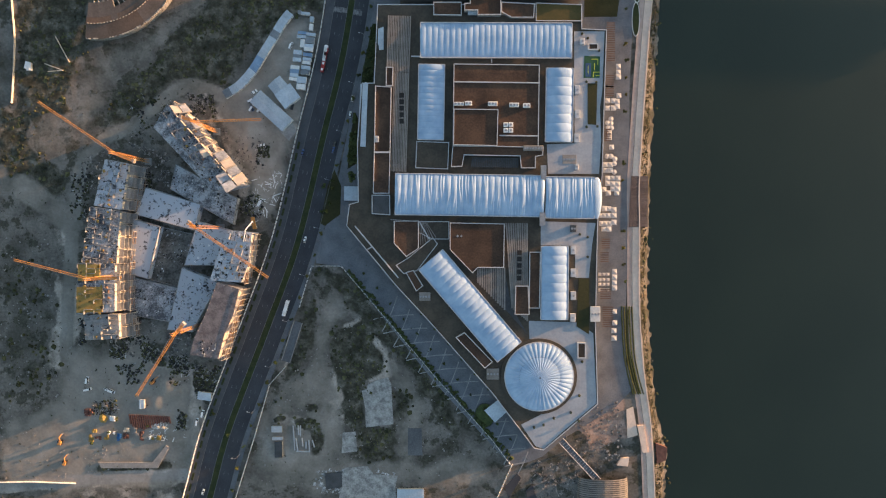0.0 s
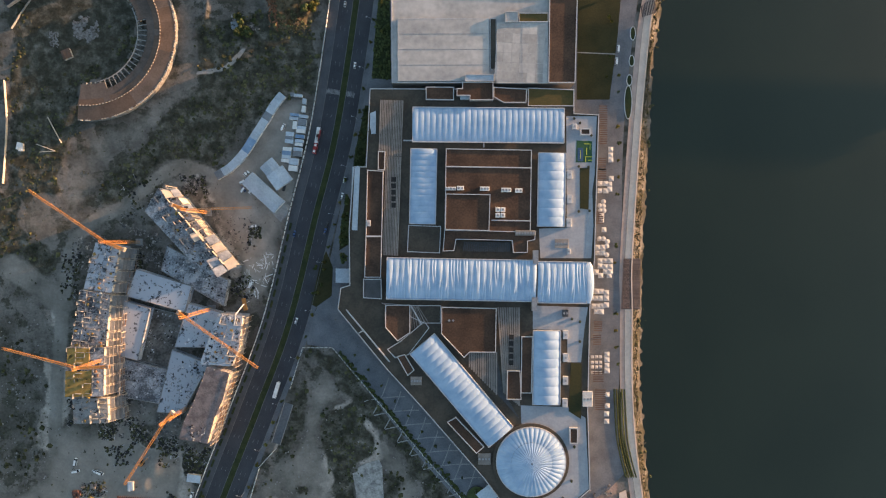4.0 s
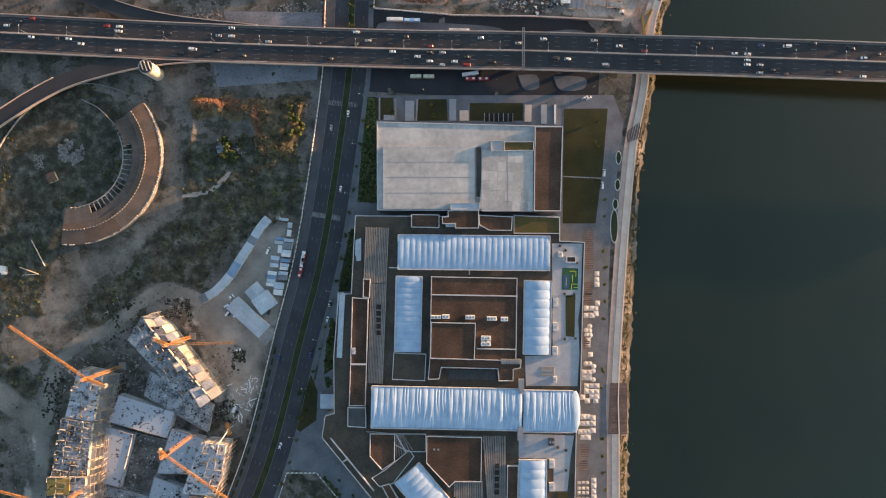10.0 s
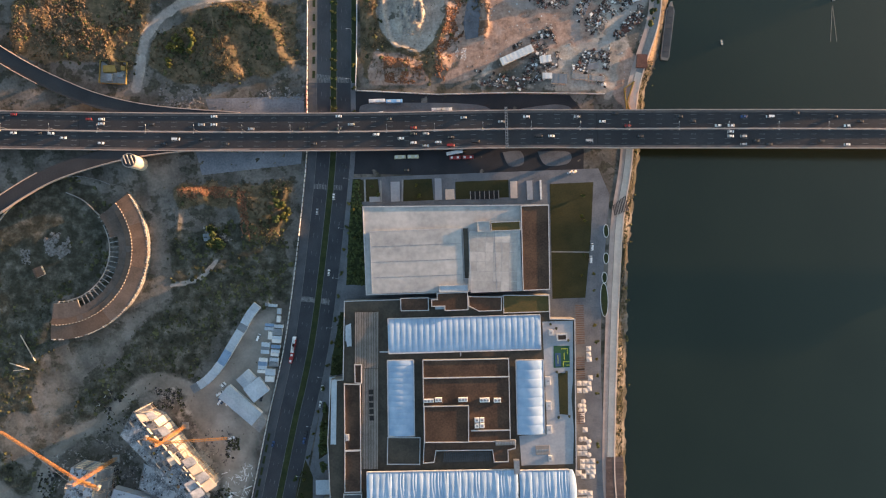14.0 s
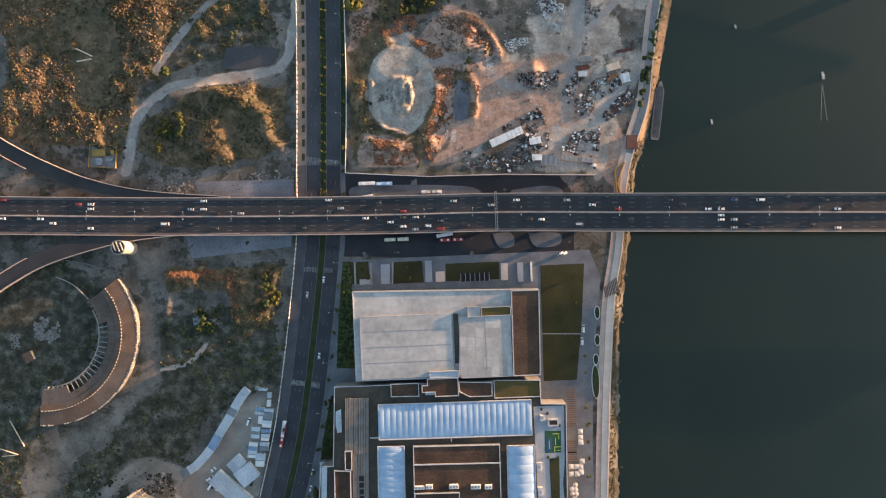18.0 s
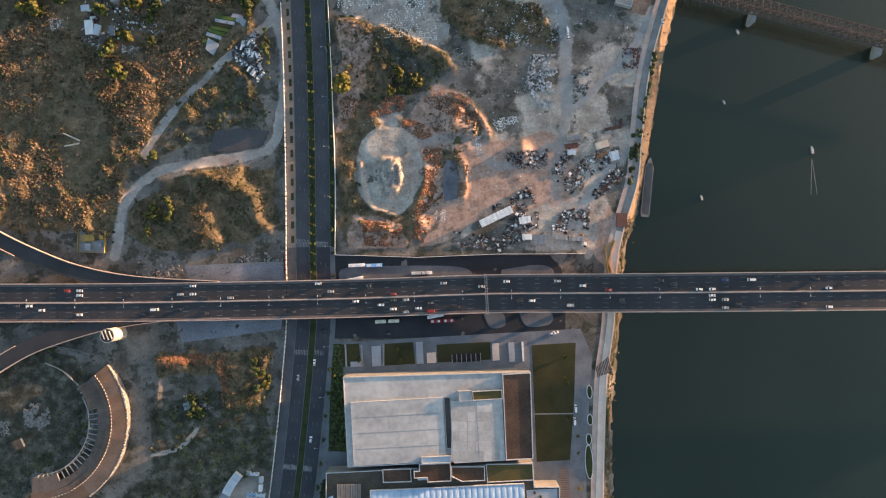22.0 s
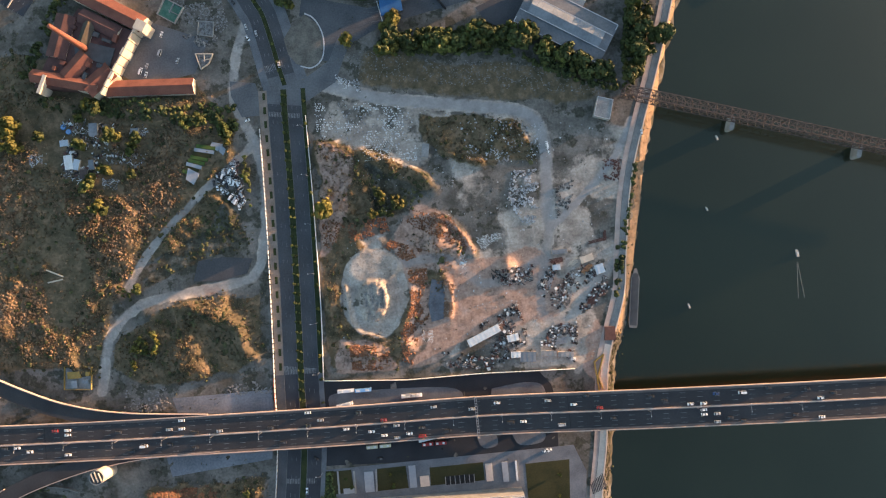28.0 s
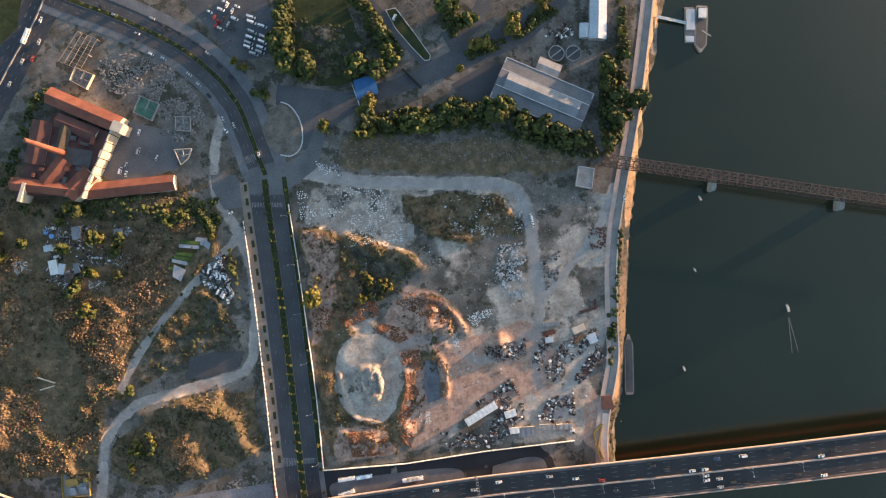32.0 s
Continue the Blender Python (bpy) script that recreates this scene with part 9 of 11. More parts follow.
# ---- lamps on the bridge and boulevard ----
def lamp_kind():
    bm = bmesh.new()
    cyl(bm, (0, 0, 0), 0.14, 10, 8, 0.08)
    pole = mesh_of("pole", bm, M_STEEL)
    bm = bmesh.new()
    beam(bm, (0, 0, 9.8), (0, 2.4, 10.3), 0.12)
    arm = mesh_of("arm", bm, M_STEEL)
    bm = bmesh.new()
    box(bm, (0, 2.7, 10.3), (0.35, 0.9, 0.14))
    head = mesh_of("lamp_head", bm, M_WHITE)
    return pole, arm, head


LAMP = lamp_kind()


def lamp(x, y, z, h, two=False):
    ob = thing("street_lamp", "slim grey street lamp with a white head", "street lamp", (x, y, z), "street lamps")
    ob.rotation_euler = (0, 0, h)
    shared(LAMP[0], "pole", ob, Matrix.Identity(4))
    for s in ((0, math.pi) if two else (0,)):
        m = Matrix.Rotation(s, 4, "Z")
        shared(LAMP[1], "arm", ob, m)
        shared(LAMP[2], "lamp_head", ob, m)


for x, y, h in along([p for p in BR if -340 < p[0] < 345], 34.0, 12):
    lamp(x, y, float(np.interp(x, DECK_X, DECK_Z)), h, True)
for x, y, h in along(offset(BOULEVARD, -13.5), 36.0, 10):
    if abs(y - 283) > 30:
        lamp(x, y, 0.1, h)

for (px, py), hd, cc in zip([(-138.9, 103.5), (-141.3, 92.0), (-112.4, 137.3), (-111.6, 93.1), (-134.2, 65.0)], (40, 120, 60, 75, 10), (0, 4, 1, 2, 0)):
    car(px, py, level(px, py), radians(hd), cc, "parked in the site yard", group="site cars")
# ---- mall terraces and promenade ----
def roof_unit(p, s, z, material=M_WHITE, label="pale metal roof ventilation unit"):
    ob = thing("roof_unit", label, "roof unit", (p[0], p[1], z), "roof units")
    bm = bmesh.new()
    box(bm, (0, 0, s[2] / 2), s)
    bmesh.ops.bevel(bm, geom=bm.edges[:], offset=0.12, segments=1, affect="EDGES")
    part("casing", bm, material, ob)
    bm = bmesh.new()
    for k in range(max(1, int(s[0] / 2))):
        cyl(bm, (-s[0] / 2 + (k + 0.5) * s[0] / max(1, int(s[0] / 2)), 0, s[2]), min(s[1] * 0.35, 0.8), 0.2, 10)
    part("fan", bm, M_STEEL, ob)


for p, w, d in (((10.9, 91.6), 7, 2.4), ((17.7, 92.0), 5, 3), ((34.9, 91.6), 6.5, 3), ((50.1, 90.8), 6.8, 3), ((59.0, 90.4), 5, 3)):
    roof_unit(p, (w, d, 1.8), 17.08)
for p in [(44.2, 76.9), (47.8, 76.9), (44.2, 72.9), (47.8, 72.9)]:
    roof_unit(p, (3.2, 3.2, 1.6), 17.08)
for p in [(95.4, 102.1), (95.5, 84.8), (95.2, 67.9), (93.2, -12.2), (93.3, -28.5), (93.4, -44.9), (93.1, -60.8)]:
    roof_unit(p, (3.6, 6.0, 2.4), 13.66, M_PARAPET, "pale rooftop plant box beside the foil roof")
for p, w, d, hh, mm in (((90.4, 53.0), 10, 6.5, 0.25, M_SLAT), ((93.1, 3.2), 4, 5, 2.4, M_SLAT_DARK), ((95.3, 47.4), 2.4, 4, 2.2, M_PARAPET), ((98.8, 136.2), 3, 4, 2.5, M_PARAPET), ((11.5, -2.1), 5.5, 5.5, 2.6, M_SLAT), ((32.4, 4.4), 6, 5, 0.8, M_TERRACE), ((63.8, 60.4), 14, 3.6, 2.0, M_SLAT), ((-13.4, -45.7), 8, 6, 1.4, M_SLAT), ((35.7, -101.8), 9, 8, 1.2, M_SLAT),
                        ((-45.6, 20.6), 4.5, 4.5, 1.0, M_SLAT_DARK), ((-47.3, 67.1), 2.5, 4.5, 2.6, M_PARAPET), ((-42.9, 101.7), 7, 6.5, 1.0, M_ROOF_DARK), ((45.2, 159.1), 8, 8, 1.5, M_SLAT), ((21.3, 158.2), 8, 6, 2.2, M_SHEET_PALE), ((58.5, 159.7), 7, 3.5, 2, M_PARAPET), ((109.4, -58.3), 7, 11, 1.5, M_CLOTH)):
    roof_unit(p, (w, d, hh), 13.66 if w != 14 else 16.08, mm, "grey rooftop plant enclosure on the mall")
court = thing("sports_court", "green and blue rooftop sports court with yellow lines", "sports court")
bm = bmesh.new()
prism(bm, [(100.6, 126.6), (111.9, 126.2), (111.6, 111.0), (100.2, 111.0)], 13.62, 13.72)
part("surface", bm, mat("court_green", (0.02, 0.07, 0.035), (0.035, 0.1, 0.05), 0.2, 0.8), court)
bm = bmesh.new()
prism(bm, [(101.4, 121.4), (105.4, 121.4), (105.5, 111.8), (101.5, 111.8)], 13.7, 13.76)
part("blue_field", bm, mat("court_blue", (0.03, 0.07, 0.14), (0.045, 0.1, 0.19), 0.2, 0.8), court)
for p, w, d in (((108.2, 124.2), 5, 0.5), ((110.3, 122.2), 0.5, 4), ((107.9, 119.0), 0.5, 5), ((109.5, 115.0), 5, 0.5), ((107.1, 113.4), 0.5, 4), ((110.3, 112.6), 3, 0.5), ((103.4, 116.6), 0.4, 6)):
    bm = bmesh.new()
    box(bm, (p[0], p[1], 13.79), (w, d, 0.04))
    part("line", bm, mat("yellow_line", (0.35, 0.42, 0.05), (0.5, 0.55, 0.08), 0.5, 0.7), court)
for p in [(102.2, 108.1), (109.1, 107.7), (102.4, 76.0), (110.1, 76.4), (102.9, 139.0), (111.0, 130.2), (98.8, 142.1), (98.0, -0.9), (103.7, -2.9), (103.8, -17.1), (98.0, -136.0), (92.2, -129.8), (80.0, -133.9), (72.6, -138.9), (65.7, -140.6), (100.2, -92.8), (98.3, -117.5)]:
    ob = thing("planter", "small dark shrub in a terrace planter", "planter", (*p, 13.66), "terrace planters")
    bm = bmesh.new()
    cyl(bm, (0, 0, 0), 0.9, 0.7, 10, 1.0)
    part("tub", bm, M_SLAT_DARK, ob)
    q = shared(KINDS["small"][1][2], "shrub", ob, Matrix.Translation((0, 0, 0.3)) @ Matrix.Scale(0.7, 4))
ob = thing("roof_pavilion", "small brown-topped rooftop pavilion", "pavilion")
block(ob, [(102.9, 135.0), (110.1, 135.0), (110.2, 130.2), (102.9, 130.2)], 13.6, 15.4, M_ROOF_RUST, M_PARAPET, 0.8, 0.4)
ob = thing("roof_pavilion", "small brown-topped rooftop pavilion near the dome", "pavilion")
block(ob, [(96.4, -78.8), (102.6, -78.8), (102.6, -90.3), (96.5, -90.3)], 13.6, 15.4, M_ROOF_RUST, M_PARAPET, 0.8, 0.4)
for pts, z, lab in (([(-72.6, 34.2), (-57.7, 34.2), (-57.8, 23.5), (-72.7, 23.9)], 6, "blue-grey glass entrance canopy on the street side"), ([(30.1, -130.9), (40.5, -123.0), (47.2, -131.4), (38.1, -139.8)], 6, "blue-grey glass entrance canopy on the plaza"), ([(-60.4, 108.1), (-56.3, 108.1), (-59.7, 63.8), (-62.2, 63.8)], 7, "long blue-grey canopy along the street front"), ([(-47.9, 142.3), (-45.0, 150.5), (-43.0, 150.5), (-43.0, 133.4), (-46.3, 132.6)], 6, "narrow pale canopy on the street front")):
    ob = thing("canopy", lab, "canopy")
    bm = bmesh.new()
    prism(bm, pts, z - 0.35, z)
    part("roof", bm, M_SHEET_PALE, ob)
    for p in pts:
        bm = bmesh.new()
        cyl(bm, (*p, 0), 0.2, z - 0.3, 8)
        part("post", bm, M_STEEL, ob)
ob = thing("sunken_court", "dark oval planted pit beside the entrance canopy", "planting pit")
bm = bmesh.new()
c = (30.9, -136.1)
prism(bm, [(c[0] + 7.5 * math.cos(k / 12 * math.pi), c[1] + 9.0 * math.sin(k / 12 * math.pi)) for k in range(24)], 0.1, 0.3)
part("bed", bm, M_LEAF_DARK, ob)
bm = bmesh.new()
ring(bm, [(c[0] + 7.9 * math.cos(k / 12 * math.pi), c[1] + 9.4 * math.sin(k / 12 * math.pi)) for k in range(24)], 0.5, 0.1, 0.9)
part("rim", bm, M_SLAT_DARK, ob)


def parasol_kind(square):
    bm = bmesh.new()
    n, r = (4, 2.5) if square else (10, 1.9)
    g = bmesh.ops.create_cone(bm, cap_ends=False, segments=n, radius1=r, radius2=0.05, depth=0.45)["verts"]
    bmesh.ops.rotate(bm, verts=g, cent=(0, 0, 0), matrix=Matrix.Rotation(math.pi / 4, 3, "Z"))
    bmesh.ops.translate(bm, verts=g, vec=(0, 0, 2.9))
    can = mesh_of("canopy", bm, M_CLOTH)
    bm = bmesh.new()
    cyl(bm, (0, 0, 0), 0.05, 3.2, 6)
    pol = mesh_of("pole", bm, M_STEEL)
    bm = bmesh.new()
    box(bm, (0, 0, 0.08), (0.8, 0.8, 0.16))
    return can, pol, mesh_of("foot", bm, M_CONC)


PARA = (parasol_kind(False), parasol_kind(True))


def parasol(x, y, square=True, s=1.0):
    ob = thing("parasol", "cream square cafe parasol on the promenade" if square else "cream round cafe parasol on the promenade", "parasol", (x, y, 0.16), "cafe parasols")
    ob.scale = (s, s, s)
    for me_, nm in zip(PARA[square], ("canopy", "pole", "foot")):
        shared(me_, nm, ob, Matrix.Identity(4))


for p in [(128.1, 122.2), (128.1, 118.0), (128.1, 114.3), (128.6, 100.7), (127.4, 96.6), (127.5, 92.9), (120.4, 97.0), (124.5, 97.0), (120.4, 91.7), (124.6, 91.7), (121.8, 73.9), (121.8, 70.2), (123.5, 63.2), (119.1, 50.3), (122.8, 50.3), (119.1, 46.2), (122.8, 46.2), (120.8, 40.4), (124.5, 40.4), (128.3, 40.4), (120.8, 36.6), (124.6, 36.2), (128.3, 36.2)]:
    parasol(*p, True, 0.98 + 0.1 * vr.random())
for p in [(124.6, 32.5), (128.3, 32.5), (121.3, 29.6), (127.5, 29.6), (118.0, 32.1), (118.5, 18.0), (121.8, 18.0), (125.5, 17.1), (125.6, 13.0), (125.6, 8.0), (115.6, 13.0), (118.5, 13.0), (121.4, 13.0), (116.5, 7.1), (119.4, 7.1), (122.3, 7.2), (118.2, 3.0), (121.9, 3.0), (126.3, -28.3), (126.3, -32.4), (126.4, -36.6), (126.4, -40.4), (126.5, -58.0), (126.6, -66.3), (126.2, -72.2), (126.3, -77.7)]:
    parasol(*p, True, 0.98 + 0.12 * vr.random())
for p in [(115.9, -30.4), (118.8, -30.4), (121.7, -30.4), (115.9, -34.6), (118.8, -34.5), (121.8, -34.5), (115.9, -37.9), (118.9, -37.9), (121.8, -37.9), (116.0, -42.1), (118.9, -42.1), (121.8, -42.1)]:
    parasol(*p, True, 0.66)
for p in [(123.0, 83.8), (120.5, 80.9), (123.0, 80.5), (120.9, 77.2), (123.4, 77.2), (120.3, 56.5), (123.2, 56.5), (126.1, 54.5), (125.7, 51.2), (125.7, 44.9)]:
    parasol(*p, False, 1.0)
for p, w, d in (((121.4, 104.1), 7, 8), ((122.4, 140.5), 6, 30), ((121.7, 111.6), 6, 10), ((120.4, 72.2), 5, 10), ((121.7, -61.9), 8, 16), ((119.6, -7.2), 6, 9), ((118.9, -17.7), 6, 8), ((119.9, -45.0), 8, 8)):
    ob = thing("cafe_terrace", "dark timber cafe deck with slatted roof beside the mall", "cafe terrace", (*p, 0.16))
    for k in range(int(d / 1.6)):
        bm = bmesh.new()
        box(bm, (0, -d / 2 + 0.8 + 1.6 * k, 2.9), (w, 0.9, 0.12))
        part("roof_slat", bm, M_DECKING, ob)
    for sx in (-1, 1):
        for sy in (-1, 1):
            bm = bmesh.new()
            box(bm, (sx * w * 0.45, sy * d * 0.45, 1.4), (0.2, 0.2, 2.9))
            part("post", bm, M_SLAT_DARK, ob)
pier = thing("river_deck", "brown timber deck jutting over the river bank", "deck")
dk = [(138.8, 42.1), (151.3, 42.1), (151.3, 4.6), (137.4, 4.6)]
a, b, c, d = (Vector(q) for q in dk)
for k in range(40):
    s, e = a.lerp(d, (k + 0.5) / 40), b.lerp(c, (k + 0.5) / 40)
    bm = bmesh.new()
    beam(bm, (s.x, s.y, 0.55), (e.x, e.y, 0.55), 0.86, 0.2)
    part("plank", bm, M_DECKING, pier)
for q in (b, c, (b + c) / 2):
    bm = bmesh.new()
    cyl(bm, (q.x - 1, q.y, -7), 0.35, 7.6, 10)
    part("pile", bm, M_CONC, pier)
perg = thing("viewing_canopy", "dark angular slatted canopy over the promenade steps", "canopy")
c = (155.7, 225.4)
for k in range(9):
    bm = bmesh.new()
    beam(bm, (c[0] - 5 + k * 1.2, c[1] - 7 + k * 0.4, 3.0), (c[0] - 6.5 + k * 1.1, c[1] + 4 + (k - 4) * 0.8, 4.2), 0.8, 0.2)
    part("slat", bm, M_DECKING, perg)
for sx in (-4, 4):
    bm = bmesh.new()
    cyl(bm, (c[0] + sx, c[1] - 3, -0.5), 0.2, 3.8, 8)
    part("post", bm, M_STEEL, perg)

# ---- loose material on the lots ----
def block_template(seed):
    r = np.random.default_rng(seed)
    a, b, c = r.uniform(0.5, 1.0), r.uniform(0.3, 0.9), r.uniform(0.5, 1.0)
    v = np.array([(x * a, y * b, z * c) for z in (0, 1) for x, y in ((-1, -1), (1, -1), (1, 1), (-1, 1))], float)
    v += r.uniform(-0.12, 0.12, v.shape)
    q = [(0, 1, 5, 4), (1, 2, 6, 5), (2, 3, 7, 6), (3, 0, 4, 7), (4, 5, 6, 7)]
    f = []
    for w in q:
        f += [(w[0], w[1], w[2]), (w[0], w[2], w[3])]
    return v, f


def plank_template(seed):
    v, f = block_template(seed)
    v = v.copy()
    v[:, 0] *= 2.2
    v[:, 1] *= 0.35
    v[:, 2] *= 0.4
    return v, f


BLOCKS = [block_template(k) for k in range(8)]
PLANKS = [plank_template(20 + k) for k in range(6)]


def litter(name, poly, n, smin, smax, hmin, hmax, material, label, category, kinds=BLOCKS, z=None):
    pts = np.array(poly)
    lo, hi = pts.min(0), pts.max(0)
    xs, ys = rng.uniform(lo[0], hi[0], 4 * n), rng.uniform(lo[1], hi[1], 4 * n)
    m = inside(xs, ys, poly) & (fbm(xs, ys, 6, 7, 2) > 0.4)
    xs, ys = xs[m][:n], ys[m][:n]
    k = len(xs)
    return scatter(name, kinds, xs, ys, rng.uniform(smin, smax, k), rng.uniform(hmin, hmax, k), material, label, category, 0.05, z)


litter("stone_blocks", [(-17.7, 520.4), (13.1, 514.3), (45.8, 506.1), (43.7, 478.8), (40.0, 468.8), (7.7, 478.2), (1.0, 489.8), (-21.6, 493.4), (-27.4, 511.3)], 300, 0.3, 0.7, 0.2, 0.6, M_STONES, "rows of salvaged pale paving stones", "stones")
for poly in ([(23.2, 515.0), (40.2, 512.2), (36.5, 489.2), (49.0, 483.8), (44.8, 469.8), (8.2, 473.1), (4.2, 495.1), (21.6, 496.5)], [(-26.3, 521.2), (-18.0, 520.4), (-21.2, 497.3), (-27.0, 497.9)], [(-7.9, 520.8), (23.2, 515.0), (19.8, 509.8), (-7.2, 513.5)], [(-20.4, 506.2), (7.9, 503.6), (4.5, 498.0), (-15.6, 498.5), (-20.8, 491.4)], [(-11.6, 541.6), (7.2, 529.7), (-4.2, 529.4)]):
    bb = np.array(poly)
    px_, py_ = np.meshgrid(np.arange(bb[:, 0].min(), bb[:, 0].max(), 1.3), np.arange(bb[:, 1].min(), bb[:, 1].max(), 1.7))
    px_, py_ = px_.ravel(), py_.ravel()
    px_, py_ = px_ + rng.normal(0, 0.3, len(px_)), py_ + rng.normal(0, 0.2, len(px_))
    k = inside(px_, py_, poly) & (rng.uniform(0, 1, len(px_)) < 0.62) & (fbm(px_, py_, 7, 77, 2) > 0.36)
    px_, py_ = px_[k], py_[k]
    scatter("stone_blocks", BLOCKS, px_, py_, rng.uniform(0.32, 0.7, len(px_)), rng.uniform(0.3, 0.8, len(px_)), M_WHITE, "rows of salvaged white stone blocks", "stones")
litter("stone_blocks", [(-8.7, 538.3), (7.8, 534.8), (8.6, 526.1), (-5.9, 528.4)], 90, 0.3, 0.8, 0.3, 0.7, M_STONES, "scattered pale paving stones", "stones")
litter("rubble", [(116.3, 456.7), (133.2, 456.1), (132.8, 416.1), (118.4, 418.4), (109.1, 438.8)], 420, 0.3, 1.0, 0.3, 0.9, M_STONES, "heap of broken concrete along the track", "rubble")
litter("rubble", [(78.6, 498.8), (141.5, 493.2), (135.9, 459.9), (82.2, 468.5)], 220, 0.25, 0.8, 0.2, 0.6, M_STONES, "loose rubble on the lot", "rubble")
litter("rubble", [(145.6, 441.5), (163.5, 447.1), (153.1, 423.4), (143.8, 418.5)], 200, 0.3, 0.9, 0.3, 0.9, M_JUNK, "rubble heap between two tracks", "rubble")
litter("rubble", [(182.5, 458.9), (197.4, 458.7), (192.4, 442.5), (182.1, 444.1)], 120, 0.3, 0.9, 0.3, 0.8, M_RUSTY, "heap of broken red brick", "rubble")
litter("plaster_debris", [(83.3, 409.3), (100.7, 412.8), (102.0, 408.4), (88.2, 401.0)], 260, 0.25, 0.8, 0.1, 0.3, M_WHITE, "thin white plaster debris", "debris", PLANKS)
litter("plaster_debris", [(70.1, 401.0), (76.3, 400.0), (75.2, 385.5), (71.0, 385.4)], 120, 0.25, 0.8, 0.1, 0.3, M_WHITE, "thin white plaster debris", "debris", PLANKS)
litter("plaster_debris", [(97.9, 473.6), (106.4, 474.0), (106.4, 466.3), (100.8, 465.5)], 50, 0.3, 0.9, 0.1, 0.3, M_WHITE, "white sheets lying on the lot", "debris", PLANKS)
litter("plaster_debris", [(34.0, 344.6), (45.9, 345.6), (46.5, 336.4), (34.3, 338.4)], 70, 0.25, 0.8, 0.1, 0.3, M_WHITE, "thin white plaster debris", "debris", PLANKS)
for poly, n in (([(79.2, 345.5), (108.7, 359.4), (112.0, 346.5), (86.1, 336.2)], 300), ([(94.9, 338.9), (114.9, 346.0), (113.9, 327.6), (95.3, 316.2), (85.8, 321.9)], 240), ([(134.6, 363.6), (152.3, 381.5), (173.9, 384.4), (177.0, 377.6), (153.7, 364.7), (133.9, 347.1)], 300), ([(153.7, 352.2), (176.3, 373.5), (176.6, 363.1), (159.1, 347.2)], 240),
                ([(130.5, 339.4), (152.3, 344.1), (148.8, 311.7), (126.4, 327.6)], 320), ([(94.0, 384.6), (123.6, 386.1), (121.3, 371.9), (92.3, 374.5)], 260), ([(51.6, 329.4), (87.8, 321.5), (90.6, 312.9), (53.8, 316.8)], 140), ([(125.0, 369.3), (138.7, 387.9), (142.1, 383.2), (129.8, 360.2)], 120), ([(173.4, 607.4), (192.1, 615.5), (199.1, 605.6), (180.8, 599.6)], 120), ([(-210.4, 506.5), (-185.4, 506.7), (-189.1, 477.9), (-217.6, 482.4)], 200), ([(-208.4, 523.0), (-155.1, 514.6), (-161.0, 486.0), (-203.8, 492.8)], 160), ([(-104.3, 472.8), (-83.6, 486.3), (-83.3, 452.6), (-90.8, 449.6)], 160)):
    for mm_, w_ in ((M_JUNK, 0.55), (M_BLACK, 0.3), (M_WHITE, 0.16), (M_RUSTY, 0.2)):
        litter("scrap", poly, int(n * w_), 0.35, 1.3, 0.3, 1.4, mm_, "jumble of scrap metal, timber and crates", "scrap", BLOCKS + PLANKS)
litter("rubble", [(-161.7, 642.2), (-134.1, 642.2), (-106.4, 627.0), (-88.5, 602.5), (-84.9, 582.5), (-102.9, 574.6), (-111.9, 586.8), (-130.6, 604.8), (-154.3, 617.2)], 1100, 0.3, 1.0, 0.2, 0.8, M_RUBBLE, "demolition rubble of pale concrete", "rubble")
litter("rubble", [(-119.2, 579.3), (-93.8, 579.6), (-95.3, 569.1), (-113.9, 572.0)], 160, 0.3, 1.0, 0.2, 0.8, M_JUNK, "demolition rubble beside the ruin", "rubble")
litter("rubble", [(-266.9, 216.5), (-257.8, 219.5), (-248.7, 215.4), (-247.4, 204.2), (-257.6, 198.7), (-266.0, 204.1)], 500, 0.3, 0.9, 0.2, 0.8, M_RUBBLE, "ring of rubble in the turntable pit", "rubble")
litter("rubble", [(-284.6, 208.1), (-276.3, 206.1), (-276.2, 195.7), (-283.2, 196.9)], 90, 0.3, 0.8, 0.2, 0.7, M_RUBBLE, "small rubble heap in the yard", "rubble")
litter("rubble", [(-150.2, 219.4), (-133.6, 219.5), (-129.4, 209.2), (-146.0, 207.0)], 90, 0.4, 1.1, 0.3, 1.2, M_JUNK, "remains of a ruined hut", "rubble")
litter("rubble", [(-252.5, -55.6), (-227.3, -61.9), (-208.4, -70.4), (-187.4, -74.6), (-191.9, -95.8), (-221.4, -95.8), (-246.6, -87.3)], 420, 0.3, 1.2, 0.2, 0.9, M_JUNK, "builders' material lying round the site", "building material", BLOCKS + PLANKS)
litter("rubble", [(-231.9, 68.1), (-202.7, 59.7), (-203.0, 34.7), (-223.9, 34.7)], 200, 0.3, 1.1, 0.2, 0.8, M_JUNK, "builders' material lying between the blocks", "building material", BLOCKS + PLANKS)
litter("rubble", [(-191.8, 101.3), (-170.9, 103.3), (-166.9, 88.8), (-183.6, 86.8)], 160, 0.3, 1.1, 0.2, 0.8, M_JUNK, "builders' material lying by the track", "building material", BLOCKS + PLANKS)
litter("rubble", [(-164.9, 76.4), (-131.5, 68.0), (-131.7, 47.2), (-148.5, 38.9), (-160.9, 55.6)], 120, 0.3, 1.0, 0.2, 0.7, M_JUNK, "builders' material in the yard", "building material", BLOCKS + PLANKS)
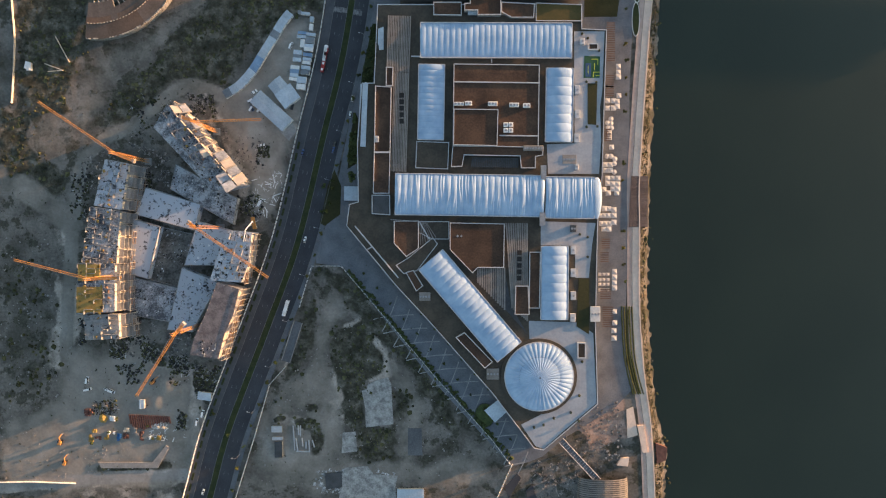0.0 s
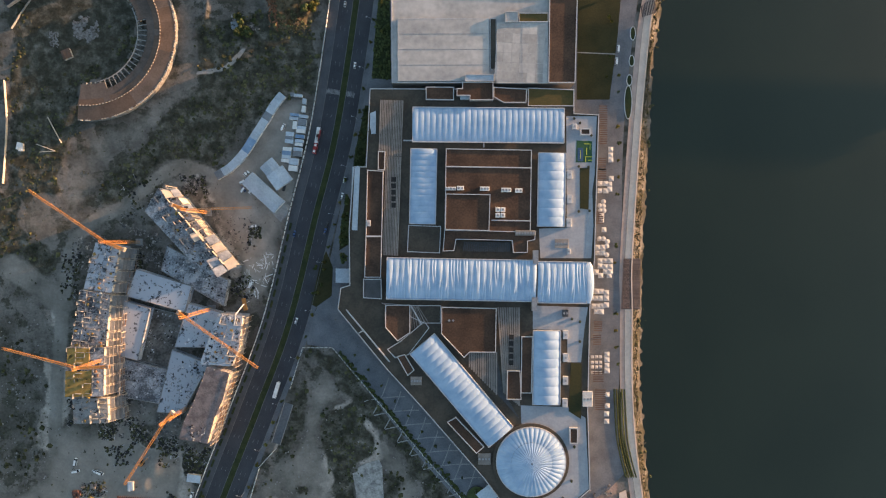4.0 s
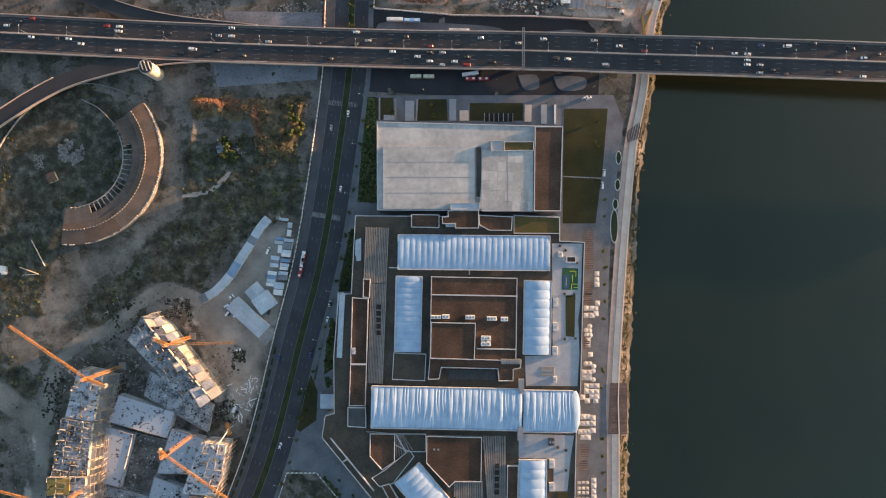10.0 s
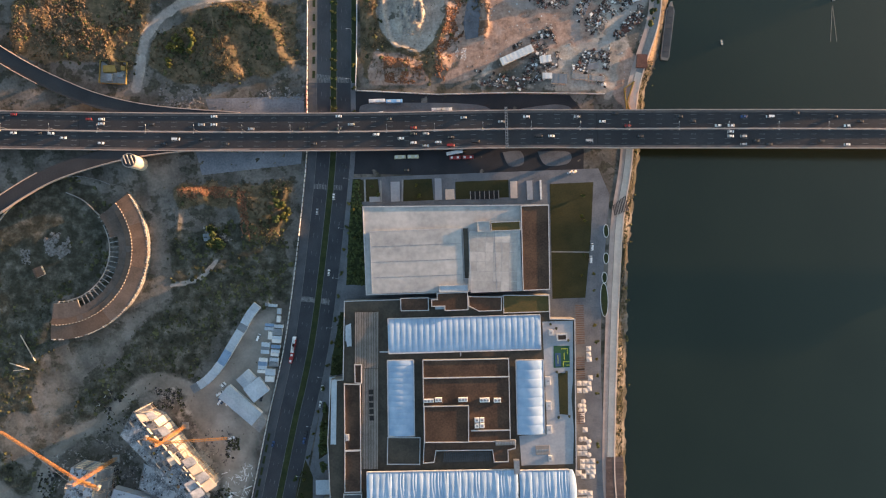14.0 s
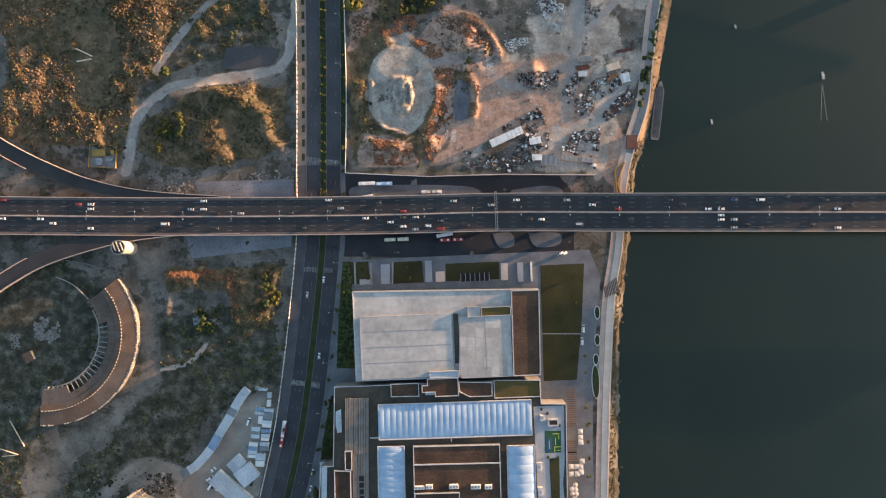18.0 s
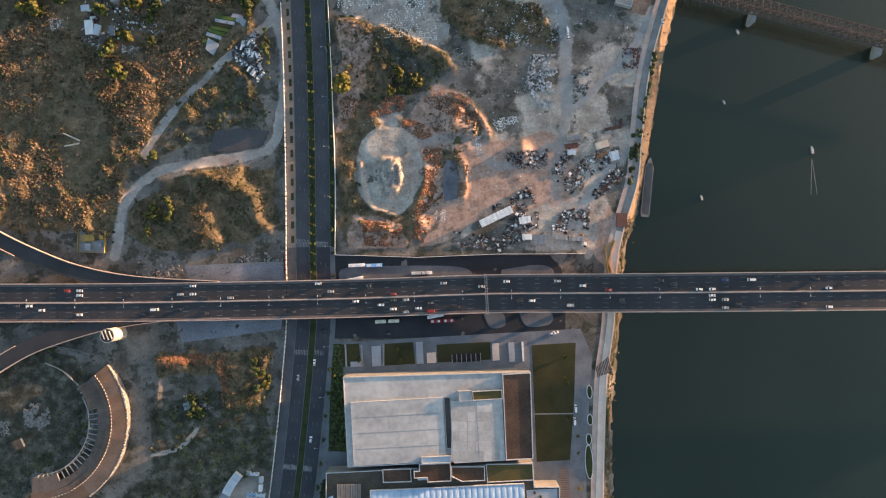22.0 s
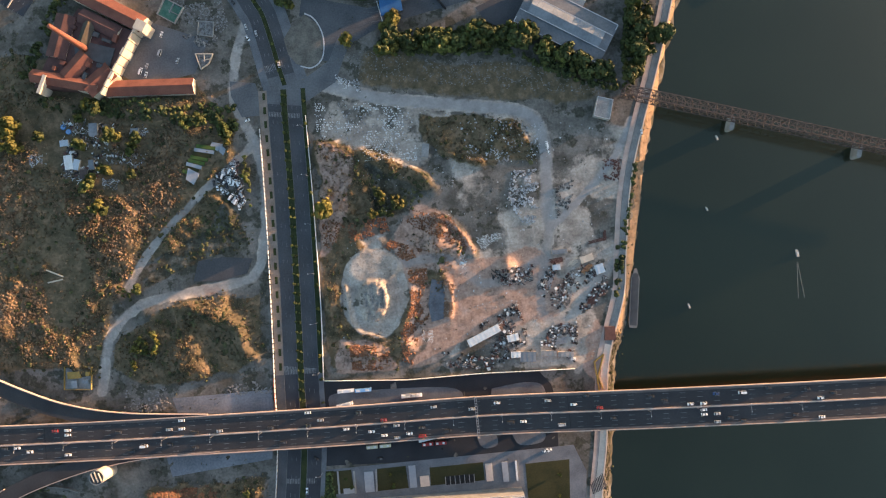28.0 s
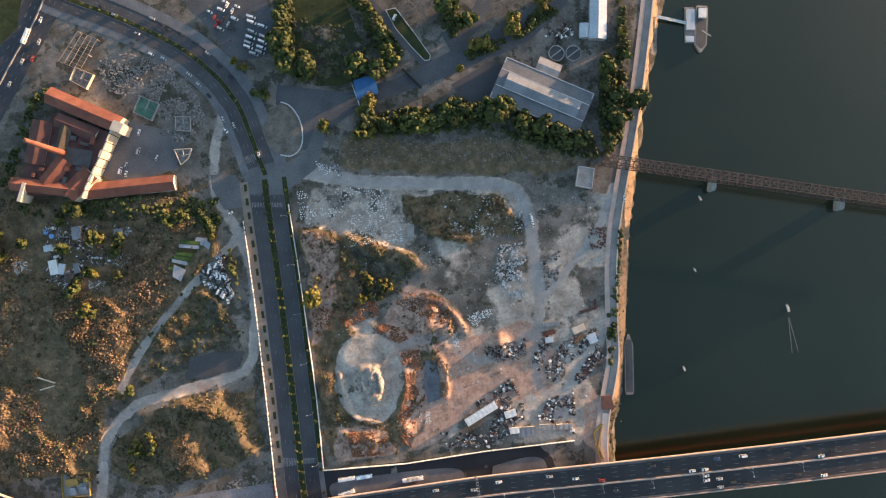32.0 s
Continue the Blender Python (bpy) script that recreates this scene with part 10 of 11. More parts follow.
litter("rubble", [(-269.7, 55.6), (-248.7, 61.8), (-238.4, 51.4), (-257.5, 30.5), (-265.8, 34.7)], 140, 0.3, 1.0, 0.2, 0.7, M_JUNK, "builders' material beside the block", "building material", BLOCKS + PLANKS)
STACK_LOOK = {"yellow": (M_FORM, "yellow formwork panels"), "rust": (M_RUSTY, "rust-red steel formwork"), "white": (M_WHITE, "white sacks and blocks"), "blue": (M_BLUE, "blue crates"), "cream": (M_CREAM, "pale timber boards"), "grey": (M_SLAT, "grey steel props")}
stack_rnd = random.Random(9)


def material_stack(look_of, x, y, lx, ly):
    """A stack of panels or crates, layer on layer, laid out in bays with gaps."""
    mm_, words = STACK_LOOK[look_of]
    ob = thing("material_stack", words + " stacked in the builders' storage yard", "stack", (x, y, level(x, y)), "material stacks")
    ob.rotation_euler = (0, 0, stack_rnd.uniform(-0.12, 0.12))
    na, nb = max(1, round(lx / 1.7)), max(1, round(ly / 1.7))
    for i_ in range(na):
        for j_ in range(nb):
            if stack_rnd.random() < 0.12:
                continue
            hz_ = stack_rnd.choice((0.6, 0.9, 1.3, 1.7))
            bm = bmesh.new()
            box(bm, ((i_ + 0.5) / na * lx - lx / 2 + stack_rnd.uniform(-0.15, 0.15), (j_ + 0.5) / nb * ly - ly / 2 + stack_rnd.uniform(-0.15, 0.15), hz_ / 2 - 0.1), (lx / na * 0.86, ly / nb * 0.86, hz_), stack_rnd.uniform(-0.1, 0.1))
            part("crate", bm, mm_, ob)


for row in (("yellow", -263.6, -153.4, 3.8, 5.8),
            ("yellow", -261.0, -147.9, 3.3, 2.5),
            ("rust", -258.1, -153.4, 4.2, 3.3),
            ("yellow", -252.2, -152.6, 3.3, 4.2),
            ("white", -248.4, -149.2, 5.4, 2.5),
            ("blue", -242.5, -152.6, 3.3, 5.8),
            ("rust", -237.5, -151.7, 4.2, 4.2),
            ("cream", -237.0, -147.0, 4.2, 3.3),
            ("grey", -229.4, -148.3, 4.2, 5.8),
            ("rust", -225.7, -151.7, 3.3, 7.1),
            ("white", -220.6, -153.4, 3.3, 2.5),
            ("yellow", -214.7, -153.0, 7.5, 3.8),
            ("rust", -265.1, -133.9, 6.7, 5.8),
            ("cream", -210.4, -145.3, 7.5, 1.7),
            ("white", -247.4, -138.6, 4.2, 3.8),
            ("grey", -252.8, -128.0, 4.2, 3.3),
            ("grey", -261.2, -128.0, 3.3, 2.5)):
    material_stack(*row)
rack = thing("formwork_rack", "long rack of rust-red steel formwork beams on the site", "rack")
for k in range(19):
    p = Vector((-235.2, -136.4)).lerp(Vector((-204.1, -138.1)), (k + 0.5) / 19)
    zl = level(p.x, p.y)
    ly = 6.5 + 3.0 * math.sin(k * 0.31) + stack_rnd.uniform(-0.8, 0.8)
    bm = bmesh.new()
    beam(bm, (p.x - 0.5, p.y + 1.0, zl + 0.5), (p.x + 0.8, p.y - ly, zl + 0.5), 0.95, 0.9)
    part("beam", bm, M_RUSTY, rack)
tent = thing("tarpaulin_heap", "heap of sand under a yellow tarpaulin", "heap", (-254.6, -138.6, 0.0))
bm = bmesh.new()
cyl(bm, (0, 0, 0), 3.6, 1.9, 7, 0.9)
part("tarpaulin", bm, M_FORM, tent)
ruin2 = thing("foundation", "white foundation beams of an unfinished house on the bare lot", "foundation")
for p, q in (((-112.4, -144.1), (-111.2, -162.4)), ((-110.4, -153.4), (-109.1, -162.8)), ((-110.0, -163.2), (-99.9, -163.6)), ((-100.7, -154.7), (-100.3, -163.2)), ((-106.9, -143.7), (-107.0, -151.7)), ((-108.6, -143.7), (-108.2, -150.9)), ((-105.7, -153.4), (-105.3, -159.4)), ((-102.8, -156.0), (-102.8, -161.1)), ((-98.1, -154.7), (-96.5, -160.2))):
    bm = bmesh.new()
    beam(bm, (*p, level(*p) + 0.4), (*q, level(*q) + 0.4), 0.75, 1.0)
    part("foundation_beam", bm, M_PARAPET, ruin2)
litter("building_material", [(-222.0, -140.4), (-196.6, -138.3), (-192.5, -153.2), (-217.9, -157.5)], 60, 0.4, 1.3, 0.3, 0.9, M_WHITE, "pale sacks and boards in the storage yard", "building material", PLANKS)
litter("building_material", [(-144.3, 38.9), (-119.1, 47.2), (-119.3, 30.5), (-132.0, 9.6), (-144.5, 18.0)], 70, 0.4, 1.6, 0.2, 0.6, M_WHITE, "pale boards beside the hoarding", "building material", PLANKS)
litter("rubble", [(-95.3, -176.7), (-35.9, -178.8), (-33.8, -193.8), (-61.4, -199.0), (-97.5, -193.8)], 300, 0.3, 1.2, 0.05, 0.25, M_STONES, "broken concrete floor in the triangular lot", "rubble", BLOCKS)
litter("rubble", [(93.1, -136.1), (133.1, -123.3), (133.5, -176.6), (108.1, -176.6), (91.1, -159.5)], 260, 0.3, 1.1, 0.2, 0.7, M_JUNK, "loose spoil at the end of the promenade", "rubble", BLOCKS)
litter("rubble", [(65.7, -172.4), (99.6, -163.8), (108.2, -198.0), (65.8, -198.1)], 220, 0.3, 1.2, 0.2, 0.8, M_JUNK, "building waste beside the footbridge", "rubble", BLOCKS + PLANKS)
litter("rubble", [(-179.4, 321.9), (-150.4, 322.8), (-146.9, 306.0), (-184.2, 304.3)], 160, 0.3, 1.0, 0.2, 0.7, M_RUBBLE, "spoil heaps beside the slip road", "rubble")
litter("rubble", [(-109.2, 318.9), (-73.8, 321.6), (-74.2, 311.2), (-105.3, 311.7)], 90, 0.3, 1.0, 0.2, 0.6, M_RUBBLE, "spoil heaps beside the hoarding", "rubble")


def slab(name, pts, z0, z1, material, label, category):
    bm = bmesh.new()
    prism(bm, pts, z0, z1)
    return solid(name, bm, material, label, category)


slab("concrete_slab", [(-60.9, -117.7), (-57.1, -116.4), (-56.7, -113.4), (-52.9, -110.9), (-41.5, -107.5), (-39.0, -112.6), (-37.4, -142.7), (-58.0, -145.2), (-58.4, -131.2)], -0.3, 0.7, M_CONC_PATCH, "pale weathered concrete slab on the bare lot", "slab")
slab("broken_floor", [(-74.1, -175.8), (-57.1, -174.5), (-52.0, -181.0), (-34.2, -181.8), (-36.0, -190.4), (-35.1, -200.2), (-78.4, -200.2), (-76.6, -185.2)], -0.4, 0.35, M_CONC_PATCH, "broken pale concrete floor of a demolished shed", "slab")
slab("broken_floor", [(-75.4, -149.3), (-65.7, -148.5), (-64.5, -163.4), (-76.3, -164.7)], -0.4, 0.3, M_CONC_PATCH, "small patch of broken concrete floor", "slab")
slab("asphalt_pad", [(-26.6, -145.9), (-16.4, -145.9), (-15.6, -166.4), (-26.6, -166.4)], -0.3, 0.35, M_ASPHALT_OLD, "grey asphalt pad on the bare lot", "pad")
slab("gravel_heap", [(-88.9, -180.1), (-76.2, -178.8), (-75.8, -190.4), (-87.7, -192.1)], -0.3, 0.6, M_SLAT_DARK, "dark stack of tyres and gratings", "stack")
slab("spoil_bank", [(-258.4, -171.6), (-218.1, -171.6), (-207.4, -158.8), (-205.3, -160.5), (-213.9, -175.9), (-256.3, -175.9)], -0.3, 0.9, M_GRAVEL, "long low bank of spoil", "spoil bank")
for pts, hz, mm, lab in (([(-34.5, -191.2), (-14.7, -191.2), (-14.7, -198.9), (-34.5, -198.9)], 2.6, M_SHEET_PALE, "pale container on the triangular lot"), ([(-128.0, -144.0), (-120.5, -144.0), (-120.5, -148.2), (-128.0, -148.3)], 2.2, M_PARAPET, "pale flat-roofed hut on the bare lot"), ([(-127.6, -152.3), (-120.1, -152.3), (-120.1, -154.4), (-127.7, -154.4)], 1.6, M_PARAPET, "pale lean-to on the bare lot"), ([(-125.8, -155.5), (-120.3, -155.4), (-120.4, -167.3), (-125.8, -167.3)], 2.0, M_SLAT_DARK, "dark roofless shed on the bare lot"), ([(-226.4, -124.0), (-222.6, -124.0), (-222.6, -130.4), (-226.4, -130.4)], 2.4, M_SHEET_PALE, "pale container on the building site"), ([(-182.4, -117.9), (-172.8, -119.2), (-173.7, -124.7), (-182.5, -123.4)], 2.6, M_SHEET_PALE, "pale site cabin by the hoarding"),
                         ([(70.0, 335.8), (93.2, 345.5), (95.8, 341.0), (72.1, 330.9)], 3.2, M_WHITE, "long white-roofed store in the scrap yard"), ([(99.3, 336.6), (107.4, 337.7), (108.3, 333.1), (100.2, 331.9)], 2.6, M_WHITE, "white container in the scrap yard"), ([(108.0, 324.1), (119.1, 323.1), (118.8, 316.2), (107.7, 317.2)], 2.6, M_SHEET, "green-grey cabin in the scrap yard"), ([(101.5, 324.7), (108.1, 324.5), (107.8, 320.0), (101.2, 320.7)], 2.6, M_WHITE, "white cabin in the scrap yard"),
                         ([(123.4, 323.7), (134.4, 322.3), (134.2, 318.7), (122.7, 320.1)], 2.5, M_CONC, "grey cabin in the scrap yard"), ([(135.5, 321.7), (146.6, 320.7), (146.4, 317.1), (135.3, 318.1)], 2.5, M_CONC, "grey cabin in the scrap yard"), ([(138.4, 395.6), (149.3, 395.6), (149.2, 392.6), (138.3, 392.7)], 2.4, M_SHEET, "grey cabin by the stacks"), ([(158.1, 388.3), (166.9, 390.6), (168.3, 386.7), (159.5, 383.9)], 2.4, M_CREAM, "pale cabin by the stacks"), ([(137.8, 384.9), (143.3, 384.9), (143.0, 380.7), (137.6, 381.2)], 2.4, M_SHEET_PALE, "pale cabin by the track"),
                         ([(167.8, 380.9), (173.9, 382.4), (175.7, 378.0), (170.1, 374.7)], 2.0, M_SHEET_PALE, "store under a pale tarpaulin"), ([(-211.7, 497.2), (-205.9, 497.6), (-205.8, 486.6), (-213.2, 486.9)], 2.2, M_WHITE, "shanty roofed with white tarpaulin"), ([(-205.7, 494.2), (-201.6, 493.0), (-202.1, 486.3), (-205.8, 486.6)], 2.0, M_SHEET_PALE, "shanty roofed with pale tarpaulin"), ([(-200.4, 486.2), (-195.5, 485.7), (-197.2, 478.3), (-201.7, 479.6)], 2.2, M_DECKING, "shanty with a pinkish rusty roof"), ([(-194.2, 492.3), (-190.5, 492.4), (-191.4, 485.3), (-194.7, 485.6)], 2.0, M_SHEET, "pale caravan among the shanties"), ([(-192.0, 519.0), (-186.2, 518.9), (-186.4, 510.1), (-192.2, 509.8)], 2.4, M_SHEET, "shanty with a grey roof"), ([(-162.1, 513.0), (-156.7, 512.5), (-157.0, 508.3), (-162.0, 508.7)], 2.2, M_SHEET, "grey hut behind the bushes"), ([(-214.9, 508.7), (-209.1, 509.0), (-208.9, 504.8), (-214.8, 504.4)], 1.5, M_SHEET_PALE, "low lean-to under pale sheets"), ([(-273.7, 192.5), (-267.9, 195.0), (-267.0, 188.4), (-272.8, 185.9)], 2.4, M_BROWN_SHEET, "small brown-roofed ruined hut in the yard"),
                         ([(-150.3, 214.0), (-144.5, 214.9), (-143.6, 209.9), (-149.4, 209.1)], 2.4, M_SHEET, "grey roof of the ruined hut"), ([(50.7, 482.5), (55.7, 481.7), (54.1, 471.9), (49.2, 472.6)], 2.4, M_CONC, "grey cabin beside the stone rows"), ([(-306.7, 125.9), (-302.9, 125.0), (-303.9, 120.1), (-307.2, 120.9)], 2.4, M_WHITE, "white hut on rough ground"), ([(-305.8, 124.6), (-302.5, 124.7), (-302.9, 118.9), (-306.2, 119.7)], 2.2, M_WHITE, "white hut by the lane")):
    ob = thing("cabin", lab, "cabin", group="lot cabins")
    u = Vector(pts[1]) - Vector(pts[0])
    v = Vector(pts[3]) - Vector(pts[0])
    c = sum((Vector(q) for q in pts), Vector((0, 0))) / 4
    ob.location = (c.x, c.y, level(c.x, c.y))
    ob.rotation_euler = (0, 0, math.atan2(u.y, u.x))
    bm = bmesh.new()
    box(bm, (0, 0, hz / 2 - 0.2), (u.length, v.length, hz))
    part("body", bm, M_CREAM, ob)
    bm = bmesh.new()
    box(bm, (0, 0, hz - 0.1), (u.length + 0.3, v.length + 0.3, 0.2))
    part("roof", bm, mm, ob)
    n = max(2, int(u.length / 3))
    for k in range(n):
        bm = bmesh.new()
        box(bm, (-u.length / 2 + (k + 0.5) * u.length / n, 0, hz + 0.03), (0.15, v.length + 0.3, 0.12))
        part("roof_rib", bm, mm, ob)
    bm = bmesh.new()
    box(bm, (0, -v.length / 2 - 0.03, 1.0), (1.0, 0.06, 2.0))
    part("door", bm, M_STEEL, ob)

# stacks of beams and pipes in the yard
for p, h, n, L, mm in (((141.7, 388.3), 0.1, 5, 12, M_RUSTY), ((153.0, 385.6), 0.5, 5, 9, M_CREAM), ((162.6, 379.9), 0.7, 5, 10, M_WOOD), ((172.4, 400.1), 0.15, 3, 16, M_RUSTY), ((177.9, 402.6), 1.5, 3, 8, M_RUSTY), ((135.1, 373.9), 1.2, 4, 12, M_STEEL), ((164.5, 358.8), 1.1, 6, 13, M_RUSTY), ((146.2, 357.6), 1.1, 5, 12, M_JUNK), ((139.3, 329.7), 0.1, 6, 10, M_STEEL)):
    ob = thing("beam_stack", "stack of long steel beams and timbers in the scrap yard", "stack", (*p, level(*p)), "beam stacks")
    ob.rotation_euler = (0, 0, h)
    for k in range(n):
        bm = bmesh.new()
        box(bm, (vr.uniform(-1, 1), (k - n / 2) * 0.75, 0.35), (L * vr.uniform(0.7, 1.0), 0.55, 0.7))
        part("beam", bm, mm, ob)

# ---- north-west ruins ----
fr = thing("timber_frame", "roofless timber barn frame on bare ground", "frame")
a, b, c, d = (Vector(q) for q in [(-168.1, 663.3), (-154.9, 654.8), (-170.2, 633.4), (-184.9, 643.0)])
for k in range(9):
    s, e = a.lerp(d, k / 8), b.lerp(c, k / 8)
    bm = bmesh.new()
    beam(bm, (s.x, s.y, 4), (e.x, e.y, 4), 0.3)
    part("rafter", bm, M_SLAT, fr)
for k in range(5):
    s, e = a.lerp(b, k / 4), d.lerp(c, k / 4)
    bm = bmesh.new()
    beam(bm, (s.x, s.y, 4.3), (e.x, e.y, 4.3), 0.25)
    part("purlin", bm, M_SLAT, fr)
for q in (a, b, c, d, (a + d) / 2, (b + c) / 2):
    bm = bmesh.new()
    box(bm, (q.x, q.y, 1.9), (0.4, 0.4, 4.6))
    part("post", bm, M_SLAT, fr)
for pts, hz, mm, lab in (([(-174.5, 637.5), (-161.6, 629.4), (-168.4, 619.3), (-179.9, 628.0)], 5, M_CREAM, "white half-demolished house with open rooms"), ([(-130.3, 608.9), (-116.7, 600.3), (-124.2, 588.6), (-137.0, 597.0)], 4, M_CONC, "roofless ruin with green floor"), ([(-106.8, 589.4), (-95.3, 587.6), (-96.8, 576.3), (-108.2, 579.0)], 3, M_CONC, "bare foundation walls of a demolished house"), ([(-111.0, 564.9), (-97.7, 563.6), (-101.2, 556.5), (-107.6, 552.4)], 3.5, M_CREAM, "small half-fallen pale house")):
    ob = thing("ruin", lab, "ruin")
    bm = bmesh.new()
    ring(bm, pts, 0.4, -0.5, hz * 0.6)
    part("wall", bm, mm, ob)
    bm = bmesh.new()
    prism(bm, pts, -0.3, 0.5)
    part("floor", bm, mat("green_floor", (0.06, 0.16, 0.11), (0.14, 0.25, 0.19), 0.3, 0.9) if "green" in lab else M_RUBBLE, ob)
    c = sum((Vector(q) for q in pts), Vector((0, 0))) / len(pts)
    for s in (0, 1):
        bm = bmesh.new()
        p, q = Vector(pts[s]).lerp(Vector(pts[s + 1]), 0.5), c * 2 - Vector(pts[s]).lerp(Vector(pts[s + 1]), 0.5)
        beam(bm, (*p, hz * 0.3), (*p.lerp(q, 0.6), hz * 0.3), 0.3, hz * 0.5)
        part("cross_wall", bm, mm, ob)
for p in [(181.3, 592.5), (193.9, 590.6)]:
    ob = thing("settling_tank", "round concrete settling tank with dark water", "tank", (*p, 0))
    bm = bmesh.new()
    ring(bm, [(6 * math.cos(k / 16 * math.pi), 6 * math.sin(k / 16 * math.pi)) for k in range(32)], 0.6, -0.3, 2.2)
    part("wall", bm, M_CONC, ob)
    bm = bmesh.new()
    cyl(bm, (0, 0, -0.2), 5.5, 1.6, 32)
    part("water", bm, M_SLAT_DARK, ob)
    bm = bmesh.new()
    box(bm, (0, 0, 2.3), (11.4, 0.8, 0.2), 0.5)
    part("walkway", bm, M_STEEL, ob)
sub_ = thing("substation", "small fenced transformer yard with yellow equipment", "substation")
pts = [(-221.8, 343.8), (-202.4, 341.8), (-203.3, 325.4), (-223.1, 327.0)]
bm = bmesh.new()
prism(bm, pts, -0.5, 0.8)
part("yard", bm, M_CONC, sub_)
bm = bmesh.new()
ring(bm, pts, 0.25, 0.2, 2.6)
part("fence", bm, M_FORM, sub_)
for p, w, d in (((-214.9, 337.0), 9, 5), ((-205.1, 337.0), 2.5, 3), ((-214.9, 330.5), 4, 5), ((-207.0, 331.6), 4, 2.5)):
    bm = bmesh.new()
    box(bm, (p[0], p[1], 1.8), (w, d, 2.6))
    part("transformer", bm, M_FORM if w != 4 else M_STEEL, sub_)
# garden plot, shanties' belongings and the small scrap-car yard
gd = thing("garden_plot", "small garden plot with green rows and pale paving", "garden")
ga, gb, gc, ge = (Vector(q) for q in [(-114.5, 497.3), (-93.1, 492.8), (-115.6, 471.3), (-127.7, 477.4)])
M_PLOT = mat("fresh_grass", (0.05, 0.085, 0.02), (0.1, 0.14, 0.035), 0.2, 0.9, fine=1.2)
for k in range(8):
    t = (k + 0.5) / 8
    s, e = ga.lerp(ge, t), gb.lerp(gc, t).lerp(ga.lerp(ge, t), 0.28)
    bm = bmesh.new()
    beam(bm, (s.x, s.y, level(s.x, s.y) + 0.35), (e.x, e.y, level(e.x, e.y) + 0.35), 2.6, 1.0)
    part("bed", bm, (M_PLOT, M_TERRACE, M_GRASS, M_PLOT)[k % 4], gd)
for pts in ([(-103.6, 498.0), (-95.4, 495.6), (-99.9, 490.9), (-105.6, 494.0)], [(-122.5, 480.3), (-114.5, 475.4), (-119.2, 467.4), (-124.7, 472.1)], [(-97.1, 494.9), (-93.2, 491.2), (-96.1, 487.2), (-99.1, 490.8)]):
    c = sum((Vector(q) for q in pts), Vector((0, 0))) / 4
    bm = bmesh.new()
    prism(bm, pts, level(c.x, c.y) - 0.4, level(c.x, c.y) + 0.95)
    part("paving", bm, M_TERRACE, gd)
for p in [(-212.0, 518.8), (-208.4, 515.1)]:
    ob = thing("paddling_pool", "round blue plastic pool in the shanty yard", "pool", (*p, level(*p)))
    bm = bmesh.new()
    cyl(bm, (0, 0, -0.1), 2.0, 0.8, 20)
    part("pool_wall", bm, M_BLUE, ob)
    bm = bmesh.new()
    cyl(bm, (0, 0, 0.5), 1.75, 0.25, 20)
    part("cover", bm, mat("blue_plastic", (0.12, 0.25, 0.5), (0.25, 0.4, 0.65), 0.6, 0.5), ob)
for k in range(4):
    p = Vector((-181.0, 494.9)).lerp(Vector((-174.0, 493.4)), k / 3)
    ob = thing("sack", "white bulk sack standing in the shanty yard", "sack", (p.x, p.y, level(p.x, p.y)), "bulk sacks")
    bm = bmesh.new()
    box(bm, (0, 0, 0.5), (1.3, 1.3, 1.3))
    bmesh.ops.bevel(bm, geom=bm.edges[:], offset=0.25, segments=2, affect="EDGES")
    part("bag", bm, M_WHITE, ob)
for poly, n in (([(-215.0, 523.7), (-185.8, 523.2), (-184.7, 508.3), (-214.2, 503.8)], 90), ([(-215.9, 489.6), (-194.4, 487.6), (-196.2, 473.5), (-211.8, 476.6)], 80), ([(-239.4, 500.6), (-224.8, 500.5), (-226.7, 489.7), (-237.8, 492.0)], 70), ([(-185.4, 498.6), (-152.4, 492.7), (-157.3, 482.6), (-181.8, 489.0)], 110), ([(-186.8, 477.7), (-174.4, 476.6), (-175.7, 469.1), (-186.4, 470.9)], 50), ([(-166.6, 516.4), (-150.8, 515.8), (-152.4, 505.4), (-165.6, 507.0)], 60)):
    for mm, w, kd in ((M_WHITE, 0.4, PLANKS), (M_JUNK, 0.4, BLOCKS), (M_SHEET_PALE, 0.2, PLANKS)):
        litter("junk", poly, int(n * w) + 4, 0.3, 1.0, 0.2, 1.0, mm, "household junk and sheets lying round the shanties", "junk", kd)
yr = random.Random(31)
yd = [(-102.4, 475.1), (-88.4, 484.0), (-86.9, 476.2), (-83.4, 451.5), (-87.5, 446.9), (-106.9, 464.6)]
k = 0
while k < 34:
    p = (yr.uniform(min(q[0] for q in yd), max(q[0] for q in yd)), yr.uniform(min(q[1] for q in yd), max(q[1] for q in yd)))
    if inside(np.array([p[0]]), np.array([p[1]]), yd)[0]:
        k += 1
        car(p[0], p[1], level(*p), yr.choice((0.9, 1.0, -1.4, -1.2)) + yr.uniform(-0.2, 0.2), yr.choice((0, 0, 1, 2, 0)), "parked in the dusty scrap yard", yr.random() < 0.3)
litter("junk", yd, 60, 0.3, 1.0, 0.2, 0.8, M_WHITE, "white panels and parts in the scrap yard", "junk", PLANKS)
